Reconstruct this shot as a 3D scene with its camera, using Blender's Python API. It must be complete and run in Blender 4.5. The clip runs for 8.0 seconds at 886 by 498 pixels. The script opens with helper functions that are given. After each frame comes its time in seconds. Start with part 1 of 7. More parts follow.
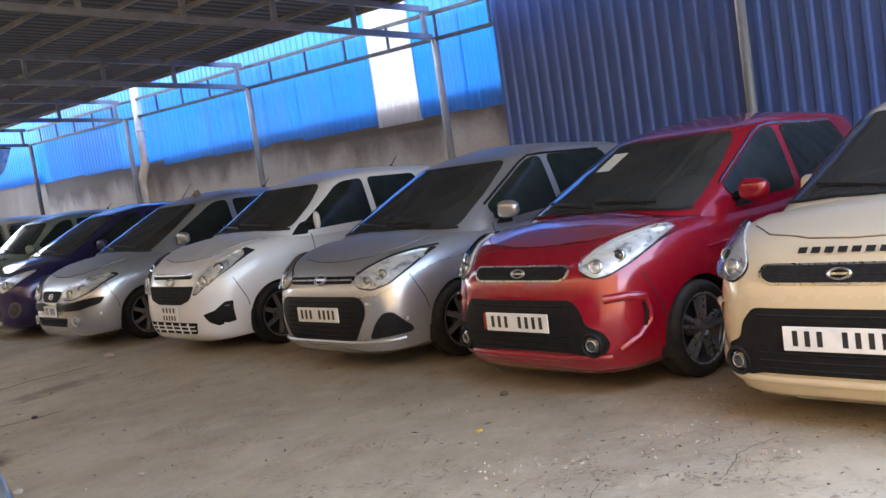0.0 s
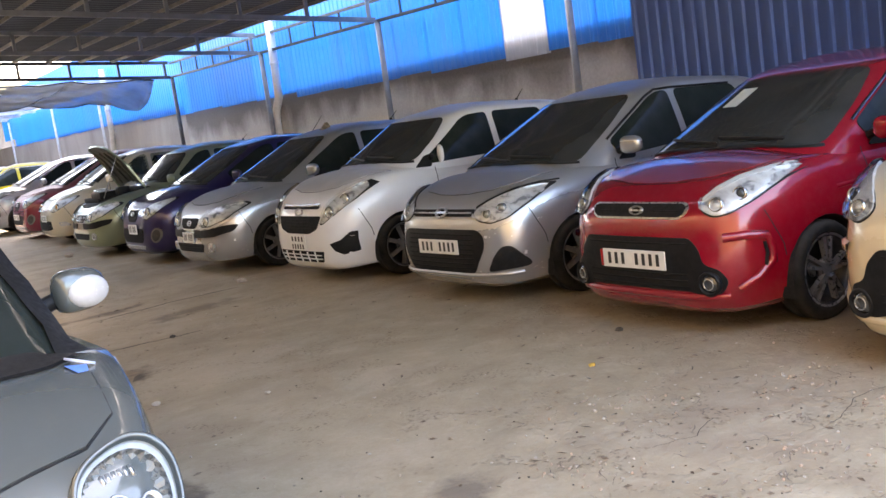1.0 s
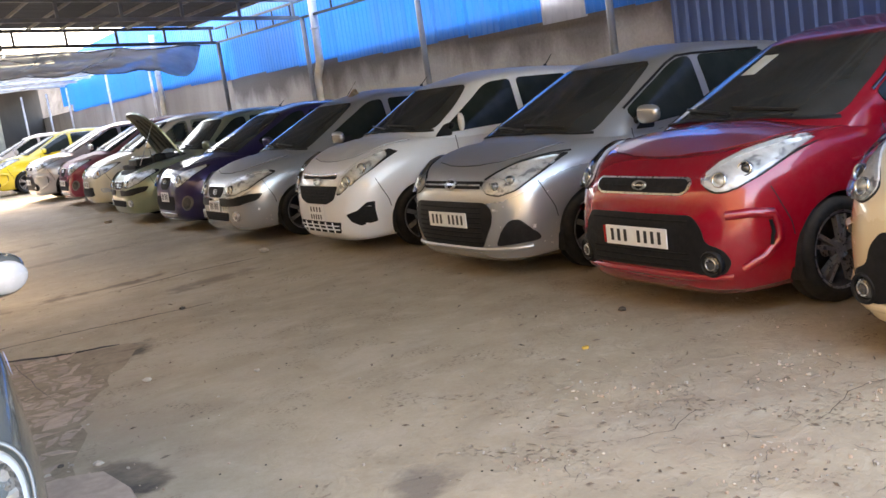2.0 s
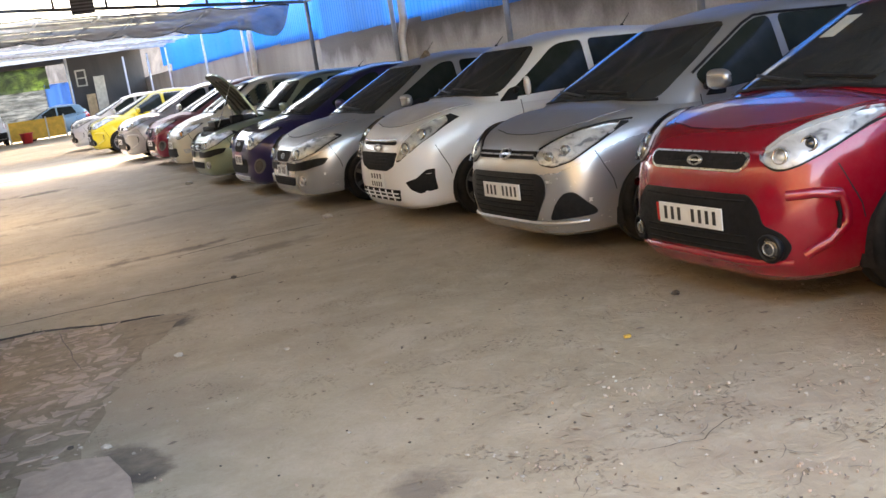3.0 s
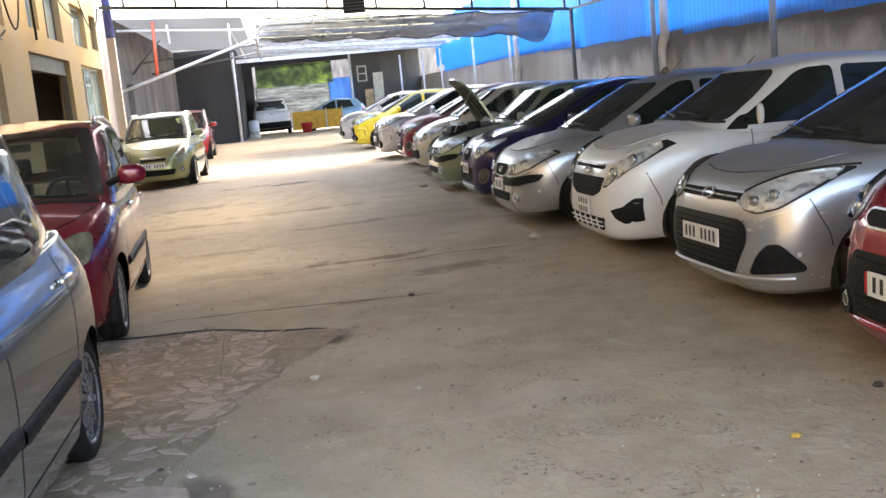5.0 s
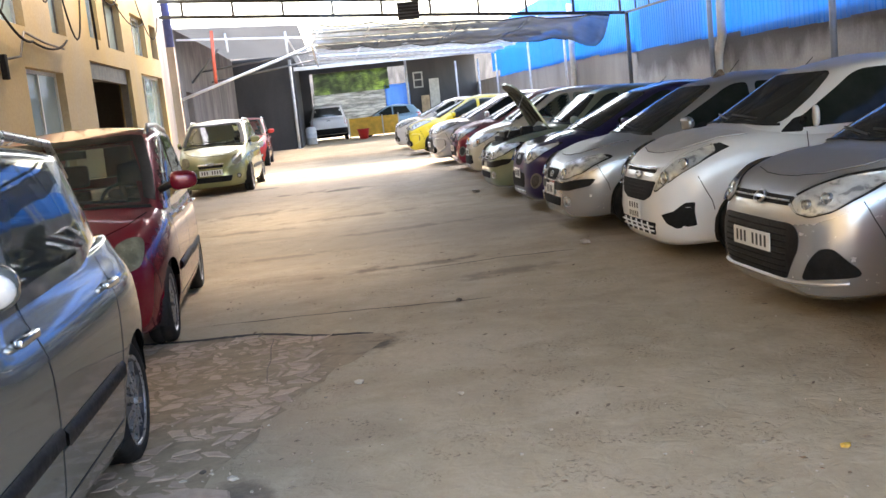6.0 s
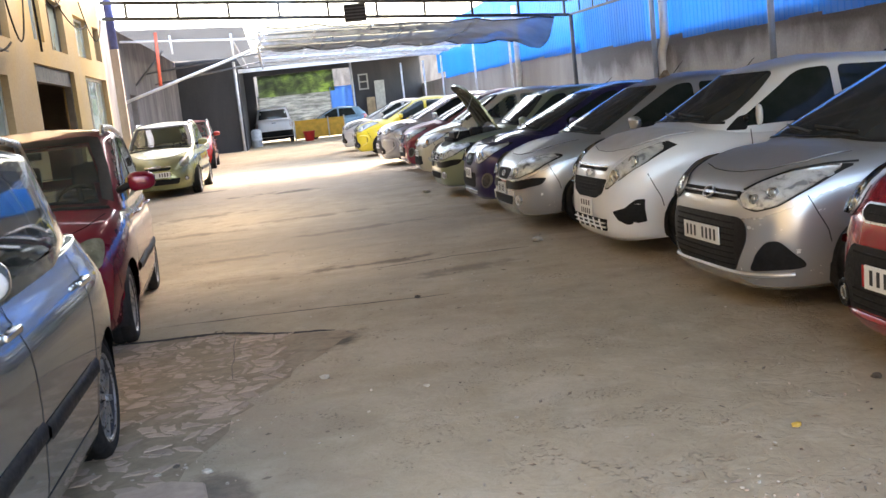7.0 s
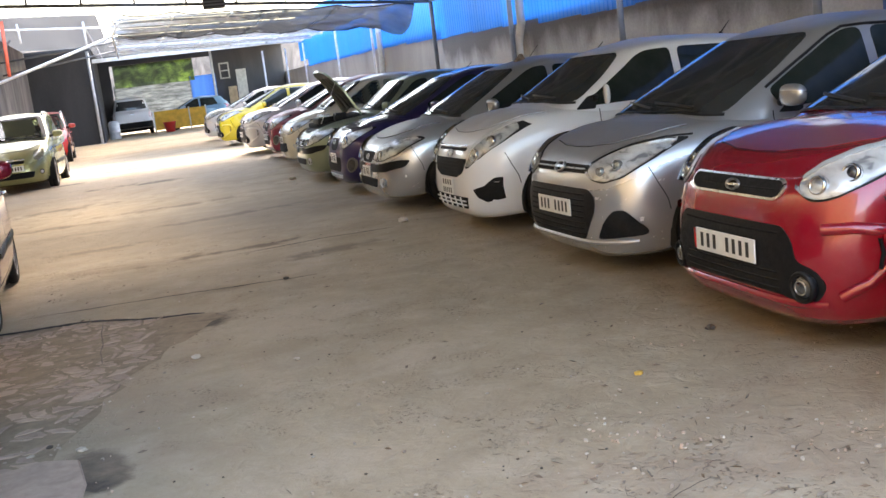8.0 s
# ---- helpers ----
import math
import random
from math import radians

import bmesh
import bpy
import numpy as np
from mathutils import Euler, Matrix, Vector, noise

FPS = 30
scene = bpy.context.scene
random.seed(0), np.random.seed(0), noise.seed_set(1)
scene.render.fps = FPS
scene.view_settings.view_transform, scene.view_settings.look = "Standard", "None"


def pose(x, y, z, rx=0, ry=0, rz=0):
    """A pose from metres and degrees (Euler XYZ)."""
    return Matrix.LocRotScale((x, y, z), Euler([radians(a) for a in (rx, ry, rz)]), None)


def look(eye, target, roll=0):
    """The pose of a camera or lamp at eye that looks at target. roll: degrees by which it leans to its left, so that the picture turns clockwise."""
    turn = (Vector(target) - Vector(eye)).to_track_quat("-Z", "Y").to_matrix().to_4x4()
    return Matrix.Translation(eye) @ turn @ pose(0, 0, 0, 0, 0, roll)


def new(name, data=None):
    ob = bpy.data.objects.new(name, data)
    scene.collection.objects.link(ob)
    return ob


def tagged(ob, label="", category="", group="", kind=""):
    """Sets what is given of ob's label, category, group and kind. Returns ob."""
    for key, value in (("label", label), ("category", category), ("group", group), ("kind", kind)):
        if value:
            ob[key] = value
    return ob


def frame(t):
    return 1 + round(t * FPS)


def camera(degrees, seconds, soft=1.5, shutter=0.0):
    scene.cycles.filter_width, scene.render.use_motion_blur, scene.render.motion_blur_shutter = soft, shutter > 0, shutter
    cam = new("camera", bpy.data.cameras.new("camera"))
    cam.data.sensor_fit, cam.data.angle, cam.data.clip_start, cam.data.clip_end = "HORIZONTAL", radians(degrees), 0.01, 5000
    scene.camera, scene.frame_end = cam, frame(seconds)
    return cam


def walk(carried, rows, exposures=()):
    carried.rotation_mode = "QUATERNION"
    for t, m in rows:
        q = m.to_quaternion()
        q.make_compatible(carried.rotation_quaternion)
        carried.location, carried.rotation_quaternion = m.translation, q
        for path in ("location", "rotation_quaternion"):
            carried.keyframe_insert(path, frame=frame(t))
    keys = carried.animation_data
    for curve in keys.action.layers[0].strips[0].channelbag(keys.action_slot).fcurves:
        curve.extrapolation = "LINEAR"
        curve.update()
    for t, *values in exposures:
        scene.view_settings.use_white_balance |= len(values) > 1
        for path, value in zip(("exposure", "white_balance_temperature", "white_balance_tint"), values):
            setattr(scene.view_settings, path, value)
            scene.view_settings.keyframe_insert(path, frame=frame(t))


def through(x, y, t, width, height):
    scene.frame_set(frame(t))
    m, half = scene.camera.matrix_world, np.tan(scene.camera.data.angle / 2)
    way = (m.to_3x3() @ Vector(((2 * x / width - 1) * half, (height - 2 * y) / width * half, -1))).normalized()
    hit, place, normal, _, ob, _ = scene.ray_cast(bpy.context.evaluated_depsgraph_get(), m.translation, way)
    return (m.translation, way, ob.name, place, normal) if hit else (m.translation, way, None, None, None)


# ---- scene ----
cam = camera(48.0, 8.0)
PATH = [
    (0, (0.213, 0.313, 1.475), (1.539, 1.799, 1.295), -8.5),
    (0.5, (0.133, 0.269, 1.47), (1.288, 1.888, 1.258), -8.1),
    (1, (0.224, 0.221, 1.47), (1.327, 1.867, 1.197), -8.2),
    (1.5, (0.434, 0.15, 1.463), (1.488, 1.824, 1.164), -8.3),
    (3, (1.123, 0.314, 1.45), (1.921, 2.108, 1.071), -8.7),
    (3.5, (1.358, 0.383, 1.448), (2.019, 2.236, 1.087), -8.1),
    (4, (1.533, 0.587, 1.42), (2.05, 2.489, 1.081), -6.0),
    (4.5, (1.687, 0.68, 1.435), (2.089, 2.609, 1.098), -6.2),
    (5, (1.868, 0.691, 1.449), (2.17, 2.645, 1.146), -5.5),
    (6.5, (1.944, 0.702, 1.428), (2.119, 2.674, 1.15), -6.3),
    (7, (1.83, 0.58, 1.431), (2.128, 2.536, 1.143), -6.2),
    (7.5, (1.785, 0.474, 1.409), (2.292, 2.38, 1.08), -6.4),
    (8, (1.806, 0.347, 1.393), (2.352, 2.24, 1.052), -7.0),
]
walk(cam, [(t, look(eye, target, roll)) for t, eye, target, roll in PATH], [(0, 3.81, 6950, 15), (0.6, 3.86, 7050, 16), (2, 3.83, 7500, 15), (5, 3.78, 7050, 12), (8, 3.75, 7050, 12)])

# ---- daylight ----
world = bpy.data.worlds.new("sky")
scene.world = world
world.use_nodes = True
wn = world.node_tree.nodes
sky = wn.new("ShaderNodeTexSky")
sky.sky_type = "NISHITA"
sky.sun_disc = False
sky.sun_elevation = radians(58)
sky.sun_rotation = radians(35)
sky.air_density, sky.dust_density, sky.ozone_density = 1.3, 3.4, 1.0
wn["Background"].inputs["Strength"].default_value = 0.15
world.node_tree.links.new(sky.outputs[0], wn["Background"].inputs["Color"])

sun_data = bpy.data.lights.new("sun", "SUN")
sun_data.energy, sun_data.angle, sun_data.color = 0.3, radians(40), (1.0, 0.94, 0.84)
sun = new("sun", sun_data)
sun.matrix_world = look((14, 40, 40), (4, 24, 0))

# ---- small tools ----
from mathutils.bvhtree import BVHTree
from mathutils.geometry import delaunay_2d_cdt


def as_mesh(name, bm, material, smooth=True):
    me = bpy.data.meshes.new(name)
    bm.normal_update()
    bm.to_mesh(me)
    bm.free()
    mats = material if isinstance(material, (list, tuple)) else [material]
    for m in mats:
        me.materials.append(m)
    if smooth:
        me.shade_smooth()
    return me


def part(name, bm, material, parent, label="", m=None, smooth=True):
    """One mesh object under a thing or a part."""
    me = bm if isinstance(bm, bpy.types.Mesh) else as_mesh(name, bm, material, smooth)
    ob = new(name, me)
    if parent is not None:
        ob.parent = parent
    if m is not None:
        ob.matrix_basis = m
    if label:
        ob["label"] = label
    return ob


def box(bm, x0, y0, z0, x1, y1, z1, m=None, bevel=0.0):
    r = bmesh.ops.create_cube(bm, size=1)
    vs = r["verts"]
    for v in vs:
        v.co = Vector(((x0 + x1) / 2 + v.co.x * (x1 - x0), (y0 + y1) / 2 + v.co.y * (y1 - y0), (z0 + z1) / 2 + v.co.z * (z1 - z0)))
    if bevel:
        es = list({e for v in vs for e in v.link_edges})
        out = bmesh.ops.bevel(bm, geom=es, offset=bevel, segments=2, affect="EDGES", profile=0.6)
        vs = list({v for f in out["faces"] for v in f.verts} | {v for v in vs if v.is_valid})
    if m is not None:
        bmesh.ops.transform(bm, matrix=m, verts=vs)
    return vs


def lathe(bm, profile, n=24, m=None, closed=False):
    """Turns (radius, height) pairs round z."""
    rings = []
    for r, z in profile:
        rings.append([bm.verts.new((r * math.cos(2 * math.pi * k / n), r * math.sin(2 * math.pi * k / n), z)) for k in range(n)])
    if closed:
        rings.append(rings[0])
    for a, b in zip(rings, rings[1:]):
        for k in range(n):
            bm.faces.new((a[k], a[(k + 1) % n], b[(k + 1) % n], b[k]))
    vs = [v for r in (rings[:-1] if closed else rings) for v in r]
    if not closed:
        for r, flip in ((rings[0], True), (rings[-1], False)):
            if (r[0].co - r[n // 2].co).length > 1e-5:
                bm.faces.new(list(reversed(r)) if flip else r)
    if m is not None:
        bmesh.ops.transform(bm, matrix=m, verts=vs)
    return vs


def tube(bm, pts, r, n=8, cap=True):
    """A round bar along a line of points."""
    pts = [Vector(p) for p in pts]
    rings = []
    for i, p in enumerate(pts):
        d = (pts[min(i + 1, len(pts) - 1)] - pts[max(i - 1, 0)]).normalized()
        side = d.cross(Vector((0, 0, 1)))
        if side.length < 0.05:
            side = d.cross(Vector((1, 0, 0)))
        side.normalize()
        up = side.cross(d)
        rr = r[i] if isinstance(r, (list, tuple)) else r
        rings.append([bm.verts.new(p + rr * (math.cos(2 * math.pi * k / n) * side + math.sin(2 * math.pi * k / n) * up)) for k in range(n)])
    for a, b in zip(rings, rings[1:]):
        for k in range(n):
            bm.faces.new((a[k], b[k], b[(k + 1) % n], a[(k + 1) % n]))
    if cap:
        bm.faces.new(rings[0])
        bm.faces.new(list(reversed(rings[-1])))
    return [v for q in rings for v in q]


def bar(bm, a, b, w, h):
    """A square steel section from a to b."""
    a, b = Vector(a), Vector(b)
    d = (b - a).normalized()
    side = d.cross(Vector((0, 0, 1)))
    if side.length < 0.05:
        side = Vector((1, 0, 0))
    side.normalize()
    up = side.cross(d)
    q = []
    for p in (a, b):
        q.append([bm.verts.new(p + side * sx * w / 2 + up * sz * h / 2) for sx, sz in ((-1, -1), (1, -1), (1, 1), (-1, 1))])
    for k in range(4):
        bm.faces.new((q[0][k], q[0][(k + 1) % 4], q[1][(k + 1) % 4], q[1][k]))
    bm.faces.new(list(reversed(q[0])))
    bm.faces.new(q[1])


def thing(name, label, category, m=None, group="", kind=""):
    ob = new(name)
    if m is not None:
        ob.matrix_basis = m
    return tagged(ob, label, category, group, kind)


def lerp(a, b, t):
    return a + (b - a) * t


def smooth01(a, b, x):
    t = min(1, max(0, (x - a) / (b - a)))
    return t * t * (3 - 2 * t)


def curve(pts, x):
    """Smooth value at x through (x, value) pairs in rising x."""
    if x <= pts[0][0]:
        return pts[0][1]
    for (a, va), (b, vb) in zip(pts, pts[1:]):
        if x <= b:
            return lerp(va, vb, (x - a) / (b - a))
    return pts[-1][1]


# ---- materials ----
def material(name):
    m = bpy.data.materials.new(name)
    m.use_nodes = True
    return m, m.node_tree.nodes, m.node_tree.links, m.node_tree.nodes["Principled BSDF"]


def ramp(n, l, source, stops):
    r = n.new("ShaderNodeValToRGB")
    while len(r.color_ramp.elements) < len(stops):
        r.color_ramp.elements.new(0.5)
    for e, (p, c) in zip(r.color_ramp.elements, stops):
        e.position = p
        e.color = (*c, 1) if isinstance(c, tuple) else (c, c, c, 1)
    l.new(source, r.inputs[0])
    return r.outputs[0]


def noise_tex(n, l, scale, detail=6, rough=0.55, coord="Object", distort=0.0, stretch=None):
    c = n.new("ShaderNodeTexCoord")
    t = n.new("ShaderNodeTexNoise")
    t.inputs["Scale"].default_value = scale
    t.inputs["Detail"].default_value = detail
    t.inputs["Roughness"].default_value = rough
    t.inputs["Distortion"].default_value = distort
    src = c.outputs[coord]
    if stretch:
        mp = n.new("ShaderNodeMapping")
        mp.inputs["Scale"].default_value = stretch
        l.new(src, mp.inputs[0])
        src = mp.outputs[0]
    l.new(src, t.inputs["Vector"])
    return t.outputs["Fac"]


def mix(n, l, fac, a, b, blend="MIX"):
    x = n.new("ShaderNodeMix")
    x.data_type = "RGBA"
    x.blend_type = blend
    for sock, v in ((x.inputs[0], fac), (x.inputs[6], a), (x.inputs[7], b)):
        if isinstance(v, (int, float)):
            sock.default_value = v
        elif isinstance(v, tuple):
            sock.default_value = (*v, 1)
        else:
            l.new(v, sock)
    return x.outputs[2]


def bump(n, l, height, strength=0.3, dist=0.01, into=None):
    b = n.new("ShaderNodeBump")
    b.inputs["Strength"].default_value = strength
    b.inputs["Distance"].default_value = dist
    l.new(height, b.inputs["Height"])
    if into is not None:
        l.new(b.outputs[0], into.inputs["Normal"])
    return b.outputs[0]


def simple(name, col, rough=0.5, metal=0.0, vary=0.15, scale=8, coat=0.0, bumps=0.0, dust=0.0, spec=0.5):
    m, n, l, p = material(name)
    f = noise_tex(n, l, scale)
    dark = tuple(c * (1 - vary) for c in col)
    light = tuple(min(1, c * (1 + vary)) for c in col)
    c = mix(n, l, ramp(n, l, f, [(0.35, 0.0), (0.65, 1.0)]), dark, light)
    if dust:
        g = n.new("ShaderNodeNewGeometry")
        s = n.new("ShaderNodeSeparateXYZ")
        l.new(g.outputs["Normal"], s.inputs[0])
        up = ramp(n, l, s.outputs[2], [(0.1, 0.0), (0.9, 1.0)])
        k = n.new("ShaderNodeMath")
        k.operation = "MULTIPLY"
        l.new(up, k.inputs[0])
        k.inputs[1].default_value = dust
        c = mix(n, l, k.outputs[0], c, (0.33, 0.30, 0.26))
    l.new(c, p.inputs["Base Color"])
    r = ramp(n, l, noise_tex(n, l, scale * 3), [(0.3, max(0.02, rough - 0.08)), (0.7, min(1, rough + 0.1))])
    l.new(r, p.inputs["Roughness"])
    p.inputs["Metallic"].default_value = metal
    p.inputs["Coat Weight"].default_value = coat
    p.inputs["Specular IOR Level"].default_value = spec
    if bumps:
        bump(n, l, noise_tex(n, l, scale * 6), bumps, 0.004, p)
    return m


def paint(name, col, metal=0.0, dust=0.35, rough=0.26, coat=1.0):
    """Car paint under a film of yard dust that lies on the upper faces."""
    m, n, l, p = material(name)
    g = n.new("ShaderNodeNewGeometry")
    s = n.new("ShaderNodeSeparateXYZ")
    l.new(g.outputs["Normal"], s.inputs[0])
    up = ramp(n, l, s.outputs[2], [(0.2, 0.0), (0.8, 1.0)])
    patchy = ramp(n, l, noise_tex(n, l, 2.2, 8, 0.6), [(0.25, 0.55), (0.75, 1.0)])
    a = n.new("ShaderNodeMath")
    a.operation = "MULTIPLY"
    l.new(up, a.inputs[0])
    l.new(patchy, a.inputs[1])
    b = n.new("ShaderNodeMath")
    b.operation = "MULTIPLY_ADD"
    l.new(a.outputs[0], b.inputs[0])
    b.inputs[1].default_value = dust
    grime = n.new("ShaderNodeMath")
    grime.operation = "MULTIPLY"
    l.new(ramp(n, l, noise_tex(n, l, 14, 8, 0.7), [(0.45, 0.0), (0.75, 1.0)]), grime.inputs[0])
    grime.inputs[1].default_value = 0.035
    l.new(grime.outputs[0], b.inputs[2])
    fac = b.outputs[0]
    l.new(mix(n, l, fac, col, (0.33, 0.31, 0.28)), p.inputs["Base Color"])
    l.new(ramp(n, l, fac, [(0.0, rough), (0.5, 0.55)]), p.inputs["Roughness"])
    p.inputs["Metallic"].default_value = metal
    inv = ramp(n, l, fac, [(0.06, coat), (0.4, 0.05 * coat)])
    l.new(inv, p.inputs["Coat Weight"])
    p.inputs["Coat Roughness"].default_value = 0.06
    bump(n, l, noise_tex(n, l, 900, 2), 0.03, 0.0005, p)
    return m


def tinted_glass(name, col=(0.030, 0.032, 0.030), rough=0.05):
    m, n, l, p = material(name)
    f = ramp(n, l, noise_tex(n, l, 3, 6, 0.6), [(0.35, 0.1), (0.8, 0.8)])
    l.new(mix(n, l, f, col, tuple(0.03 + c for c in col)), p.inputs["Base Color"])
    l.new(ramp(n, l, f, [(0, rough), (1, rough + 0.12)]), p.inputs["Roughness"])
    p.inputs["IOR"].default_value = 1.5
    p.inputs["Specular IOR Level"].default_value = 0.6
    return m


def clear_glass(name, tint=(0.75, 0.85, 0.82), film=0.0, ior=1.5):
    m, n, l, p = material(name)
    t = n.new("ShaderNodeBsdfTransparent")
    t.inputs[0].default_value = (*tint, 1)
    gl = n.new("ShaderNodeBsdfGlossy")
    gl.inputs["Roughness"].default_value = 0.03
    fr = n.new("ShaderNodeFresnel")
    fr.inputs[0].default_value = ior
    ms = n.new("ShaderNodeMixShader")
    l.new(fr.outputs[0], ms.inputs[0])
    l.new(t.outputs[0], ms.inputs[1])
    l.new(gl.outputs[0], ms.inputs[2])
    out = ms.outputs[0]
    if film:
        # a thin film of dust, thicker in wiped patches
        d = n.new("ShaderNodeBsdfDiffuse")
        d.inputs[0].default_value = (0.42, 0.43, 0.38, 1)
        dm = n.new("ShaderNodeMixShader")
        l.new(ramp(n, l, noise_tex(n, l, 2.5, 6, 0.6, distort=0.6), [(0.3, film * 0.5), (0.7, film * 1.3)]), dm.inputs[0])
        l.new(out, dm.inputs[1])
        l.new(d.outputs[0], dm.inputs[2])
        out = dm.outputs[0]
    l.new(out, n["Material Output"].inputs[0])
    return m


GLASS = tinted_glass("tinted_glass")
SCREEN = tinted_glass("dark_screen", (0.010, 0.016, 0.013), 0.03)
SCREEN.node_tree.nodes["Principled BSDF"].inputs["Specular IOR Level"].default_value = 0.3
CHROME = simple("chrome", (0.75, 0.76, 0.78), 0.14, 1.0, 0.05, 20)
DULLCHROME = simple("dull_chrome", (0.55, 0.55, 0.55), 0.3, 1.0, 0.1, 20)
PLASTIC = simple("black_plastic", (0.009, 0.009, 0.010), 0.5, 0, 0.3, 20, bumps=0.1, dust=0.04, spec=0.22)
MESH = simple("grille_black", (0.012, 0.012, 0.013), 0.75, 0, 0.3, 30, dust=0.03, spec=0.15)
RUBBER = simple("tyre_rubber", (0.018, 0.0175, 0.017), 0.8, 0, 0.35, 12, bumps=0.2, dust=0.12, spec=0.25)
ALLOY = simple("alloy", (0.30, 0.30, 0.31), 0.3, 0.7, 0.15, 15)
TRIMSTEEL = simple("dull_wheel_cover", (0.20, 0.20, 0.205), 0.5, 0.3, 0.2, 15)
DARKALLOY = simple("dark_alloy", (0.06, 0.06, 0.065), 0.35, 0.5, 0.2, 15)
SEAM = simple("shut_gap", (0.008, 0.008, 0.008), 0.8, 0, 0.2, 20)
LINER = simple("arch_liner", (0.012, 0.012, 0.012), 0.9, 0, 0.3, 20)
PLATE = simple("plate_white", (0.78, 0.78, 0.76), 0.4, 0, 0.05, 15)
INK = simple("plate_black", (0.02, 0.02, 0.02), 0.5, 0, 0.1, 15)
AMBER = simple("amber_lens", (0.75, 0.28, 0.03), 0.15, 0, 0.1, 30, coat=1)
REDLENS = simple("red_lens", (0.5, 0.02, 0.02), 0.15, 0, 0.1, 30, coat=1)
MIRROR = simple("mirror_glass", (0.8, 0.82, 0.84), 0.03, 1.0, 0.02, 10)
PAPER = simple("paper", (0.62, 0.64, 0.58), 0.8, 0, 0.05, 10)
DIMGLASS = clear_glass("dim_clear_glass", (0.55, 0.62, 0.60), 0.09)
SEAT = simple("seat_cloth", (0.03, 0.03, 0.033), 0.9, 0, 0.3, 30)


def lamp_material():
    """Silvered bowl with soft facets and darker gaps, behind clear plastic."""
    m, n, l, p = material("lamp_reflector")
    a = noise_tex(n, l, 13, 2, 0.4, distort=0.6, stretch=(1, 1, 1.6))
    l.new(ramp(n, l, a, [(0.36, (0.30, 0.30, 0.305)), (0.44, (0.62, 0.62, 0.60)), (0.62, (0.76, 0.76, 0.74))]), p.inputs["Base Color"])
    p.inputs["Metallic"].default_value = 0.35
    p.inputs["Roughness"].default_value = 0.26
    bump(n, l, a, 0.5, 0.012, p)
    return m


LAMP = lamp_material()
LAMPPALE = simple("lamp_pale_reflector", (0.38, 0.385, 0.365), 0.35, 0.3, 0.08, 40)
# darker copy of the pale reflector, for flutes painted as shaded
LAMPSHADED = simple("lamp_shaded_facet", (0.20, 0.205, 0.20), 0.3, 0.5, 0.1, 40)
LENS = clear_glass("lamp_lens", (0.95, 0.96, 0.96), ior=1.2)
LAMPWARM = simple("yellowed_lamp", (0.25, 0.235, 0.165), 0.2, 0.1, 0.3, 12, coat=1, bumps=0.2)
LAMPDARK = simple("lamp_smoked", (0.06, 0.06, 0.065), 0.12, 0.3, 0.3, 25, coat=1)

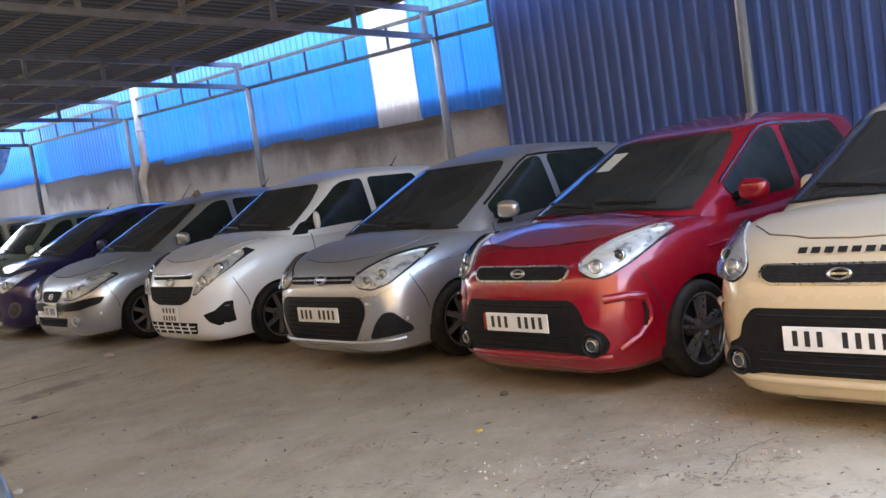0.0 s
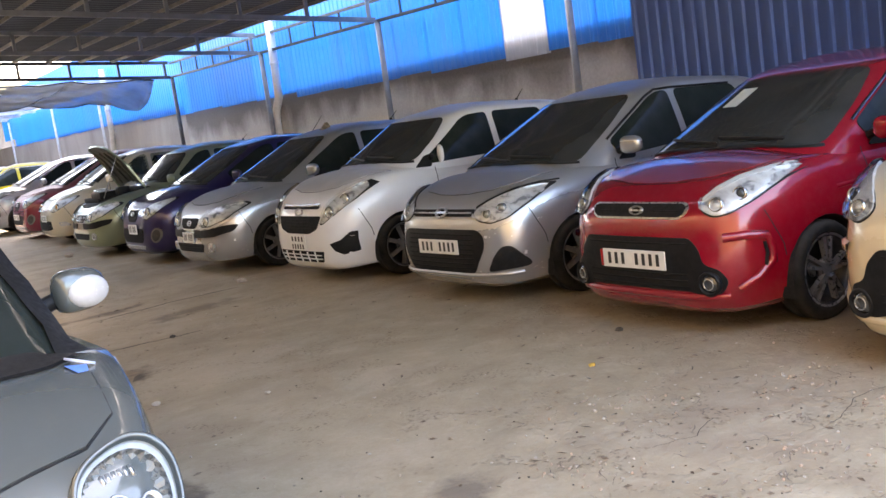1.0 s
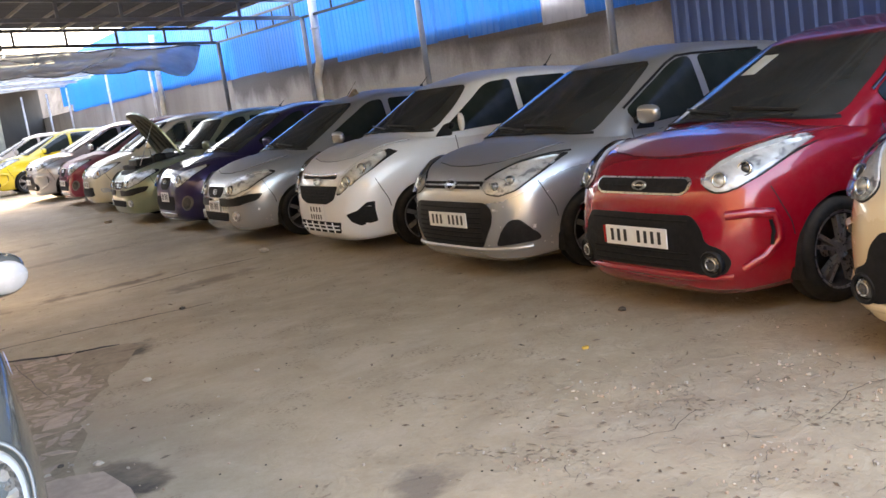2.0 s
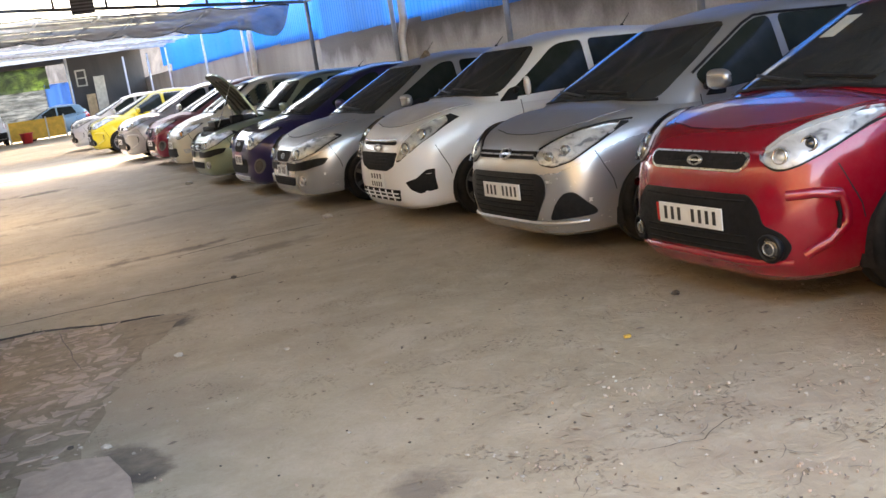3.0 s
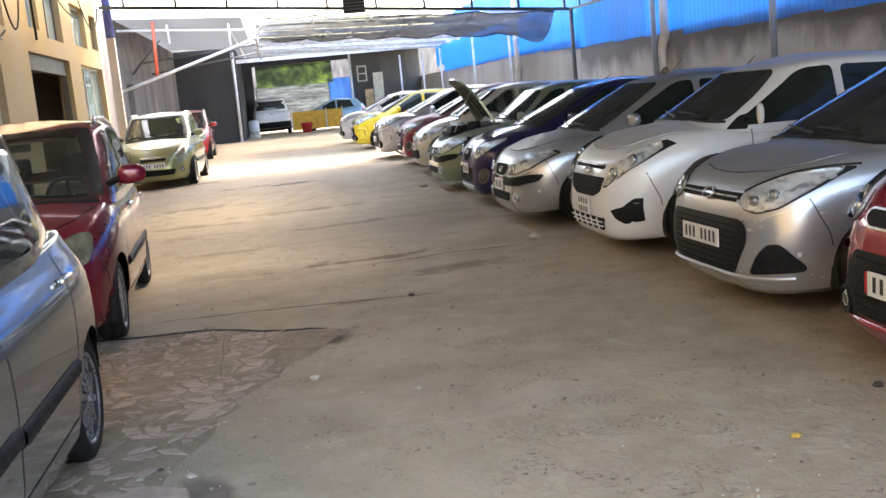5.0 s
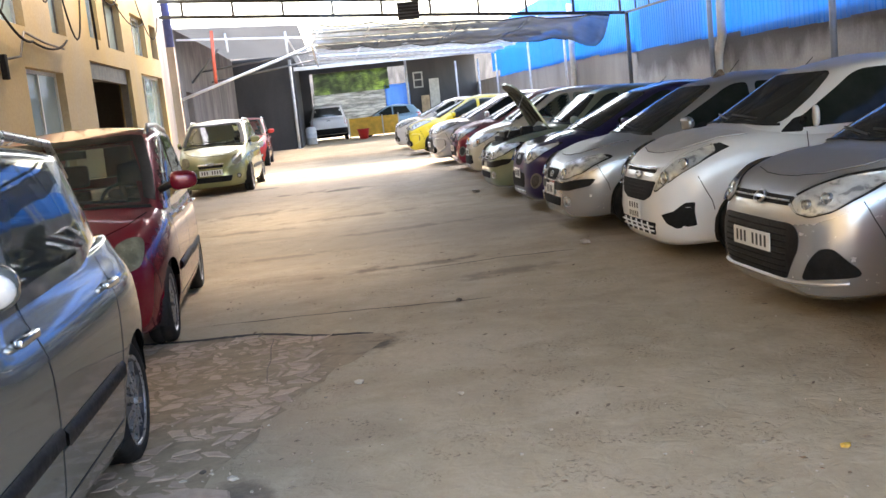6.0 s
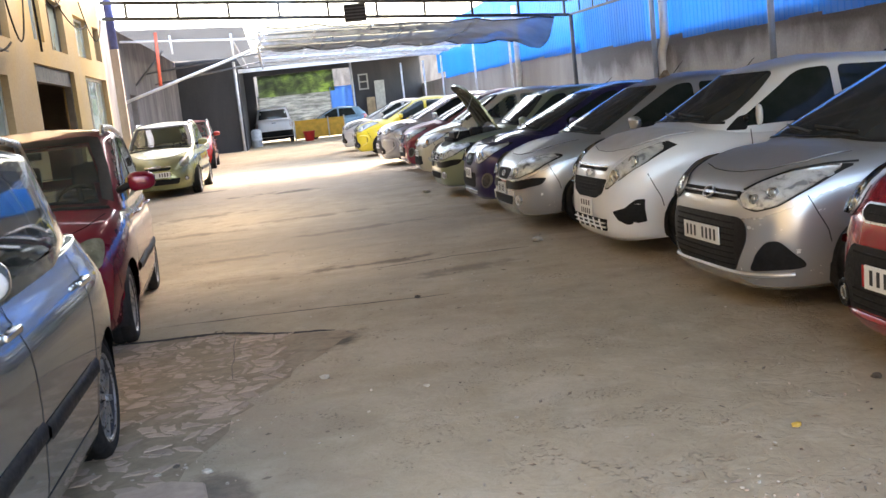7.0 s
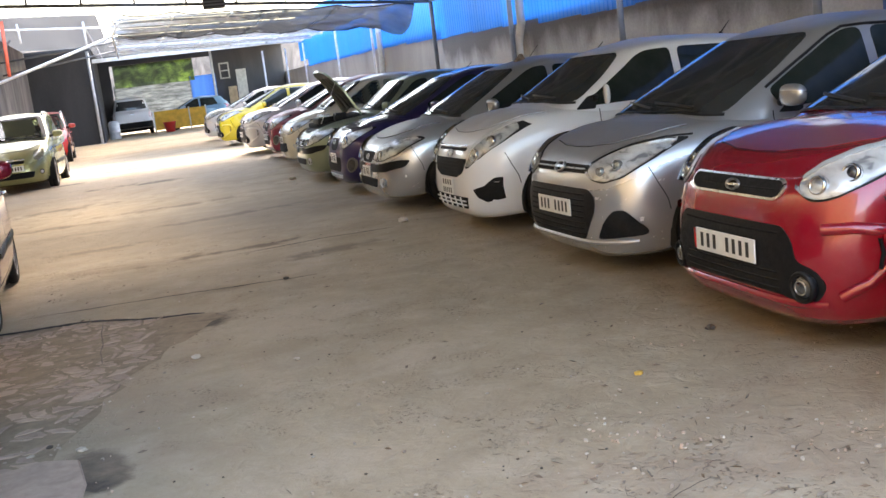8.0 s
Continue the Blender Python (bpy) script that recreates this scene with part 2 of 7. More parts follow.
# ---- surfaces of the place ----
def ground_material():
    m, n, l, p = material("dusty_concrete")
    big = noise_tex(n, l, 0.28, 5, 0.6, distort=0.8)
    mid = noise_tex(n, l, 2.3, 9, 0.68, distort=0.3)
    fine = noise_tex(n, l, 38, 8, 0.75)
    drag = noise_tex(n, l, 3.2, 9, 0.66, distort=0.3)
    c = ramp(n, l, big, [(0.32, (0.48, 0.395, 0.26)), (0.5, (0.55, 0.455, 0.305)), (0.68, (0.61, 0.51, 0.35))])
    c = mix(n, l, ramp(n, l, mid, [(0.36, 0.45), (0.54, 0.0)]), c, (0.42, 0.34, 0.22))
    c = mix(n, l, ramp(n, l, drag, [(0.5, 0.0), (0.68, 0.5)]), c, (0.66, 0.56, 0.41))
    c = mix(n, l, ramp(n, l, drag, [(0.3, 0.5), (0.44, 0.0)]), c, (0.40, 0.32, 0.205))
    lanes = noise_tex(n, l, 0.9, 5, 0.6, distort=0.5, stretch=(0.7, 1.3, 1))
    c = mix(n, l, ramp(n, l, lanes, [(0.52, 0.0), (0.66, 0.5)]), c, (0.36, 0.285, 0.185))
    c = mix(n, l, ramp(n, l, lanes, [(0.34, 0.45), (0.45, 0.0)]), c, (0.63, 0.54, 0.40))
    c = mix(n, l, 0.22, c, ramp(n, l, fine, [(0.3, 0.15), (0.7, 0.7)]), "SOFT_LIGHT")
    # stains, dusty reaches and dark streaks, each with its own ragged outline
    tc = n.new("ShaderNodeTexCoord")
    nz = n.new("ShaderNodeTexNoise")
    nz.inputs["Scale"].default_value = 2.6
    nz.inputs["Detail"].default_value = 8
    nz.inputs["Roughness"].default_value = 0.65
    l.new(tc.outputs["Object"], nz.inputs["Vector"])

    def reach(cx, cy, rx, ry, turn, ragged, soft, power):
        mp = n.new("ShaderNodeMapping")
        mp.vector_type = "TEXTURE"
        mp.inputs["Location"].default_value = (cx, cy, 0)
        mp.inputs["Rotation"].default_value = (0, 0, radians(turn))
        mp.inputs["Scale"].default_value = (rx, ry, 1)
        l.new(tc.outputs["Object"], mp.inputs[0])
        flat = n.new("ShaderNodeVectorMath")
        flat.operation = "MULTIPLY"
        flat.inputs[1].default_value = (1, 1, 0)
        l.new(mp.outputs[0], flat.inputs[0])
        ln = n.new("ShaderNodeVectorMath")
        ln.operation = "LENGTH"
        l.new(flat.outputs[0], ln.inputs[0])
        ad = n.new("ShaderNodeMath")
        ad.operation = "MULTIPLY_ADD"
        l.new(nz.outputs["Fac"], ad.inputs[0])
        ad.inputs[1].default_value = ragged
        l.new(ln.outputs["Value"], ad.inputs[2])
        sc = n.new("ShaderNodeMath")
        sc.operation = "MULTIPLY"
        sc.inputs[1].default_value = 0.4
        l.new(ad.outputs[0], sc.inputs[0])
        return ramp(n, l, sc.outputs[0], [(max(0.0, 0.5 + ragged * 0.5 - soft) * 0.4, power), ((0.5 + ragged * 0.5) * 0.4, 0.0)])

    for cx, cy, rx, ry, turn, ragged, soft, power, col in (
            # two widest: tan dust, also darkened in colour to offset overbright light there
            (1.6, 12.5, 8.5, 5.2, 0, 0.5, 0.4, 0.9, (0.335, 0.285, 0.21)),
            (1.0, 20.5, 9.0, 9.0, 0, 0.5, 0.4, 0.9, (0.33, 0.285, 0.23)),
            (1.98, 6.98, 0.85, 0.5, 42, 1.0, 0.2, 0.95, (0.12, 0.098, 0.072)),
            (1.42, 4.40, 0.29, 0.70, 5, 1.4, 0.2, 0.95, (0.085, 0.07, 0.055)),
            (2.25, 3.35, 0.5, 0.28, 60, 1.8, 0.3, 0.7, (0.20, 0.16, 0.12)),
            (1.35, 5.9, 1.5, 3.8, 8, 1.4, 0.4, 0.7, (0.47, 0.36, 0.25)),
            (3.6, 3.1, 1.9, 1.5, 20, 2.0, 0.5, 0.75, (0.41, 0.315, 0.215)),
            # from here mostly ragged dark streaks, long across the yard
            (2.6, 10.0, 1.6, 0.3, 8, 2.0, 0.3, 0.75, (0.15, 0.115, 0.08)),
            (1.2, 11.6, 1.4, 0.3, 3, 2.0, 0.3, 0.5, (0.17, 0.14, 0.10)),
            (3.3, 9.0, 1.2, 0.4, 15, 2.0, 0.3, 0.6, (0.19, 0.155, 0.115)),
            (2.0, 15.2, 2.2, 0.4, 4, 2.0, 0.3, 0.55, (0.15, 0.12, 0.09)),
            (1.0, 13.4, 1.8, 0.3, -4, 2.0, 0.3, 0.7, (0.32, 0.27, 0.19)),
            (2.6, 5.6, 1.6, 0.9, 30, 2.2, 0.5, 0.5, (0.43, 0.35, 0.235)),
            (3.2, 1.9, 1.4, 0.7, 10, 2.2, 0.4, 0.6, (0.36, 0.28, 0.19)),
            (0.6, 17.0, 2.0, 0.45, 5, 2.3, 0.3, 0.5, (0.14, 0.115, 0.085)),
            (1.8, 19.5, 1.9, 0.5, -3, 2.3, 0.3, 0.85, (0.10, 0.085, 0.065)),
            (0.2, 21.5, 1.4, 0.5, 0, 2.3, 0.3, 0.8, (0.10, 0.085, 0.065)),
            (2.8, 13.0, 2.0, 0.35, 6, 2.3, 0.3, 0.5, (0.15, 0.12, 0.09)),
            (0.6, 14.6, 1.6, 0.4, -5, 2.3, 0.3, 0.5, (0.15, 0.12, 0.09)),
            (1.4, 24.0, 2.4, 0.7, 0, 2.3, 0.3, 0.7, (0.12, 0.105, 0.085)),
            (5.6, 3.0, 1.1, 0.8, 0, 1.2, 0.3, 0.4, (0.20, 0.17, 0.14))):
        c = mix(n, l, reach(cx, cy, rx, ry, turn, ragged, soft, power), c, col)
    # crumbled spots: dense pitting in a few clusters
    pits = ramp(n, l, noise_tex(n, l, 42, 4, 0.6), [(0.36, 1.0), (0.47, 0.0)])
    where = mix(n, l, 1.0, ramp(n, l, noise_tex(n, l, 2.1, 5, 0.6, distort=1.5), [(0.52, 0.0), (0.66, 0.8)]), pits, "MULTIPLY")
    c = mix(n, l, where, c, (0.17, 0.125, 0.09))
    hs = n.new("ShaderNodeHueSaturation")
    hs.inputs["Saturation"].default_value = 0.95
    hs.inputs["Value"].default_value = 0.83
    l.new(mix(n, l, 1.0, c, (1.0, 0.975, 0.965), "MULTIPLY"), hs.inputs["Color"])
    l.new(hs.outputs[0], p.inputs["Base Color"])
    l.new(ramp(n, l, mid, [(0.3, 0.7), (0.7, 0.92)]), p.inputs["Roughness"])
    p.inputs["Specular IOR Level"].default_value = 0.3
    h = mix(n, l, 0.16, mid, fine)
    h = mix(n, l, 0.4, h, drag)
    h = mix(n, l, 0.35, h, noise_tex(n, l, 7.5, 5, 0.55, distort=1.2))
    h = mix(n, l, where, h, (0.0, 0.0, 0.0))
    bump(n, l, h, 0.6, 0.06, p)
    return m


def stained(name, col, stain, scale=0.8, rough=0.85, amount=0.7, stretch=(1, 1, 0.35), bumps=0.4):
    m, n, l, p = material(name)
    a = noise_tex(n, l, scale, 7, 0.62, distort=0.8, stretch=stretch)
    b = noise_tex(n, l, 22, 6, 0.65)
    c = mix(n, l, ramp(n, l, a, [(0.38, 0.0), (0.68, amount)]), col, stain)
    c = mix(n, l, 0.25, c, ramp(n, l, b, [(0.3, 0.2), (0.7, 0.8)]), "SOFT_LIGHT")
    l.new(c, p.inputs["Base Color"])
    p.inputs["Roughness"].default_value = rough
    bump(n, l, b, bumps, 0.01, p)
    return m


def sheet_material(name, col, through=0.35, grime=(0.1, 0.12, 0.16)):
    """Thin roofing sheet that lets some daylight through."""
    m, n, l, p = material(name)
    a = noise_tex(n, l, 1.2, 6, 0.6, stretch=(1, 1, 0.3))
    info = n.new("ShaderNodeObjectInfo")
    c = mix(n, l, ramp(n, l, a, [(0.45, 0.0), (0.8, 0.35)]), col, grime)
    c = mix(n, l, ramp(n, l, info.outputs["Random"], [(0, 0.0), (1, 0.25)]), c, tuple(k * 0.7 for k in col))
    l.new(c, p.inputs["Base Color"])
    p.inputs["Roughness"].default_value = 0.42
    if through:
        t = n.new("ShaderNodeBsdfTranslucent")
        l.new(c, t.inputs[0])
        ms = n.new("ShaderNodeMixShader")
        ms.inputs[0].default_value = through
        l.new(p.outputs[0], ms.inputs[1])
        l.new(t.outputs[0], ms.inputs[2])
        l.new(ms.outputs[0], n["Material Output"].inputs[0])
    return m


GROUND = ground_material()
PLASTER = stained("wall_render", (0.40, 0.39, 0.385), (0.19, 0.19, 0.185), 0.5, amount=0.8, stretch=(1, 1, 0.8))


def dark_topped_wall():
    """Old render: bare pale coat, darker above a ragged line near its top."""
    m, n, l, p = material("dark_topped_render")
    tc = n.new("ShaderNodeTexCoord")
    sp = n.new("ShaderNodeSeparateXYZ")
    l.new(tc.outputs["Object"], sp.inputs[0])
    streak = noise_tex(n, l, 0.9, 4, 0.55, distort=0.4, stretch=(1, 1, 0.6))
    fine = noise_tex(n, l, 22, 6, 0.65)
    add = n.new("ShaderNodeMath")
    add.operation = "MULTIPLY_ADD"
    l.new(streak, add.inputs[0])
    add.inputs[1].default_value = 1.5
    l.new(sp.outputs[2], add.inputs[2])
    line = n.new("ShaderNodeMath")
    line.operation = "MULTIPLY"
    line.inputs[1].default_value = 0.3
    l.new(add.outputs[0], line.inputs[0])
    c = mix(n, l, ramp(n, l, streak, [(0.4, 0.0), (0.7, 0.6)]), (0.42, 0.41, 0.40), (0.25, 0.245, 0.24))
    c = mix(n, l, ramp(n, l, line.outputs[0], [(0.70, 0.0), (0.82, 0.85)]), c, (0.115, 0.105, 0.10))
    c = mix(n, l, 0.3, c, ramp(n, l, fine, [(0.3, 0.2), (0.7, 0.8)]), "SOFT_LIGHT")
    l.new(c, p.inputs["Base Color"])
    p.inputs["Roughness"].default_value = 0.88
    bump(n, l, fine, 0.4, 0.01, p)
    return m


DARKTOPPED = dark_topped_wall()
YELLOWWALL = stained("yellow_limewash", (0.46, 0.31, 0.115), (0.40, 0.32, 0.22), 0.4, amount=0.7, stretch=(1, 1, 0.7))
OLDWALL = stained("old_plaster", (0.24, 0.21, 0.19), (0.07, 0.06, 0.055), 1.2, amount=0.9)
PALEWALL = stained("pale_render", (0.40, 0.375, 0.35), (0.22, 0.20, 0.18), 0.6)
BLACKWALL = stained("black_netting", (0.055, 0.056, 0.06), (0.095, 0.094, 0.094), 0.6, 0.9)
BLUESHEET = sheet_material("blue_sheet", (0.006, 0.19, 0.70), 0.22)
WHITESHEET = sheet_material("white_sheet", (0.42, 0.46, 0.54), 0.25, (0.4, 0.42, 0.45))
DULLBLUE = sheet_material("dull_blue_sheet", (0.010, 0.17, 0.60), 0.15, (0.05, 0.06, 0.09))
NAVYSHEET = sheet_material("navy_sheet", (0.050, 0.108, 0.34), 0.0, (0.05, 0.075, 0.17))
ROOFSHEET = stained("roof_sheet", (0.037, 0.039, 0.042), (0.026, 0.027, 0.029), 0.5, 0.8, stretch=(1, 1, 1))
PALEROOF = sheet_material("pale_roof_sheet", (0.22, 0.23, 0.24), 0.05, (0.3, 0.3, 0.3))
STEEL = simple("grey_steel", (0.19, 0.20, 0.215), 0.5, 0.2, 0.15, 4)
PURLIN = simple("purlin_steel", (0.21, 0.205, 0.20), 0.6, 0.1, 0.2, 4)
DARKSTEEL = simple("dark_steel", (0.06, 0.06, 0.062), 0.55, 0.3, 0.3, 6)
PALESTEEL = simple("pale_steel", (0.68, 0.69, 0.70), 0.45, 0.1, 0.15, 6)
WHITEPIPE = simple("white_pvc", (0.72, 0.72, 0.70), 0.4, 0, 0.12, 5)
BLUEPAINT = simple("blue_post_paint", (0.06, 0.08, 0.26), 0.5, 0, 0.25, 6)
ORANGE = simple("red_oxide_paint", (0.60, 0.11, 0.06), 0.6, 0, 0.25, 6)
CABLE = simple("black_cable", (0.022, 0.018, 0.015), 0.9, 0, 0.2, 20, spec=0.1)
PALEFRAME = simple("pale_frame", (0.55, 0.55, 0.50), 0.5, 0, 0.15, 6)
DARKFRAME = simple("brown_frame", (0.13, 0.10, 0.07), 0.6, 0, 0.2, 6)
FROST = simple("pale_window_glass", (0.30, 0.39, 0.38), 0.12, 0, 0.12, 1.5, coat=0.6)
ROOMDARK = stained("room_plaster", (0.38, 0.31, 0.24), (0.20, 0.17, 0.14), 0.9)
WOOD = simple("pale_board", (0.48, 0.36, 0.22), 0.75, 0, 0.2, 5)
YELLOWBOARD = simple("orange_yellow_board", (0.72, 0.42, 0.05), 0.6, 0, 0.15, 4)
REDPLASTIC = simple("red_plastic", (0.60, 0.03, 0.03), 0.4, 0, 0.1, 6)


def net_material(name, col, hole):
    m, n, l, p = material(name)
    l.new(mix(n, l, ramp(n, l, noise_tex(n, l, 1.5), [(0.3, 0.0), (0.7, 1.0)]), col, tuple(k * 0.6 for k in col)), p.inputs["Base Color"])
    p.inputs["Roughness"].default_value = 0.9
    t = n.new("ShaderNodeBsdfTransparent")
    ms = n.new("ShaderNodeMixShader")
    ms.inputs[0].default_value = hole
    l.new(p.outputs[0], ms.inputs[1])
    l.new(t.outputs[0], ms.inputs[2])
    l.new(ms.outputs[0], n["Material Output"].inputs[0])
    return m


NET = net_material("shade_net", (0.16, 0.165, 0.175), 0.2)
SHADECLOTH = sheet_material("milky_shade_sheet", (0.24, 0.27, 0.315), 0.2, (0.28, 0.31, 0.34))


def mottled_net():
    """Green shade net over foliage: patches of bright and dull green with dark gaps."""
    m, n, l, p = material("green_net")
    a = noise_tex(n, l, 0.9, 5, 0.6, distort=0.7)
    b = noise_tex(n, l, 6.0, 6, 0.7, distort=1.0, stretch=(0.5, 1, 1.6))
    c = ramp(n, l, a, [(0.38, (0.045, 0.06, 0.04)), (0.52, (0.12, 0.18, 0.07)), (0.66, (0.25, 0.38, 0.09))])
    c = mix(n, l, ramp(n, l, b, [(0.45, 0.0), (0.62, 0.75)]), c, (0.05, 0.062, 0.045))
    l.new(c, p.inputs["Base Color"])
    p.inputs["Roughness"].default_value = 0.85
    t = n.new("ShaderNodeBsdfTranslucent")
    l.new(c, t.inputs[0])
    ms = n.new("ShaderNodeMixShader")
    ms.inputs[0].default_value = 0.5
    l.new(p.outputs[0], ms.inputs[1])
    l.new(t.outputs[0], ms.inputs[2])
    l.new(ms.outputs[0], n["Material Output"].inputs[0])
    return m


GREENNET = mottled_net()
BLUETARP = sheet_material("blue_tarp", (0.10, 0.28, 0.66), 0.3, (0.2, 0.35, 0.6))
FOIL = stained("plastic_film", (0.46, 0.49, 0.49), (0.06, 0.07, 0.07), 2.6, 0.3, 0.9, (0.5, 1, 4.0), 0.1)


# ---- ground ----
def floor_z(y):
    return 0.16 * smooth01(14, 23, y) + 0.0075 * max(0, min(y, 60) - 23)


def floor_at(x, y):
    w = 0.012 if -6 < x < 10 and -5 < y < 29 else 0.0
    return floor_z(y) + w * (noise.noise((x * 0.5, y * 0.5, 3)) - 0.2)


bm = bmesh.new()
xs = [-400, -60, -15] + [-6 + 0.25 * k for k in range(65)] + [14, 60, 400]
ys = [-400, -60, -15] + [-6 + 0.25 * k for k in range(140)] + [30 + k for k in range(31)] + [90, 400]
grid = [[bm.verts.new((x, y, floor_at(x, y))) for x in xs] for y in ys]
for a, b in zip(grid, grid[1:]):
    for k in range(len(xs) - 1):
        bm.faces.new((a[k], a[k + 1], b[k + 1], b[k]))
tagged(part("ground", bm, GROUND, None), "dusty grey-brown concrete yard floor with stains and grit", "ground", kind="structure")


# ---- broken paving, joint and litter on the floor ----
CHIP = stained("paving_chip", (0.56, 0.424, 0.325), (0.40, 0.30, 0.23), 8.0, 0.9, stretch=(1, 1, 1))
_n, _l = CHIP.node_tree.nodes, CHIP.node_tree.links
_p = _n["Principled BSDF"]
_src = _p.inputs["Base Color"].links[0].from_socket
_info = _n.new("ShaderNodeObjectInfo")
_l.new(mix(_n, _l, 1.0, _src, ramp(_n, _l, _info.outputs["Random"], [(0.0, (0.70, 0.69, 0.68)), (0.6, (0.88, 0.87, 0.86)), (1.0, (1.0, 0.98, 0.95))]), "MULTIPLY"), _p.inputs["Base Color"])
BED = stained("paving_bed", (0.34, 0.262, 0.175), (0.19, 0.145, 0.095), 5.0, 0.95, stretch=(1, 1, 1))
DAMP = stained("damp_concrete", (0.03, 0.025, 0.02), (0.07, 0.058, 0.047), 2.4, 0.95, stretch=(1, 1, 1))
CRACKDUST = stained("crack_dust", (0.17, 0.135, 0.10), (0.26, 0.21, 0.16), 6.0, 0.95, stretch=(1, 1, 1))
PALECHIP = simple("pale_rubble", (0.52, 0.45, 0.36), 0.9, 0, 0.2, 20, bumps=0.3)
DARKCHIP = simple("dark_rubble", (0.10, 0.08, 0.06), 0.9, 0, 0.3, 20, bumps=0.3)
LEAFBROWN = simple("dry_leaf", (0.21, 0.16, 0.115), 0.8, 0, 0.4, 30)
LEAFYELLOW = simple("yellow_leaf", (0.55, 0.34, 0.06), 0.7, 0, 0.3, 30)


def blotch(name, pts, mat, label, lift=0.004, wob=0.04, cat="floor patch"):
    """A thin irregular skin on the floor."""
    bm = bmesh.new()
    ring = []
    m = len(pts)
    for i in range(m):
        a, b = Vector(pts[i]), Vector(pts[(i + 1) % m])
        steps = max(2, int((b - a).length / 0.12))
        for q in range(steps):
            p = a.lerp(b, q / steps)
            p += Vector((noise.noise((p.x * 4, p.y * 4, 1)), noise.noise((p.x * 4, p.y * 4, 5)))) * wob
            ring.append(p)
    vs, es, fs, _, _, _ = delaunay_2d_cdt(ring, [(i, (i + 1) % len(ring)) for i in range(len(ring))], [], 1, 1e-5)
    out = [bm.verts.new((p.x, p.y, floor_at(p.x, p.y) + lift)) for p in vs]
    for f in fs:
        bm.faces.new([out[i] for i in f])
    bmesh.ops.recalc_face_normals(bm, faces=bm.faces)
    for f in bm.faces:
        if f.normal.z < 0:
            f.normal_flip()
    return tagged(part(name, bm, mat, None), label, cat, kind="structure")


PATCH = [(0.3, 7.75), (0.7, 7.66), (1.25, 7.60), (1.62, 7.36), (2.08, 7.18), (2.12, 6.98), (1.88, 6.5), (1.55, 5.92), (1.42, 5.4), (1.32, 4.95), (1.28, 4.66), (0.9, 4.6), (0.4, 4.6), (0.3, 6.2)]
bed = blotch("paving_bed", PATCH, BED, "worn brown patch where the concrete crust has broken away", 0.005, 0.14)
for line, w, lab in (([(0.75, 8.16), (2.0, 8.05), (2.4, 7.97), (3.0, 7.94)], 0.012, "dark dirty joint across the concrete floor"), ([(0.35, 7.78), (0.7, 7.70), (1.25, 7.63), (1.62, 7.38), (2.08, 7.2)], 0.045, "broken edge of the concrete crust"), ([(1.37, 7.45), (1.385, 6.9), (1.40, 6.2)], 0.0035, "narrow crack in the broken paving"), ([(3.0, 3.05), (3.2, 3.0), (3.42, 3.08)], 0.0008, "short crack in the concrete floor"), ([(3.6, 2.62), (3.9, 2.72), (4.2, 2.7)], 0.0008, "short crack in the concrete floor"), ([(2.5, 9.6), (3.3, 9.75), (4.1, 9.7)], 0.018, "dark dirty joint across the concrete floor")):
    run = []
    for a, b in zip(line, line[1:]):
        for q in range(14):
            run.append((lerp(a[0], b[0], q / 14), lerp(a[1], b[1], q / 14)))
    up, down = [], []
    for q, (x, y) in enumerate(run):
        d = (0.05 * noise.noise((x * 3, y * 3, 2)) + 0.018 * noise.noise((x * 14, y * 14, 4))) * (0.35 if "narrow" in lab else 1.0)
        h = w * (0.55 + 0.9 * abs(noise.noise((x * 7, y * 7, 8)))) * min(1, q / 4, (len(run) - q) / 4 + 0.1) + 0.0012
        along = abs(line[-1][0] - line[0][0]) > abs(line[-1][1] - line[0][1])
        up.append((x, y + d + h) if along else (x + d + h, y))
        down.append((x, y + d - h) if along else (x + d - h, y))
    bm = bmesh.new()
    lift = 0.015 if "narrow" in lab else 0.0075
    vu = [bm.verts.new((x, y, floor_at(x, y) + lift)) for x, y in up]
    vd = [bm.verts.new((x, y, floor_at(x, y) + lift)) for x, y in down]
    for q in range(len(run) - 1):
        f = bm.faces.new((vd[q], vd[q + 1], vu[q + 1], vu[q]))
        f.normal_update()
        if f.normal.z < 0:
            f.normal_flip()
    tagged(part("floor_joint", bm, CRACKDUST if "narrow" in lab else DAMP, None), lab, "floor crack", kind="structure")
random.seed(21)
edge = [Vector(p) for p in PATCH]


def within(q, poly):
    hit = False
    for a, b in zip(poly, poly[1:] + poly[:1]):
        if (a.y > q.y) != (b.y > q.y) and q.x < (b.x - a.x) * (q.y - a.y) / (b.y - a.y) + a.x:
            hit = not hit
    return hit


# crust pieces: a ragged net of corners, each piece a little smaller than its cell
made = 0
PX, PY = 0.100, 0.104


def crust(i, j):
    r = random.Random(i * 131 + j * 7)
    return Vector((0.2 + i * PX + 0.5 * PX * math.sin(j * 1.7) + r.uniform(-0.04, 0.04), 4.5 + j * PY + r.uniform(-0.038, 0.038)))


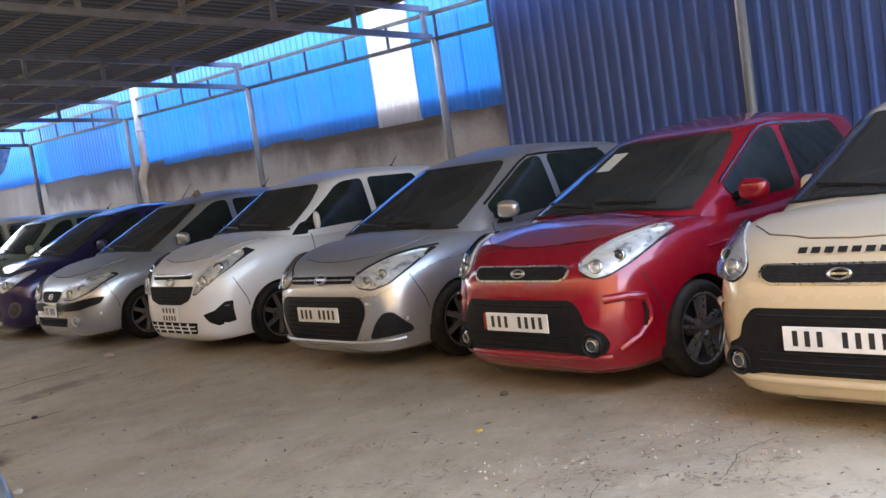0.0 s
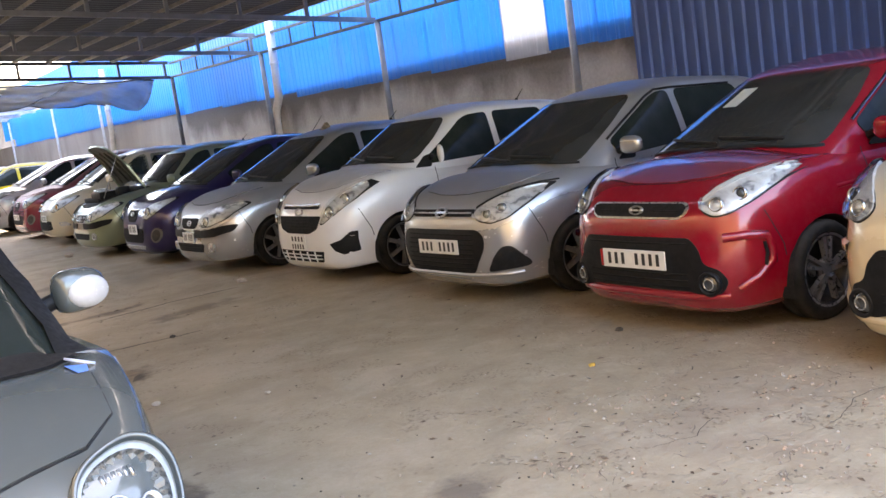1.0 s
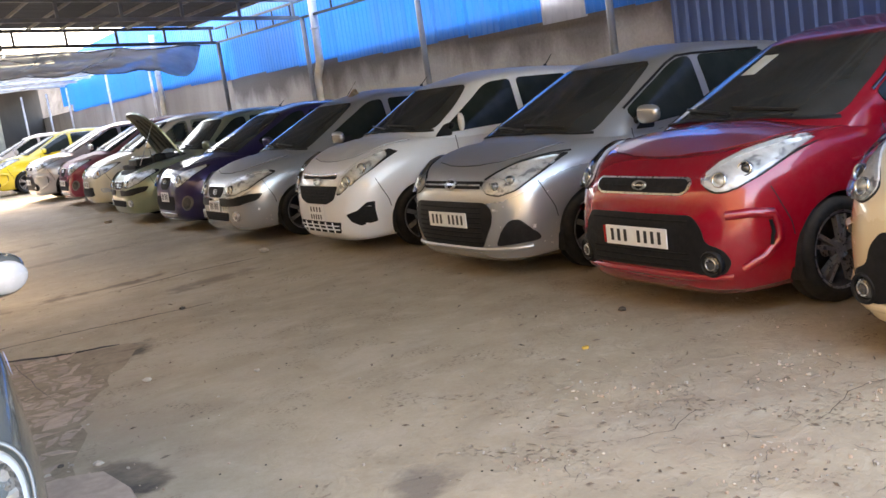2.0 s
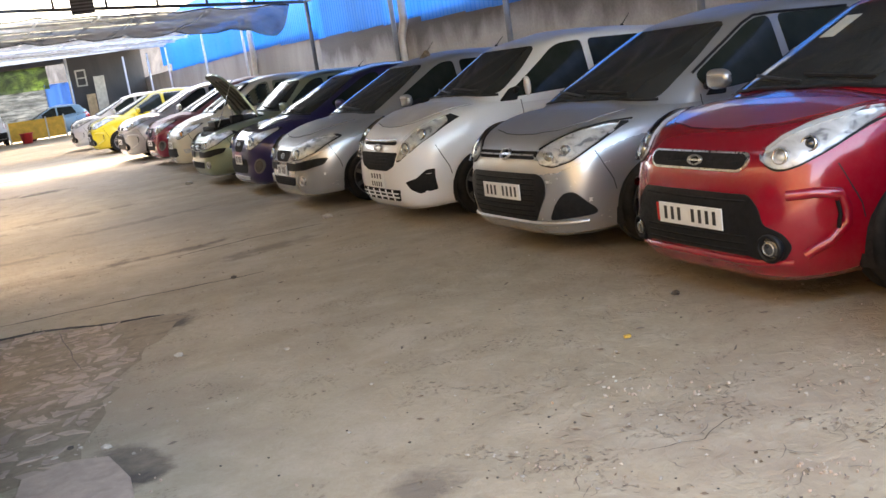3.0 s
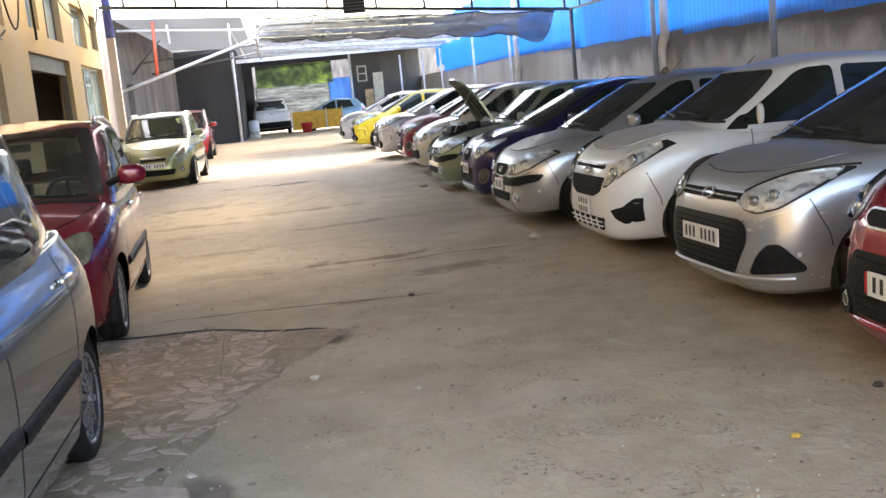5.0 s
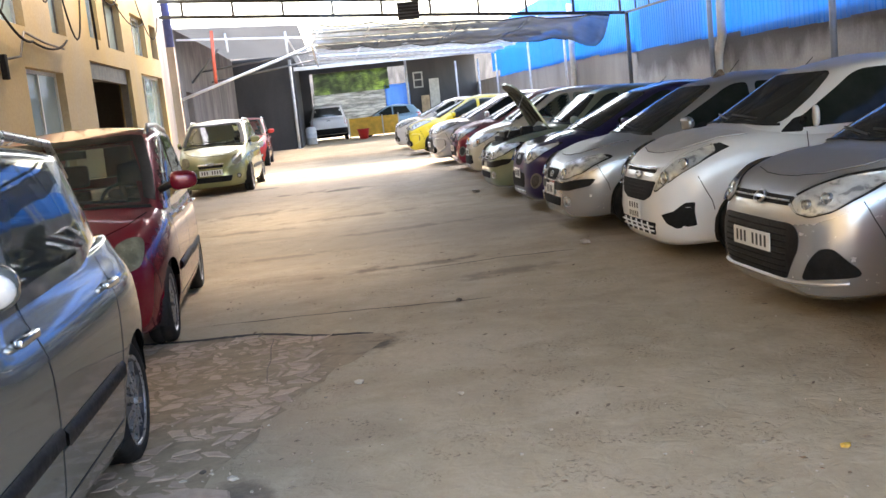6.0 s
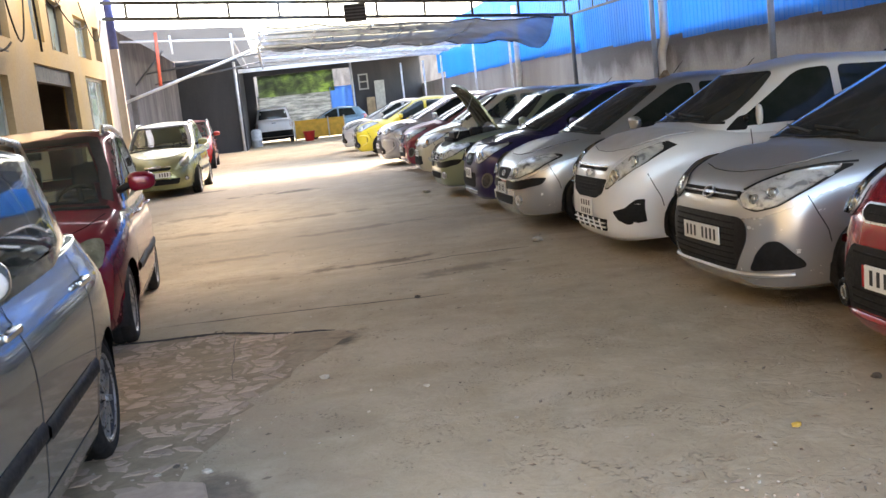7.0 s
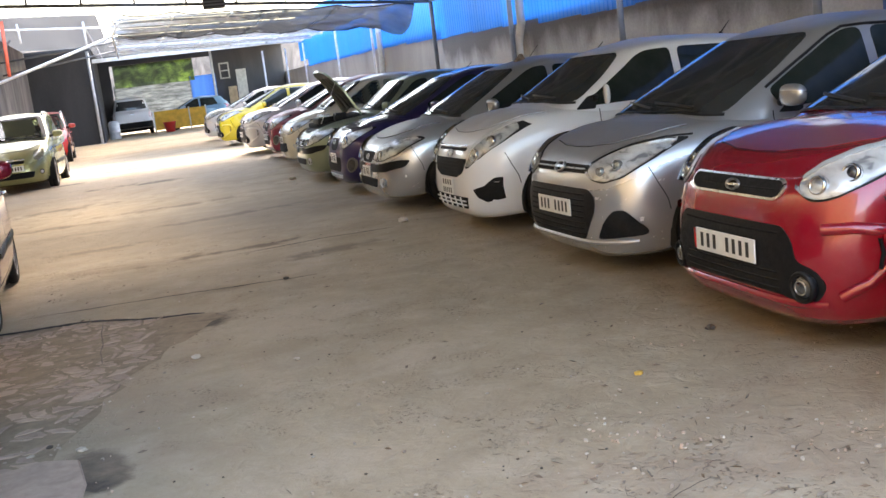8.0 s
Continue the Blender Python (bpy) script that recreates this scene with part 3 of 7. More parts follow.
for j in range(36):
    for i in range(19):
        cell = [crust(i, j), crust(i + 1, j), crust(i + 1, j + 1), crust(i, j + 1)]
        q = (cell[0] + cell[1] + cell[2] + cell[3]) / 4
        if made >= 290 or not within(q, edge) or q.x > 1.72 or random.random() < lerp(0.55, 0.12, smooth01(5.2, 6.3, q.y)) + 0.25 * noise.noise((q.x * 2.3, q.y * 2.3, 9)):
            continue
        rim = []
        shrink = random.uniform(0.80, 1.0)
        for e in range(4):
            a, b = cell[e], cell[(e + 1) % 4]
            for f in (0.0, 0.3, 0.65):
                p = a.lerp(b, f)
                p = q + (p - q) * shrink * random.uniform(0.74, 1.10)
                rim.append((p.x, p.y))
        k = len(rim)
        bm = bmesh.new()
        z = floor_at(q.x, q.y)
        h = random.uniform(0.006, 0.011)
        low = [bm.verts.new((x, y, z)) for x, y in rim]
        high = [bm.verts.new((lerp(q.x, x, 0.93), lerp(q.y, y, 0.93), z + h + random.uniform(-0.004, 0.003))) for x, y in rim]
        bm.faces.new(high)
        for e in range(k):
            bm.faces.new((low[e], low[(e + 1) % k], high[(e + 1) % k], high[e]))
        bmesh.ops.recalc_face_normals(bm, faces=bm.faces)
        part("paving_chip", bm, CHIP, bed, smooth=False)
        made += 1


slab = bmesh.new()
rim = [(0.92, 4.02), (1.2, 3.96), (1.38, 4.02), (1.40, 4.3), (1.36, 4.6), (1.22, 4.68), (1.0, 4.62), (0.95, 4.3)]
low = [slab.verts.new((x, y, floor_at(x, y))) for x, y in rim]
high = [slab.verts.new((lerp(1.17, x, 0.96), lerp(4.3, y, 0.96), floor_at(x, y) + 0.013)) for x, y in rim]
slab.faces.new(high)
for e in range(len(rim)):
    slab.faces.new((low[e], low[(e + 1) % len(rim)], high[(e + 1) % len(rim)], high[e]))
bmesh.ops.recalc_face_normals(slab, faces=slab.faces)
tagged(part("loose_slab", slab, CHIP, None, smooth=False), "pinkish flat piece of concrete crust lying on the floor", "slab", kind="structure")


def rubble(bm, x, y, r, flat=0.5):
    z = floor_at(x, y)
    g = bmesh.ops.create_icosphere(bm, subdivisions=1, radius=r)["verts"]
    for v in g:
        v.co *= random.uniform(0.7, 1.15)
        v.co.z *= flat
    bmesh.ops.rotate(bm, verts=g, cent=(0, 0, 0), matrix=Matrix.Rotation(random.uniform(0, 6), 3, "Z"))
    bmesh.ops.translate(bm, verts=g, vec=(x, y, z + r * flat * 0.6))


for x, y, r, mat, lab in ((2.72, 7.97, 0.028, DARKCHIP, "small dark stone on the floor"), (2.42, 5.52, 0.022, PALECHIP, "pale rubble bit on the floor"), (1.36, 4.73, 0.03, PALECHIP, "white rubble chunk on the floor"), (3.74, 4.19, 0.024, LEAFYELLOW, "yellow leaf scrap on the floor"), (4.22, 10.04, 0.06, PALECHIP, "pale litter scrap on the floor"), (4.36, 4.60, 0.03, DARKCHIP, "dark scrap on the floor"), (4.1, 16.6, 0.08, PALECHIP, "crumpled pale litter on the floor"), (1.92, 6.01, 0.03, PALECHIP, "pale rubble bit on the floor"), (1.15, 4.78, 0.02, PALECHIP, "pale rubble bit on the floor"), (1.22, 4.86, 0.022, DARKCHIP, "dark rubble bit on the floor")):
    bm = bmesh.new()
    rubble(bm, x, y, r)
    tagged(part("rubble", bm, mat, None, smooth=False), lab, "rubble", "loose rubble")
for name, mat, count, r0, r1, lab in (("grit", PALECHIP, 230, 0.003, 0.0095, "scattered pale grit on the concrete"), ("dark_grit", DARKCHIP, 170, 0.003, 0.008, "scattered dark grit and crumbs on the concrete")):
    bm = bmesh.new()
    for k in range(count):
        if k % 3 == 0:
            x, y = random.gauss(3.2, 0.5), random.gauss(3.1, 0.6)
        else:
            x, y = random.uniform(0.8, 5.6), random.uniform(1.2, 12)
        rubble(bm, x, y, random.uniform(r0, r1))
    tagged(part(name, bm, mat, None, smooth=False), lab, "grit", kind="stuff")
bm = bmesh.new()
for k in range(300):
    x, y = (random.gauss(3.4, 0.6), random.gauss(3.0, 0.7)) if k % 2 else (random.uniform(0.9, 5), random.uniform(1.5, 11))
    a, ln, w = random.uniform(0, 6.3), random.uniform(0.008, 0.034), random.uniform(0.003, 0.007)
    z = floor_at(x, y) + 0.004
    d, sd = Vector((math.cos(a), math.sin(a), 0)), Vector((-math.sin(a), math.cos(a), 0))
    c0 = Vector((x, y, z))
    vs = [bm.verts.new(c0 - d * ln), bm.verts.new(c0 + sd * w + Vector((0, 0, 0.008))), bm.verts.new(c0 + d * ln + Vector((0, 0, 0.006))), bm.verts.new(c0 - sd * w)]
    bm.faces.new(vs)
tagged(part("dry_leaves", bm, LEAFBROWN, None, smooth=False), "scattered dry brown leaf scraps and twigs", "leaves", kind="stuff")


# spots where the concrete skin has crumbled: fine branching cracks, flakes and crumbs
CRUMBLED = [(4.11, 3.12), (3.83, 3.09), (3.56, 2.7), (3.3, 2.55), (3.42, 2.28), (3.24, 2.1), (4.01, 2.64), (3.46, 3.39), (3.26, 3.23), (2.63, 3.19), (2.62, 2.97), (3.14, 2.98), (3.34, 3.6), (3.09, 2.46), (4.2, 2.95)]
bm = bmesh.new()
rnd = random.Random(77)
for cx, cy in CRUMBLED:
    for k in range(4):
        x, y, a = rnd.gauss(cx, 0.08), rnd.gauss(cy, 0.06), rnd.uniform(0, 6.3)
        last = None
        n = rnd.randint(3, 7)
        for q in range(n + 1):
            w = rnd.uniform(0.0008, 0.003) * (0.3 + min(q, n - q) / n * 2)
            s, c0 = math.sin(a), math.cos(a)
            pair = [bm.verts.new((x - s * w * e, y + c0 * w * e, floor_at(x, y) + 0.0055)) for e in (1, -1)]
            if last:
                f = bm.faces.new((last[0], last[1], pair[1], pair[0]))
            last = pair
            a += rnd.uniform(-0.9, 0.9)
            step = rnd.uniform(0.012, 0.03)
            x, y = x + step * math.cos(a), y + step * math.sin(a)
bmesh.ops.recalc_face_normals(bm, faces=bm.faces)
tagged(part("fine_cracks", bm, CRACKDUST, None, smooth=False), "fine branching cracks in the crumbled concrete skin", "floor crack", kind="stuff")

# thin flakes of crust, flat on the concrete
FLAKE = simple("crust_flake", (0.44, 0.37, 0.29), 0.9, 0, 0.25, 14, bumps=0.3)
for name, mat, count, lab in (("crust_flakes", FLAKE, 110, "thin pale flakes of concrete crust"), ("crust_crumbs", CHIP, 240, "small brown crumbs of broken crust")):
    bm = bmesh.new()
    for k in range(count):
        if k % 3 == 0 or k % 6 == 1:
            cx, cy = CRUMBLED[k % len(CRUMBLED)]
            x, y = random.gauss(cx, 0.09), random.gauss(cy, 0.07)
        elif k % 6 == 4:
            x, y = random.uniform(1.5, 4.9), random.uniform(1.4, 5.2)
        else:
            x, y = random.gauss(1.2, 0.35), random.gauss(4.9, 0.9)
        r = random.uniform(0.004, 0.013) * (1 if name == "crust_flakes" else 0.6)
        turn, squash, z, h = random.uniform(0, 6.3), random.uniform(0.4, 0.85), floor_at(x, y) + 0.001, random.uniform(0.003, 0.010)
        lean = random.uniform(-0.15, 0.15)
        top, low = [], []
        for e in range(6):
            a = 2 * math.pi * e / 6 + random.uniform(-0.3, 0.3)
            u, v = r * math.cos(a), r * squash * math.sin(a)
            px, py = x + u * math.cos(turn) - v * math.sin(turn), y + u * math.sin(turn) + v * math.cos(turn)
            low.append(bm.verts.new((px, py, z)))
            top.append(bm.verts.new((lerp(x, px, 0.85), lerp(y, py, 0.85), z + h + lean * u)))
        bm.faces.new(top)
        for e in range(6):
            bm.faces.new((low[e], low[(e + 1) % 6], top[(e + 1) % 6], top[e]))
    tagged(part(name, bm, mat, None, smooth=False), lab, "grit", kind="stuff")


# ---- walls ----
def wall(name, axis, at, thick, u0, u1, z0, z1, holes, mat, label):
    """A wall in the plane x = at (axis 'x') or y = at, with openings (u0, u1, z0, z1) cut through."""
    us = sorted({u0, u1} | {h[0] for h in holes} | {h[1] for h in holes})
    zs = sorted({z0, z1} | {h[2] for h in holes} | {h[3] for h in holes})
    solid = {}
    for i in range(len(us) - 1):
        for j in range(len(zs) - 1):
            cu, cz = (us[i] + us[i + 1]) / 2, (zs[j] + zs[j + 1]) / 2
            solid[i, j] = not any(h[0] < cu < h[1] and h[2] < cz < h[3] for h in holes)
    bm = bmesh.new()

    def pt(u, d, z):
        return bm.verts.new((at + d, u, z) if axis == "x" else (u, at + d, z))

    for (i, j), s in solid.items():
        if not s:
            continue
        a, b, c, d = us[i], us[i + 1], zs[j], zs[j + 1]
        for t in (0, thick):
            bm.faces.new([pt(a, t, c), pt(b, t, c), pt(b, t, d), pt(a, t, d)])
        for di, dj, e in ((-1, 0, (a, c, a, d)), (1, 0, (b, c, b, d)), (0, -1, (a, c, b, c)), (0, 1, (a, d, b, d))):
            if not solid.get((i + di, j + dj), False):
                bm.faces.new([pt(e[0], 0, e[1]), pt(e[2], 0, e[3]), pt(e[2], thick, e[3]), pt(e[0], thick, e[1])])
    bmesh.ops.remove_doubles(bm, verts=bm.verts, dist=0.0005)
    bmesh.ops.recalc_face_normals(bm, faces=bm.faces)
    return tagged(part(name, bm, mat, None, smooth=False), label, "wall", kind="structure")


wall("wall_east", "x", 9.5, 0.22, 8.72, 24.8, -0.3, 2.32, [], DARKTOPPED, "grey rendered boundary wall, darker along its top")
wall("wall_east_far", "x", 9.5, 0.22, 24.8, 52.2, -0.3, 2.56, [], PALEWALL, "pale grey rendered boundary wall, higher towards the far end")


wall("wall_south", "y", -12.0, 0.2, -5.2, 9.6, -0.3, 3.0, [], PLASTER, "plain grey rendered wall closing the yard")


def corrugated(bm, u0, u1, v0, v1, pitch, depth, place, steps=1, thick=0.002):
    """Ribbed sheet: ribs run along v. place(u, v, d) gives the point."""
    n = max(1, round((u1 - u0) / pitch))
    us = []
    for k in range(n):
        b = u0 + (u1 - u0) * k / n
        w = (u1 - u0) / n
        us += [(b, 0), (b + 0.55 * w, 0), (b + 0.65 * w, depth), (b + 0.9 * w, depth)]
    us.append((u1, 0))
    rows = [[bm.verts.new(place(u, lerp(v0, v1, s / steps), d)) for u, d in us] for s in range(steps + 1)]
    for a, b in zip(rows, rows[1:]):
        for k in range(len(us) - 1):
            bm.faces.new((a[k], a[k + 1], b[k + 1], b[k]))
    if thick:
        bmesh.ops.solidify(bm, geom=bm.faces[:], thickness=thick)


# blue sheets above the boundary wall, each a metre wide, hung at uneven heights
def low_edge(y):
    for lim, z in ((9.8, 2.04), (10.84, 2.06), (11.8, 2.03), (13.7, 2.07), (16.1, 2.12), (18.4, 2.14), (20.2, 2.24), (22.1, 2.26), (24.9, 2.30), (28.0, 2.36), (30.5, 2.42), (38.0, 2.46), (44.0, 2.50)):
        if y < lim:
            return z
    return 2.8


blue_cladding = thing("wall_cladding_blue", "bright blue ribbed metal sheets above the boundary wall", "wall", kind="structure")
y = 8.76
k = 0
random.seed(5)
while y < 45.5:
    w = 0.96 if y > 12 or y < 10.8 else 0.98
    lo = low_edge(y + 0.3) + random.uniform(-0.012, 0.012)
    bm = bmesh.new()
    corrugated(bm, 0, w + 0.03, lo, 4.75, 0.16, 0.012, lambda u, v, d: (9.46 - d - 0.004 * (k % 2), y + u, v), 1, 0)
    sheet_mat = WHITESHEET if 10.75 < y + 0.5 < 11.75 else DULLBLUE if 20.0 < y + 0.5 < 24.6 else BLUESHEET
    part("sheet", bm, sheet_mat, blue_cladding, "pale translucent sheet" if sheet_mat == WHITESHEET else "dull grimy blue sheet" if sheet_mat == DULLBLUE else "", smooth=False)
    y += w
    k += 1

navy_cladding = thing("wall_cladding_navy", "dark navy ribbed metal sheet wall", "wall", kind="structure")
for k in range(16):
    bm = bmesh.new()
    y0 = 8.70 - 1.02 * (k + 1)
    corrugated(bm, 0, 1.035, 0.02, 5.2, 0.17, 0.03, lambda u, v, d: (9.05 - d - 0.006 * (k % 2), y0 + u, v), 1, 0)
    part("sheet", bm, NAVYSHEET, navy_cladding, smooth=False)
bm = bmesh.new()
box(bm, 9.06, 8.66, 0.0, 9.49, 8.72, 5.2)
part("end_flashing", bm, NAVYSHEET, navy_cladding, smooth=False)

# ---- roof over the near half ----
def roof_z(x, y):
    return 3.42 + 0.085 * (9.3 - x) + 0.012 * (y - 10)


RX0, RX1, RY0, RY1 = 2.6, 8.75, 1.3, 24.9
bm = bmesh.new()
corrugated(bm, RY0, RY1, RX0, RX1, 0.21, 0.035, lambda u, v, d: (v + (0.03 * math.sin(u * 2.1) if v > 8 else 0), u, roof_z(v, u) + d + 0.07), 4)
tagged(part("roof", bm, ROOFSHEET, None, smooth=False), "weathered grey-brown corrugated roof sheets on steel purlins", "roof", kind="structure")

# unseen sheets added over the near drive to hold back skylight
bm = bmesh.new()
corrugated(bm, 2.2, 11.6, -1.25, RX0 - 0.02, 0.21, 0.035, lambda u, v, d: (v, u, roof_z(v, u) + d + 0.05), 3)
tagged(part("roof_shade_near", bm, ROOFSHEET, None, smooth=False), "unseen weathered corrugated sheets added to shade the near drive", "roof", kind="structure")
# more unseen sheets farther on; the slot beside them lets daylight in
bm = bmesh.new()
corrugated(bm, 11.64, 24.9, -1.25, RX0 - 0.5, 0.21, 0.035, lambda u, v, d: (v, u, roof_z(v, u) + d + 0.05), 2)
tagged(part("roof_shade_far", bm, ROOFSHEET, None, smooth=False), "unseen corrugated sheets added to shade the far drive", "roof", kind="structure")

purlins = thing("roof_purlins", "thin grey steel purlins under the roof sheets", "roof frame", kind="structure")
for k in range(9):
    x = 2.7 + 0.74 * k
    bm = bmesh.new()
    bar(bm, (x, RY0, roof_z(x, RY0) + 0.035), (x, RY1, roof_z(x, RY1) + 0.035), 0.035, 0.06)
    part("purlin", bm, PURLIN, purlins, smooth=False)


def truss(y, x0, x1, mat, depth=0.36, tilt=0.0):
    """A flat lattice beam across the yard."""
    t = thing("roof_truss", "steel lattice truss with upright struts", "truss", kind="structure")

    def zz(x):
        return 3.06 + 0.0125 * (y - 10) + 0.082 * (9.3 - x)
    for dz, nm in ((0, "lower_chord"), (depth, "upper_chord")):
        bm = bmesh.new()
        bar(bm, (x0, y + tilt * (x0 - x1), zz(x0) + dz), (x1, y, zz(x1) + dz), 0.06, 0.075)
        part(nm, bm, mat, t, smooth=False)
    n = int((x1 - x0) / 1.15)
    for k in range(n + 1):
        x = x1 - 0.1 - 1.15 * k
        bm = bmesh.new()
        yy = y + tilt * (x - x1)
        bar(bm, (x, yy, zz(x) + 0.02), (x, yy, zz(x) + depth - 0.02), 0.055, 0.055)
        part("strut", bm, mat, t, smooth=False)
    return t


for y, x0, mat in ((0.7, 2.5, STEEL), (5.5, 2.5, STEEL), (10.05, 2.5, STEEL), (14.75, 2.5, STEEL), (19.5, 2.5, STEEL), (24.75, -1.75, DARKSTEEL)):
    truss(y, x0, 9.25, mat)

# lattice beam along the wall, and the posts that carry it
eaves = thing("eaves_beam", "dark steel lattice beam running along the boundary wall", "truss", kind="structure")
for dz, nm in ((0, "lower_chord"), (0.34, "upper_chord")):
    bm = bmesh.new()
    bar(bm, (9.3, -6, 2.80 + dz), (9.3, 24.75, 3.25 + dz), 0.05, 0.05)
    part(nm, bm, DARKSTEEL, eaves, smooth=False)
for k in range(30):
    yy = -5 + 1.0 * k
    zz = lerp(2.80, 3.25, (yy + 6) / 30.75)
    bm = bmesh.new()
    bar(bm, (9.3, yy, zz), (9.3, yy, zz + 0.34), 0.03, 0.03)
    part("strut", bm, DARKSTEEL, eaves, smooth=False)


def post(x, y, top, r, mat, label):
    t = thing("steel_post", label, "post", pose(x, y, floor_z(y)), "roof posts")
    bm = bmesh.new()
    lathe(bm, [(r, 0), (r, top - floor_z(y))], 14)
    part("shaft", bm, mat, t)
    bm = bmesh.new()
    box(bm, -r * 2.2, -r * 2.2, 0, r * 2.2, r * 2.2, 0.012)
    part("base_plate", bm, mat, t, smooth=False)
    return t


for y, top in ((0.6, 2.9), (5.36, 2.98), (10.05, 3.03), (14.75, 3.10), (19.45, 3.18), (24.75, 3.27)):
    post(9.3 if y > 8.7 else 8.9, y, top, 0.05, STEEL if y < 24 else DARKSTEEL, "round grey steel post standing by the wall")
for y in (31.2, 36.8, 44.0):
    post(9.25, y, 3.5, 0.04, PALESTEEL, "thin pale steel post standing by the wall")
for x in (7.6, 8.6):
    post(x, 45.0, 3.4, 0.04, PALESTEEL, "thin pale steel post at the far wall")

for y in (18.95, 30.6):
    t = thing("drain_pipe", "white plastic downpipe with a kink, fixed to the wall", "pipe", group="downpipes")
    bm = bmesh.new()
    tube(bm, [(9.32, y - 0.1, 4.1), (9.32, y, 2.45), (9.36, y + 0.1, 2.22), (9.42, y + 0.42, 1.98), (9.43, y + 0.5, 1.8), (9.43, y + 0.52, 0.0)], 0.085, 12)
    part("pipe", bm, WHITEPIPE, t)
    for z in (1.2, 2.9):
        bm = bmesh.new()
        lathe(bm, [(0.09, -0.02), (0.1, -0.015), (0.1, 0.015), (0.09, 0.02)], 14, Matrix.Translation((9.43, y + 0.52, z)) if z < 2 else Matrix.Translation((9.32, y - 0.03, z)), closed=True)
        part("clip", bm, PALESTEEL, t)

# ---- yellow building ----
BX = -1.9
W1, DOOR, W3 = (14.26, 16.1, 0.9, 2.51), (17.9, 21.2, 0.0, 2.80), (22.4, 25.0, 0.75, 2.79)
UP = [(11.2, 12.3, 3.02, 4.5), (13.3, 14.55, 3.04, 4.5), (15.85, 16.65, 3.08, 4.6), (18.2, 19.0, 3.2, 4.3), (19.55, 20.95, 3.12, 4.05), (22.0, 23.5, 3.16, 4.0), (24.1, 24.9, 3.2, 3.95)]
building = wall("wall_west", "x", BX - 0.25, 0.25, -8, 25.2, -0.2, 6.4, [W1, DOOR, W3] + UP + [(4.0, 6.0, 0.9, 2.4), (8.5, 10.5, 0.9, 2.4)], YELLOWWALL, "yellow limewashed two-storey building wall with stains")
wall("room_wall", "x", BX - 3.2, 0.15, -8, 25.2, -0.2, 6.4, [], ROOMDARK, "dim plaster wall inside the building")
wall("wall_building_end", "y", 25.05, 0.15, BX - 3.2, BX - 0.25, -0.2, 6.4, [], ROOMDARK, "end wall of the building")
bm = bmesh.new()
box(bm, BX - 3.2, -8, 6.4, BX + 0.1, 25.2, 6.55)
tagged(part("building_roof_slab", bm, PLASTER, None, smooth=False), "flat concrete roof slab of the yellow building", "roof", kind="structure")
bm = bmesh.new()
box(bm, BX - 3.05, -8, 2.85, BX - 0.26, 25.0, 3.0)
tagged(part("building_floor_slab", bm, ROOMDARK, None, smooth=False), "concrete floor slab inside the building", "slab", kind="structure")
bm = bmesh.new()
box(bm, BX - 3.2, -8.15, -0.2, BX, -8.0, 6.4)
tagged(part("wall_building_south", bm, YELLOWWALL, None, smooth=False), "plain end wall of the yellow building", "wall", kind="structure")


def window(i, h, mat_frame, glass, mullions, label):
    u0, u1, z0, z1 = h
    w = thing("window_%d" % i, label, "window", kind="structure")
    x = BX - 0.17
    for a in ((u0, z0, u1, z0 + 0.05), (u0, z1 - 0.05, u1, z1), (u0, z0 + 0.05, u0 + 0.05, z1 - 0.05), (u1 - 0.05, z0 + 0.05, u1, z1 - 0.05)):
        bm = bmesh.new()
        box(bm, x, a[0], a[1], x + 0.06, a[2], a[3])
        part("window_frame", bm, mat_frame, w, smooth=False)
    n = mullions + 1
    for k in range(n):
        a, b = lerp(u0 + 0.05, u1 - 0.05, k / n), lerp(u0 + 0.05, u1 - 0.05, (k + 1) / n)
        if glass is not None:
            bm = bmesh.new()
            box(bm, x + 0.02 + 0.012 * (k % 2), a, z0 + 0.05, x + 0.026 + 0.012 * (k % 2), b, z1 - 0.05)
            part("pane", bm, glass, w, smooth=False)
        if k:
            bm = bmesh.new()
            box(bm, x + 0.004, a - 0.025, z0 + 0.05, x + 0.056, a + 0.025, z1 - 0.05)
            part("mullion", bm, mat_frame, w, smooth=False)
    if z0 > 2.9:
        return w
    bm = bmesh.new()
    box(bm, x - 0.02, u0 - 0.06, z0 - 0.05, BX + 0.04, u1 + 0.06, z0 - 0.002)
    part("window_sill", bm, YELLOWWALL, w, smooth=False)
    return w


window(1, W1, PALEFRAME, FROST, 1, "sliding window with pale green glass")
window(2, W3, PALEFRAME, FROST, 2, "pale framed window with three panes")
for i, h in enumerate(UP):
    window(3 + i, h, DARKFRAME if i % 2 == 0 else PALEFRAME, FROST, 1, "upper window with brown frame and pale glass" if i % 2 == 0 else "upper window with pale frame and glass")
for i, h in enumerate(((4.0, 6.0, 0.9, 2.4), (8.5, 10.5, 0.9, 2.4))):
    window(10 + i, h, PALEFRAME, FROST, 1, "sliding window with pale green glass")
door = thing("door_1", "open brown doorway with a half-drawn shutter", "door", kind="structure")
for a in ((DOOR[0], 0, DOOR[0] + 0.09, DOOR[3]), (DOOR[1] - 0.09, 0, DOOR[1], DOOR[3]), (DOOR[0] + 0.09, DOOR[3] - 0.3, DOOR[1] - 0.09, DOOR[3])):
    bm = bmesh.new()
    box(bm, BX - 0.2, a[0], a[1] + 0.02, BX - 0.08, a[2], a[3])
    part("door_frame", bm, DARKFRAME, door, smooth=False)
bm = bmesh.new()
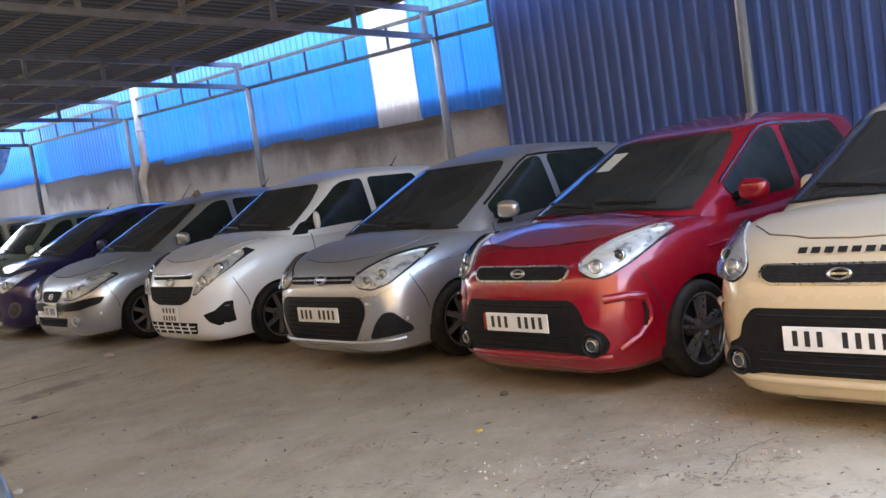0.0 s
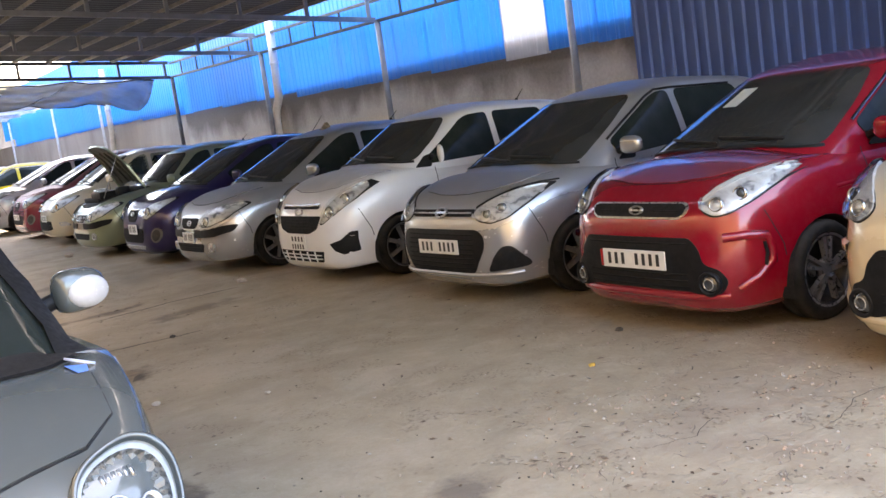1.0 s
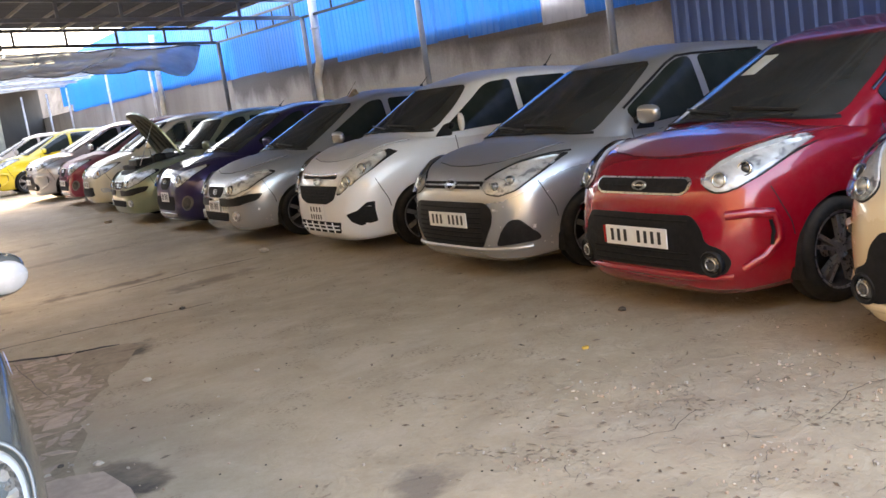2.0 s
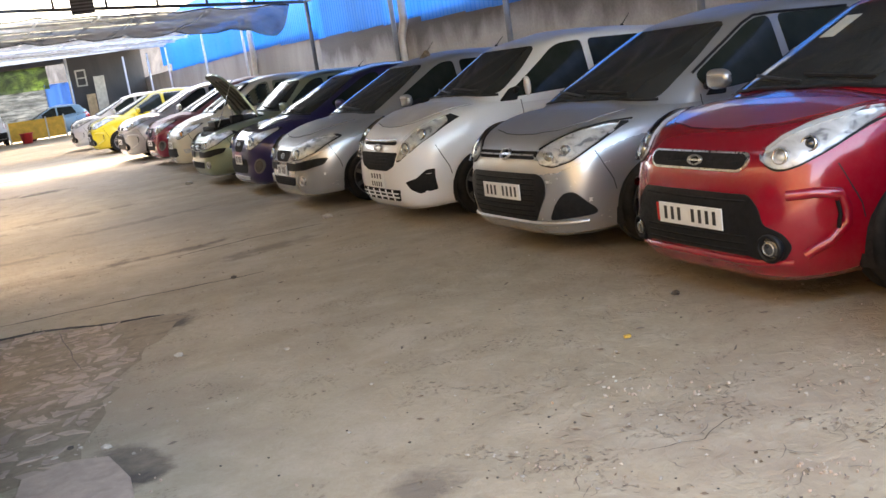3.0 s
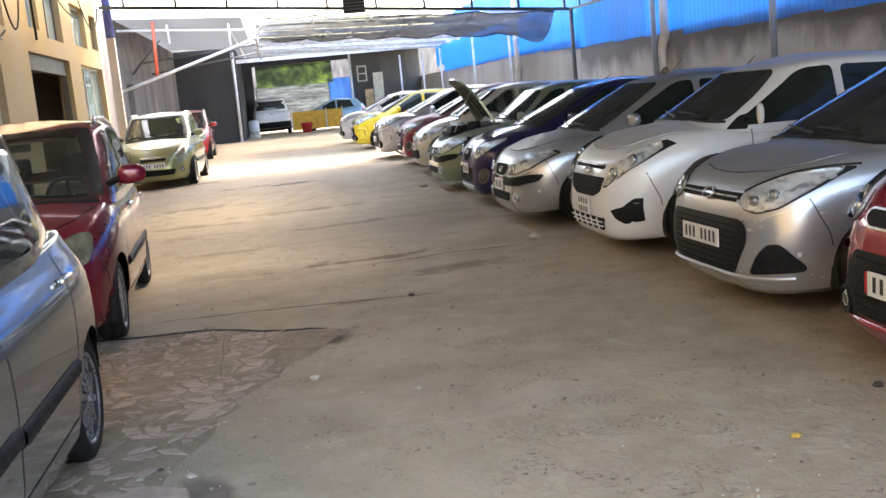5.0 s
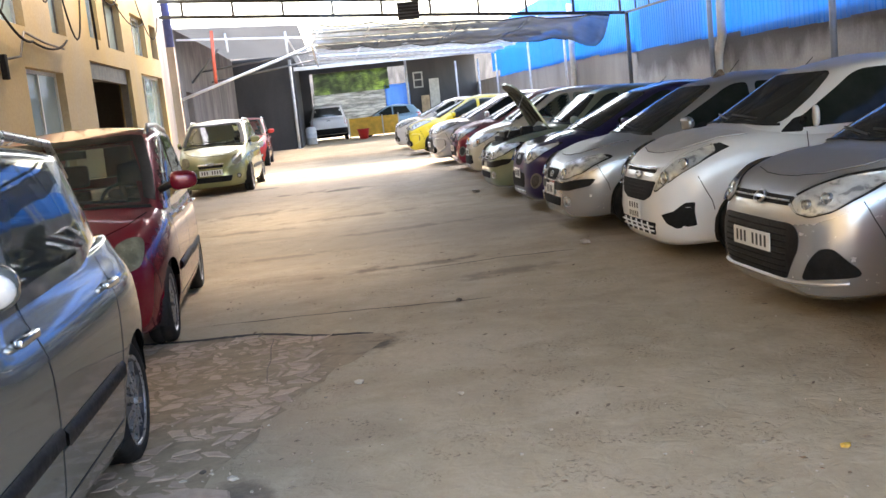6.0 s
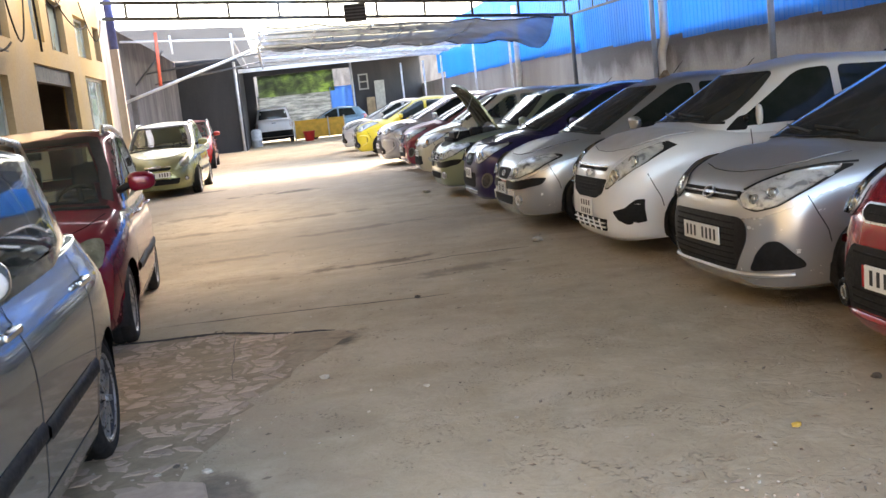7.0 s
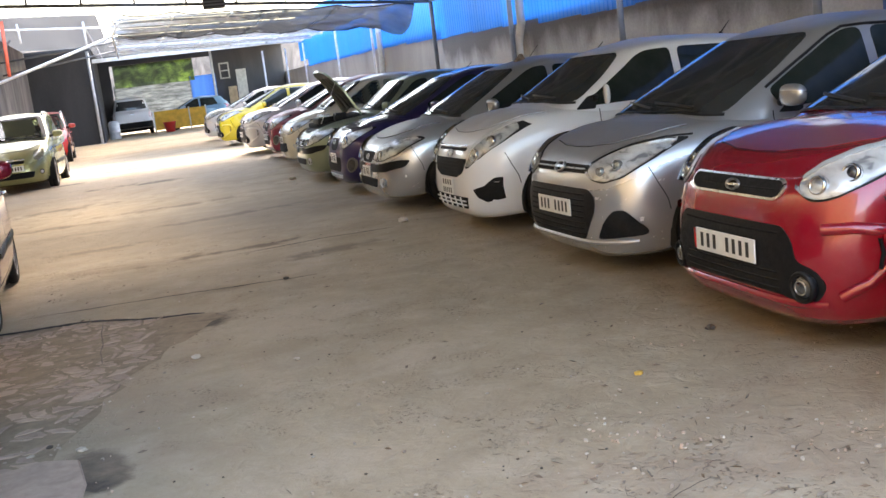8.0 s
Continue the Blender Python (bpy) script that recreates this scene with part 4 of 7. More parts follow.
box(bm, BX - 0.9, DOOR[0] + 1.9, 0.02, BX - 0.86, DOOR[1] - 0.09, 2.45)
part("door_leaf", bm, WOOD, door, smooth=False)

# pipes and cables on the facade
random.seed(11)
for k, (y0, z0, y1, z1, sag, r) in enumerate(((12.0, 4.9, 14.2, 4.6, 1.7, 0.012), (16.0, 4.9, 17.9, 5.0, 1.9, 0.014), (17.9, 5.0, 21.2, 4.6, 0.9, 0.013), (18.1, 5.2, 23.2, 3.9, 0.7, 0.012), (22.6, 4.3, 25.2, 4.3, 0.7, 0.012), (10.0, 4.2, 13.6, 3.4, 0.8, 0.012), (12.4, 3.9, 14.6, 2.85, 0.35, 0.018), (14.6, 2.85, 16.4, 3.0, 0.12, 0.016), (14.7, 4.7, 16.0, 4.4, 1.1, 0.012), (18.0, 5.0, 18.4, 3.0, 0.05, 0.02))):
    t = thing("facade_cable", "black cable sagging along the yellow wall", "cable", group="facade cables")
    bm = bmesh.new()
    tube(bm, [(BX + 0.05 + 0.03 * math.sin(3 * q / 14), lerp(y0, y1, q / 14), lerp(z0, z1, q / 14) - sag * 4 * (q / 14) * (1 - q / 14)) for q in range(15)], r, 6)
    part("cable", bm, CABLE, t)
t = thing("facade_pipe", "thin brown pipe with bends on the yellow wall", "pipe")
bm = bmesh.new()
tube(bm, [(BX + 0.04, 13.4, 2.55), (BX + 0.04, 14.0, 2.62), (BX + 0.04, 14.3, 2.95), (BX + 0.04, 15.2, 2.88), (BX + 0.04, 16.2, 2.86)], 0.016, 8)
part("pipe", bm, DARKFRAME, t)
bm = bmesh.new()
box(bm, BX, 13.25, 2.3, BX + 0.07, 13.36, 2.6, bevel=0.01)
part("junction_box", bm, CABLE, t)

PEACH = stained("peach_plaster", (0.50, 0.40, 0.32), (0.25, 0.17, 0.13), 1.5)
corner = thing("corner_post", "pale plastered corner post with a blue painted steel top", "post", pose(-1.62, 25.0, floor_z(25)))
bm = bmesh.new()
box(bm, -0.09, -0.09, 0, 0.09, 0.09, 3.3, bevel=0.01)
part("pier", bm, PEACH, corner, smooth=False)
bm = bmesh.new()
lathe(bm, [(0.1, 3.3), (0.1, 5.2)], 14)
part("steel_top", bm, BLUEPAINT, corner, "blue painted steel tube")

# ---- far yard ----
wall("wall_old", "x", -2.2, 0.2, 25.2, 44.5, -0.2, 4.3, [(27.4, 28.6, 0.3, 2.6), (29.4, 30.6, 0.3, 2.6)], OLDWALL, "old reddish plaster wall with dark gaps")
wall("wall_net", "y", 44.4, 0.15, -2.0, 0.55, -0.2, 4.3, [], BLACKWALL, "black netting wall beside the far gateway")
wall("wall_side_black", "x", -2.75, 0.1, 27.2, 44.4, -0.2, 4.3, [], BLACKWALL, "black netting behind the old wall")
wall("wall_far", "y", 52.0, 0.2, 0.4, 9.5, -0.2, 4.4, [(1.05, 6.0, 0.2, 3.75)], BLACKWALL, "dark far wall with a wide opening")
wall("wall_far_side", "x", 0.4, 0.15, 44.6, 52.0, -0.2, 4.3, [], BLACKWALL, "dark side wall of the far bay")
wall("wall_beyond", "y", 60.0, 0.2, -8, 18, -0.2, 5.5, [], OLDWALL, "plain wall beyond the opening")
for x in (0.42, 5.9):
    post(x, 44.2 if x < 1 else 51.6, 4.1, 0.06, PALESTEEL, "pale steel post at the far bay")

green = thing("green_net", "sagging green shade net across the opening", "net")
bm = bmesh.new()
corrugated(bm, 1.2, 5.0, 2.66, 3.74, 0.42, 0.03, lambda u, v, d: (u, 51.85 - d - 0.15 * math.sin(v * 3), v), 5)
part("net", bm, GREENNET, green)
film = thing("plastic_film", "crumpled clear plastic film hung across the opening", "plastic sheet")
bm = bmesh.new()
rows = [[bm.verts.new((1.1 + 3.7 * i / 30, 51.9 + 0.12 * noise.noise((i * 0.3, j * 0.5, 1)), 1.3 + 1.45 * j / 12)) for i in range(31)] for j in range(13)]
for a, b in zip(rows, rows[1:]):
    for i in range(30):
        bm.faces.new((a[i], a[i + 1], b[i + 1], b[i]))
bmesh.ops.solidify(bm, geom=bm.faces[:], thickness=0.004)
part("film", bm, FOIL, film)
tarp = thing("blue_tarp", "blue tarpaulin hanging beside the opening", "tarpaulin")
bm = bmesh.new()
rows = [[bm.verts.new((4.75 + 1.25 * i / 14, 51.7 + 0.08 * math.sin(i * 1.1) + 0.05 * noise.noise((i, j, 2)), 1.35 + 1.5 * j / 10)) for i in range(15)] for j in range(11)]
for a, b in zip(rows, rows[1:]):
    for i in range(14):
        bm.faces.new((a[i], a[i + 1], b[i + 1], b[i]))
bmesh.ops.solidify(bm, geom=bm.faces[:], thickness=0.006)
part("cloth", bm, BLUETARP, tarp)

counter = thing("low_barrier", "orange-yellow low panel barrier on white legs", "barrier", pose(0, 50.0, floor_z(50)))
for x0, x1 in ((2.75, 4.35), (4.4, 5.15)):
    bm = bmesh.new()
    box(bm, x0, -0.03, 0.1, x1, 0.03, 0.98, bevel=0.008)
    part("panel", bm, YELLOWBOARD, counter, smooth=False)
for x in (2.72, 4.375, 5.17):
    bm = bmesh.new()
    box(bm, x - 0.03, -0.05, 0.0, x + 0.03, 0.05, 1.05)
    part("leg", bm, PALEFRAME, counter, smooth=False)
tub = thing("plastic_tub", "red plastic tub on the ground", "tub", pose(3.35, 48.6, floor_z(48.6)))
bm = bmesh.new()
lathe(bm, [(0.2, 0), (0.27, 0.42), (0.3, 0.44), (0.3, 0.47), (0.26, 0.46), (0.19, 0.03), (0.0001, 0.03)], 20)
part("shell", bm, REDPLASTIC, tub)
can = thing("steel_churn", "grey metal drum beside the white car", "drum", pose(0.9, 47.8, floor_z(47.8)))
bm = bmesh.new()
lathe(bm, [(0.24, 0), (0.25, 0.02), (0.25, 0.3), (0.26, 0.31), (0.25, 0.32), (0.25, 0.7), (0.2, 0.78), (0.12, 0.82), (0.0001, 0.82)], 18)
part("shell", bm, PALESTEEL, can)
for x, w, h, mat in ((6.75, 0.42, 0.95, WOOD), (7.25, 0.5, 1.75, PALEFRAME)):
    t = thing("board", "pale board leaning on the far wall", "board", pose(x, 51.75, floor_z(51.8) + 0.02, 6), "leaning boards")
    bm = bmesh.new()
    box(bm, -w / 2, -0.02, 0, w / 2, 0.02, h + 0.8, bevel=0.006)
    part("sheet", bm, mat, t, smooth=False)
vent = thing("wall_vent", "square pale framed window on the far wall", "window", pose(6.5, 51.98, 2.95))
for a in ((-0.25, -0.4, 0.25, -0.33), (-0.25, 0.33, 0.25, 0.4), (-0.25, -0.33, -0.18, 0.33), (0.18, -0.33, 0.25, 0.33), (-0.18, -0.03, 0.18, 0.03)):
    bm = bmesh.new()
    box(bm, a[0], -0.05, a[1], a[2], 0.0, a[3])
    part("frame", bm, PALEFRAME, vent, smooth=False)

# open pergola of thin bars over the far yard
pergola = thing("pergola", "open lattice of thin pale steel bars over the far yard", "canopy frame", kind="structure")
for k in range(7):
    y = 28.9 + 2.5 * k
    bm = bmesh.new()
    z = 3.62 + 0.018 * k
    bar(bm, (1.6, y, z + 0.12), (9.2, y, z - 0.15), 0.06, 0.09)
    part("cross_bar", bm, PALESTEEL, pergola, smooth=False)
for x in (1.7, 3.2, 4.7, 6.2, 7.7, 9.2):
    bm = bmesh.new()
    z = 3.74 - 0.0355 * (x - 1.6)
    bar(bm, (x, 27.5, z + 0.05), (x, 45, z + 0.17), 0.04, 0.05)
    part("long_bar", bm, PALESTEEL, pergola, smooth=False)

cloth = thing("shade_sheeting", "strips of milky grey-blue sheeting laid over the pergola bars", "shade cloth")
for q in range(-2, 16):
    bm = bmesh.new()
    y0 = 29.6 + 0.92 * q
    rows = [[bm.verts.new((x, y, 3.83 - 0.0355 * (x - 1.6) + 0.0085 * (y - 29.6) + 0.02 * noise.noise((x * 1.6, y * 1.6, 5)))) for x in [lerp(1.65, 9.15, i / 24) for i in range(25)]] for y in (y0, y0 + 0.23, y0 + 0.46, y0 + 0.68)]
    for a, b in zip(rows, rows[1:]):
        for i in range(24):
            bm.faces.new((a[i], a[i + 1], b[i + 1], b[i]))
    bmesh.ops.solidify(bm, geom=bm.faces[:], thickness=0.002)
    part("sheet_strip", bm, SHADECLOTH, cloth)

frame_left = thing("awning_frame", "white steel tube awning frame with a red-oxide strut", "awning frame", kind="structure")
for a, b, r, mat in (((-2.0, 28.5, 2.36), (1.6, 28.5, 3.44), 0.04, PALESTEEL), ((-1.95, 28.5, 3.94), (1.65, 28.5, 3.68), 0.03, PALESTEEL), ((-1.0, 28.48, 4.1), (-1.05, 28.48, 2.7), 0.045, ORANGE), ((-0.65, 28.5, 4.0), (-0.63, 28.5, 3.5), 0.03, PALESTEEL), ((0.95, 28.5, 3.3), (0.95, 28.5, 3.9), 0.03, PALESTEEL), ((-2.0, 33, 3.3), (1.6, 33, 3.6), 0.03, STEEL), ((-2.0, 36, 3.1), (1.6, 36, 3.5), 0.03, STEEL), ((-2.0, 31, 2.9), (-0.9, 28.6, 3.6), 0.03, STEEL), ((0.98, 28.5, 3.72), (0.98, 44, 3.8), 0.03, PALESTEEL), ((1.62, 28.5, 3.45), (1.62, 44, 3.7), 0.035, PALESTEEL), ((1.62, 28.5, 3.45), (1.9, 28.5, 3.9), 0.03, PALESTEEL)):
    bm = bmesh.new()
    tube(bm, [a, b], r, 8)
    part("tube", bm, mat, frame_left)
bm = bmesh.new()
corrugated(bm, 28.4, 44.3, -2.6, 1.3, 0.25, 0.03, lambda u, v, d: (v, u, 4.22 - 0.06 * (v + 2) + d + 0.01 * (u - 28)), 2)
tagged(part("awning_roof", bm, PALEROOF, None, smooth=False), "pale grey corrugated awning roof beside the far yard", "roof", kind="structure")
bm = bmesh.new()
corrugated(bm, 44.6, 52.2, 0.2, 9.6, 0.25, 0.03, lambda u, v, d: (v, u, 4.25 - 0.03 * v + d), 2)
tagged(part("far_roof", bm, PALEROOF, None, smooth=False), "pale corrugated roof over the far bay", "roof", kind="structure")
bm = bmesh.new()
box(bm, 0.5, 44.5, 3.62, 9.4, 44.62, 3.78)
tagged(part("far_fascia", bm, WHITEPIPE, None, smooth=False), "white fascia board of the far bay", "trim", kind="structure")

net = thing("shade_net", "torn dark grey shade net sagging from the pergola", "net")
NX, NY = 60, 16
rows = []
for j in range(NY + 1):
    row = []
    for i in range(NX + 1):
        u, v = i / NX, j / NY
        near, far = lerp(29.0, 25.5, u), lerp(34.5, 29.6, u)
        x = lerp(1.85, 9.1, u) + 0.1 * math.sin(v * 5)
        y = lerp(near, far, v) + 0.2 * math.sin(u * 9) * v
        bay = (u * 5.3) % 1
        z = lerp(lerp(4.05, 3.32, u), lerp(3.86, 3.12, u), v) - 0.14 * (4 * bay * (1 - bay)) * (0.5 + 0.5 * v) - 0.5 * max(0, u - 0.86) / 0.14 * math.sin(math.pi * min(1, v * 1.15)) + 0.06 * noise.noise((i * 0.22, j * 0.4, 7))
        row.append((x, y, z))
    rows.append(row)
for q in range(4):
    bm = bmesh.new()
    grid = [[bm.verts.new(p) for p in row[q * 15:q * 15 + 16]] for row in rows]
    for a, b in zip(grid, grid[1:]):
        for i in range(15):
            bm.faces.new((a[i], a[i + 1], b[i + 1], b[i]))
    bmesh.ops.solidify(bm, geom=bm.faces[:], thickness=0.003)
    part("net_panel", bm, NET, net)
for edge_row in (rows[0], rows[-1]):
    bm = bmesh.new()
    tube(bm, edge_row[::3], 0.018, 6)
    part("hem_cord", bm, CABLE, net)

# gusset plate at mid-span of the last truss
plate = thing("truss_box", "small grey louvred box hung on the truss", "vent box", pose(4.02, 24.7, 3.56))
bm = bmesh.new()
box(bm, -0.26, 0.0, 0.0, 0.26, 0.05, 0.42, bevel=0.006)
part("case", bm, STEEL, plate, smooth=False)
for q in range(5):
    bm = bmesh.new()
    box(bm, -0.24, -0.02, 0.04 + 0.075 * q, 0.24, 0.0, 0.08 + 0.075 * q)
    part("slat", bm, DARKSTEEL, plate, smooth=False)

# ---- cars: nose at x = 0, tail at x = -length, left side at +y, wheels on z = 0 ----
NC = 132


def outline(xf, xr, w, nf, nr):
    """NC points round a rounded oblong, evenly spaced, from the front centre over the left side."""
    cx = (xf + xr) / 2
    th = np.linspace(0, np.pi, 1200)
    a = (xf - xr) / 2
    n = np.where(th < np.pi / 2, nf, nr)
    x = cx + a * np.sign(np.cos(th)) * np.abs(np.cos(th)) ** (2 / n)
    y = w * np.abs(np.sin(th)) ** (2 / n)
    d = np.concatenate(([0], np.cumsum(np.hypot(np.diff(x), np.diff(y)))))
    s = np.linspace(0, d[-1], NC // 2 + 1)
    xs, ys = np.interp(s, d, x), np.interp(s, d, y)
    xs = np.concatenate((xs, xs[-2:0:-1]))
    ys = np.concatenate((ys, -ys[-2:0:-1]))
    return xs, ys


def bridge(bm, a, b, flip=False):
    made = []
    n = len(a)
    for k in range(n):
        q = [a[k], a[(k + 1) % n], b[(k + 1) % n], b[k]]
        q = [v for i, v in enumerate(q) if v not in q[:i]]
        if len(q) > 2:
            try:
                made.append(bm.faces.new(q))
            except ValueError:
                pass
    return made


def car_shell(c):
    """The painted shell: a rounded wall from sill to shoulder, bonnet deck, and the tapered cabin."""
    L, W, H = c["L"], c["W"] / 2, c["H"]
    top = c["top"]          # shoulder height by distance behind the nose
    crown = c["crown"]      # extra height on the centre line

    bm = bmesh.new()
    rows = []
    prof = c["prof"]
    fr = [0, 0.05, 0.12, 0.2, 0.28, 0.36, 0.44, 0.52, 0.6, 0.68, 0.76, 0.83, 0.89, 0.94, 0.975, 1.0]
    zs = c.get("sill", 0.165)
    for f in fr:
        dxf, dy, dxr = (curve([(p[0], p[i]) for p in prof], f) for i in (1, 2, 3))
        xs, ys = outline(-dxf, -L + dxr, W - dy, c.get("nf", 5.4), c.get("nr", 5.0))
        row = []
        for x, y in zip(xs, ys):
            zt = curve(top, -x)
            zb = zs - 0.015 * smooth01(-0.55, -0.1, x) * (1 if f < 0.2 else 0)
            y *= 1 - c.get("waist", 0.0) * smooth01(0.72, 1.0, f) * smooth01(1.1, 1.7, -x)
            row.append(bm.verts.new((x, y, lerp(zb, zt, f))))
        rows.append(row)
    wall = []
    for a, b in zip(rows, rows[1:]):
        wall += bridge(bm, a, b)
    # deck
    last = rows[-1]
    base = [v.co.copy() for v in last]
    for q in (0.06, 0.16, 0.32, 0.5, 0.7, 0.88, 1.0):
        ring = []
        for p in base:
            sx = min(-0.72, max(-L + 0.6, p.x))
            x, y = lerp(p.x, sx, q), lerp(p.y, 0, q)
            zt = curve(top, -x)
            hang = p.z - curve(top, -p.x)
            z = zt + hang * (1 - q) + curve(crown, -x) * (1 - (1 - q) ** 2)
            ring.append(bm.verts.new((x, y, z)))
        bridge(bm, last, ring)
        last = ring
    # floor
    ring0 = rows[0]
    inner = [bm.verts.new((v.co.x * 0.98 - 0.03, v.co.y * 0.9, v.co.z + 0.03)) for v in ring0]
    bridge(bm, inner, ring0)
    bm.faces.new(list(reversed(inner)))
    # wheel arches
    for cx in (c["xa1"], c["xa2"]):
        r = c["arch"]
        gone = [f for f in bm.faces if abs(f.normal.z) < 0.75 and abs(f.calc_center_median().y) > W - 0.25 and math.hypot(f.calc_center_median().x - cx, f.calc_center_median().z - c["rw"]) < r and f.calc_center_median().z < 0.85]
        bmesh.ops.delete(bm, geom=gone, context="FACES")
        for v in bm.verts:
            if abs(v.co.y) > W - 0.27 and v.is_boundary:
                d = Vector((v.co.x - cx, 0, v.co.z - c["rw"]))
                if d.length < r + 0.12 and v.co.z > 0.1 and d.length > 0.02:
                    if v.co.z > 0.235:
                        d = d.normalized() * r
                        v.co.x, v.co.z = cx + d.x, c["rw"] + d.z
    # cabin
    bx0, bx1, bw = c["cowl"], c["btail"], c["bw"]
    rx0, rx1, rw = c["rf"], c["rr"], c["roofw"]
    rings = []
    steps = [0, 0.12, 0.25, 0.38, 0.5, 0.62, 0.74, 0.85, 0.94, 1.0]
    zr = H - c.get("rise", 0.075)

    def drop(x):
        return c.get("drop", 0.07) * smooth01(rx0 + 0.45, rx1 + 0.1, -x) + 0.035 * (1 - smooth01(rx0, rx0 + 0.5, -x))
    for q in steps:
        e = q
        xs, ys = outline(lerp(-bx0, -rx0, e), lerp(-bx1, -rx1, e ** 1.25), lerp(bw, rw, e ** 1.15), lerp(c.get("nc", 9.0), c.get("nct", 7.0), q), 4.2)
        row = []
        for x, y in zip(xs, ys):
            zb = curve(top, -x) + curve(crown, -x) * (1 - min(1, abs(y) / bw) ** 2) - 0.035
            row.append(bm.verts.new((x, y, lerp(zb, zr, q) - drop(x) * q)))
        rings.append(row)
    for dz, inset in ((0.017, 0.03), (0.032, 0.075), (0.044, 0.14), (0.053, 0.22)):
        xs, ys = outline(-rx0 - inset * 1.3, -rx1 + inset * 1.2, rw - inset, lerp(c.get("nct", 7.0), 4.2, inset / 0.22), 4.2)
        rings.append([bm.verts.new((x, y, zr - drop(x) + dz * c.get("rise", 0.075) / 0.075)) for x, y in zip(xs, ys)])
    rim = [v.co.copy() for v in rings[-1]]
    for q in (0.4, 0.75, 1.0):
        ring = []
        for p in rim:
            sx = min(-rx0 - 0.5, max(-rx1 + 0.5, p.x))
            ring.append(bm.verts.new((lerp(p.x, sx, q), lerp(p.y, 0, q), lerp(p.z, H - drop(lerp(p.x, sx, q)), 1 - (1 - q) ** 2))))
        rings.append(ring)
    for a, b in zip(rings, rings[1:]):
        bridge(bm, a, b)
    bmesh.ops.remove_doubles(bm, verts=bm.verts, dist=0.0015)
    bmesh.ops.recalc_face_normals(bm, faces=bm.faces)
    return bm


class Skin:
    """Lays outlines on a car's shell from the front, a side or above."""

    def __init__(self, bm, far=-0.74):
        self.far = far
        self.tree = BVHTree.FromBMesh(bm)

    def hit(self, view, u, v):
        if view == "front":
            o, d = Vector((2, u, v)), Vector((-1, 0, 0))
        elif view == "rear":
            o, d = Vector((-9, u, v)), Vector((1, 0, 0))
        elif view == "left":
            o, d = Vector((u, 3, v)), Vector((0, -1, 0))
        elif view == "right":
            o, d = Vector((u, -3, v)), Vector((0, 1, 0))
        else:
            o, d = Vector((u, v, 4)), Vector((0, 0, -1))
        p, n, _, _ = self.tree.ray_cast(o, d)
        if p is None or (view == "front" and ((v < 0.72 and p.x < -0.62) or (v < 0.96 and p.x < self.far))):
            return None, None
        if n.dot(d) > 0:
            n = -n
        return p, n

    def patch(self, view, poly, off=0.004, grid=0.045, deep=0.012, rounding=0.0):
        pts = [Vector(p) for p in poly]
        if rounding:
            pts = soften(pts, rounding)
        edge = []
        for a, b in zip(pts, pts[1:] + pts[:1]):
            k = max(1, int((b - a).length / (grid * 0.8)))
            edge += [a.lerp(b, i / k) for i in range(k)]
        ne = len(edge)
        x0, x1 = min(p.x for p in edge), max(p.x for p in edge)
        y0, y1 = min(p.y for p in edge), max(p.y for p in edge)
        inner = []
        gx, gy = max(1, int((x1 - x0) / grid)), max(1, int((y1 - y0) / grid))
        for i in range(1, gx):
            for j in range(1, gy):
                q = Vector((x0 + (x1 - x0) * i / gx, y0 + (y1 - y0) * j / gy))
                if inside(q, edge) and min((q - e).length for e in edge) > grid * 0.4:
                    inner.append(q)
        vs, es, fs, _, _, _ = delaunay_2d_cdt(edge + inner, [(i, (i + 1) % ne) for i in range(ne)], [], 1, 1e-5)
        bm = bmesh.new()
        out = []
        for q in vs:
            p, n = self.hit(view, q.x, q.y)
            out.append((bm.verts.new(p + n * off), n) if p is not None else None)
        for f in fs:
            if all(out[i] for i in f):
                try:
                    bm.faces.new([out[i][0] for i in f])
                except ValueError:
                    pass
        normal = {t[0]: t[1] for t in out if t}
        bmesh.ops.recalc_face_normals(bm, faces=bm.faces)
        rim = [e for e in bm.edges if e.is_boundary]
        if deep:
            low = {}
            for e in rim:
                for v in e.verts:
                    if v not in low:
                        low[v] = bm.verts.new(v.co - normal[v] * deep)
            for e in rim:
                a, b = e.verts
                try:
                    bm.faces.new((a, b, low[b], low[a]))
                except ValueError:
                    pass
            bmesh.ops.recalc_face_normals(bm, faces=bm.faces)
        for v in [v for v in bm.verts if not v.link_faces]:
            bm.verts.remove(v)
        for e in rim:
            if e.is_valid:
                e.smooth = False
        return bm

    def strip(self, view, line, width=0.008, off=0.002, high=0.0, step=0.04, bm=None):
        """A ribbon along a line; high makes it a raised moulding."""
        bm = bm or bmesh.new()
        pts = [Vector(p) for p in line]
        run = []
        for a, b in zip(pts, pts[1:]):
            k = max(1, int((b - a).length / step))
            run += [a.lerp(b, i / k) for i in range(k)]
        run.append(pts[-1])
        rows = []
        for q in run:
            p, n = self.hit(view, q.x, q.y)
            if p is not None:
                rows.append((p, n))
        prev = None
        for i, (p, n) in enumerate(rows):
            d = (rows[min(i + 1, len(rows) - 1)][0] - rows[max(i - 1, 0)][0])
            if d.length < 1e-6:
                continue
            side = d.normalized().cross(n).normalized() * width / 2
            o = n * off
            if high:
                now = [bm.verts.new(p + o - side), bm.verts.new(p + o - side * 0.6 + n * high), bm.verts.new(p + o + side * 0.6 + n * high), bm.verts.new(p + o + side)]
            else:
                now = [bm.verts.new(p + o - side), bm.verts.new(p + o + side)]
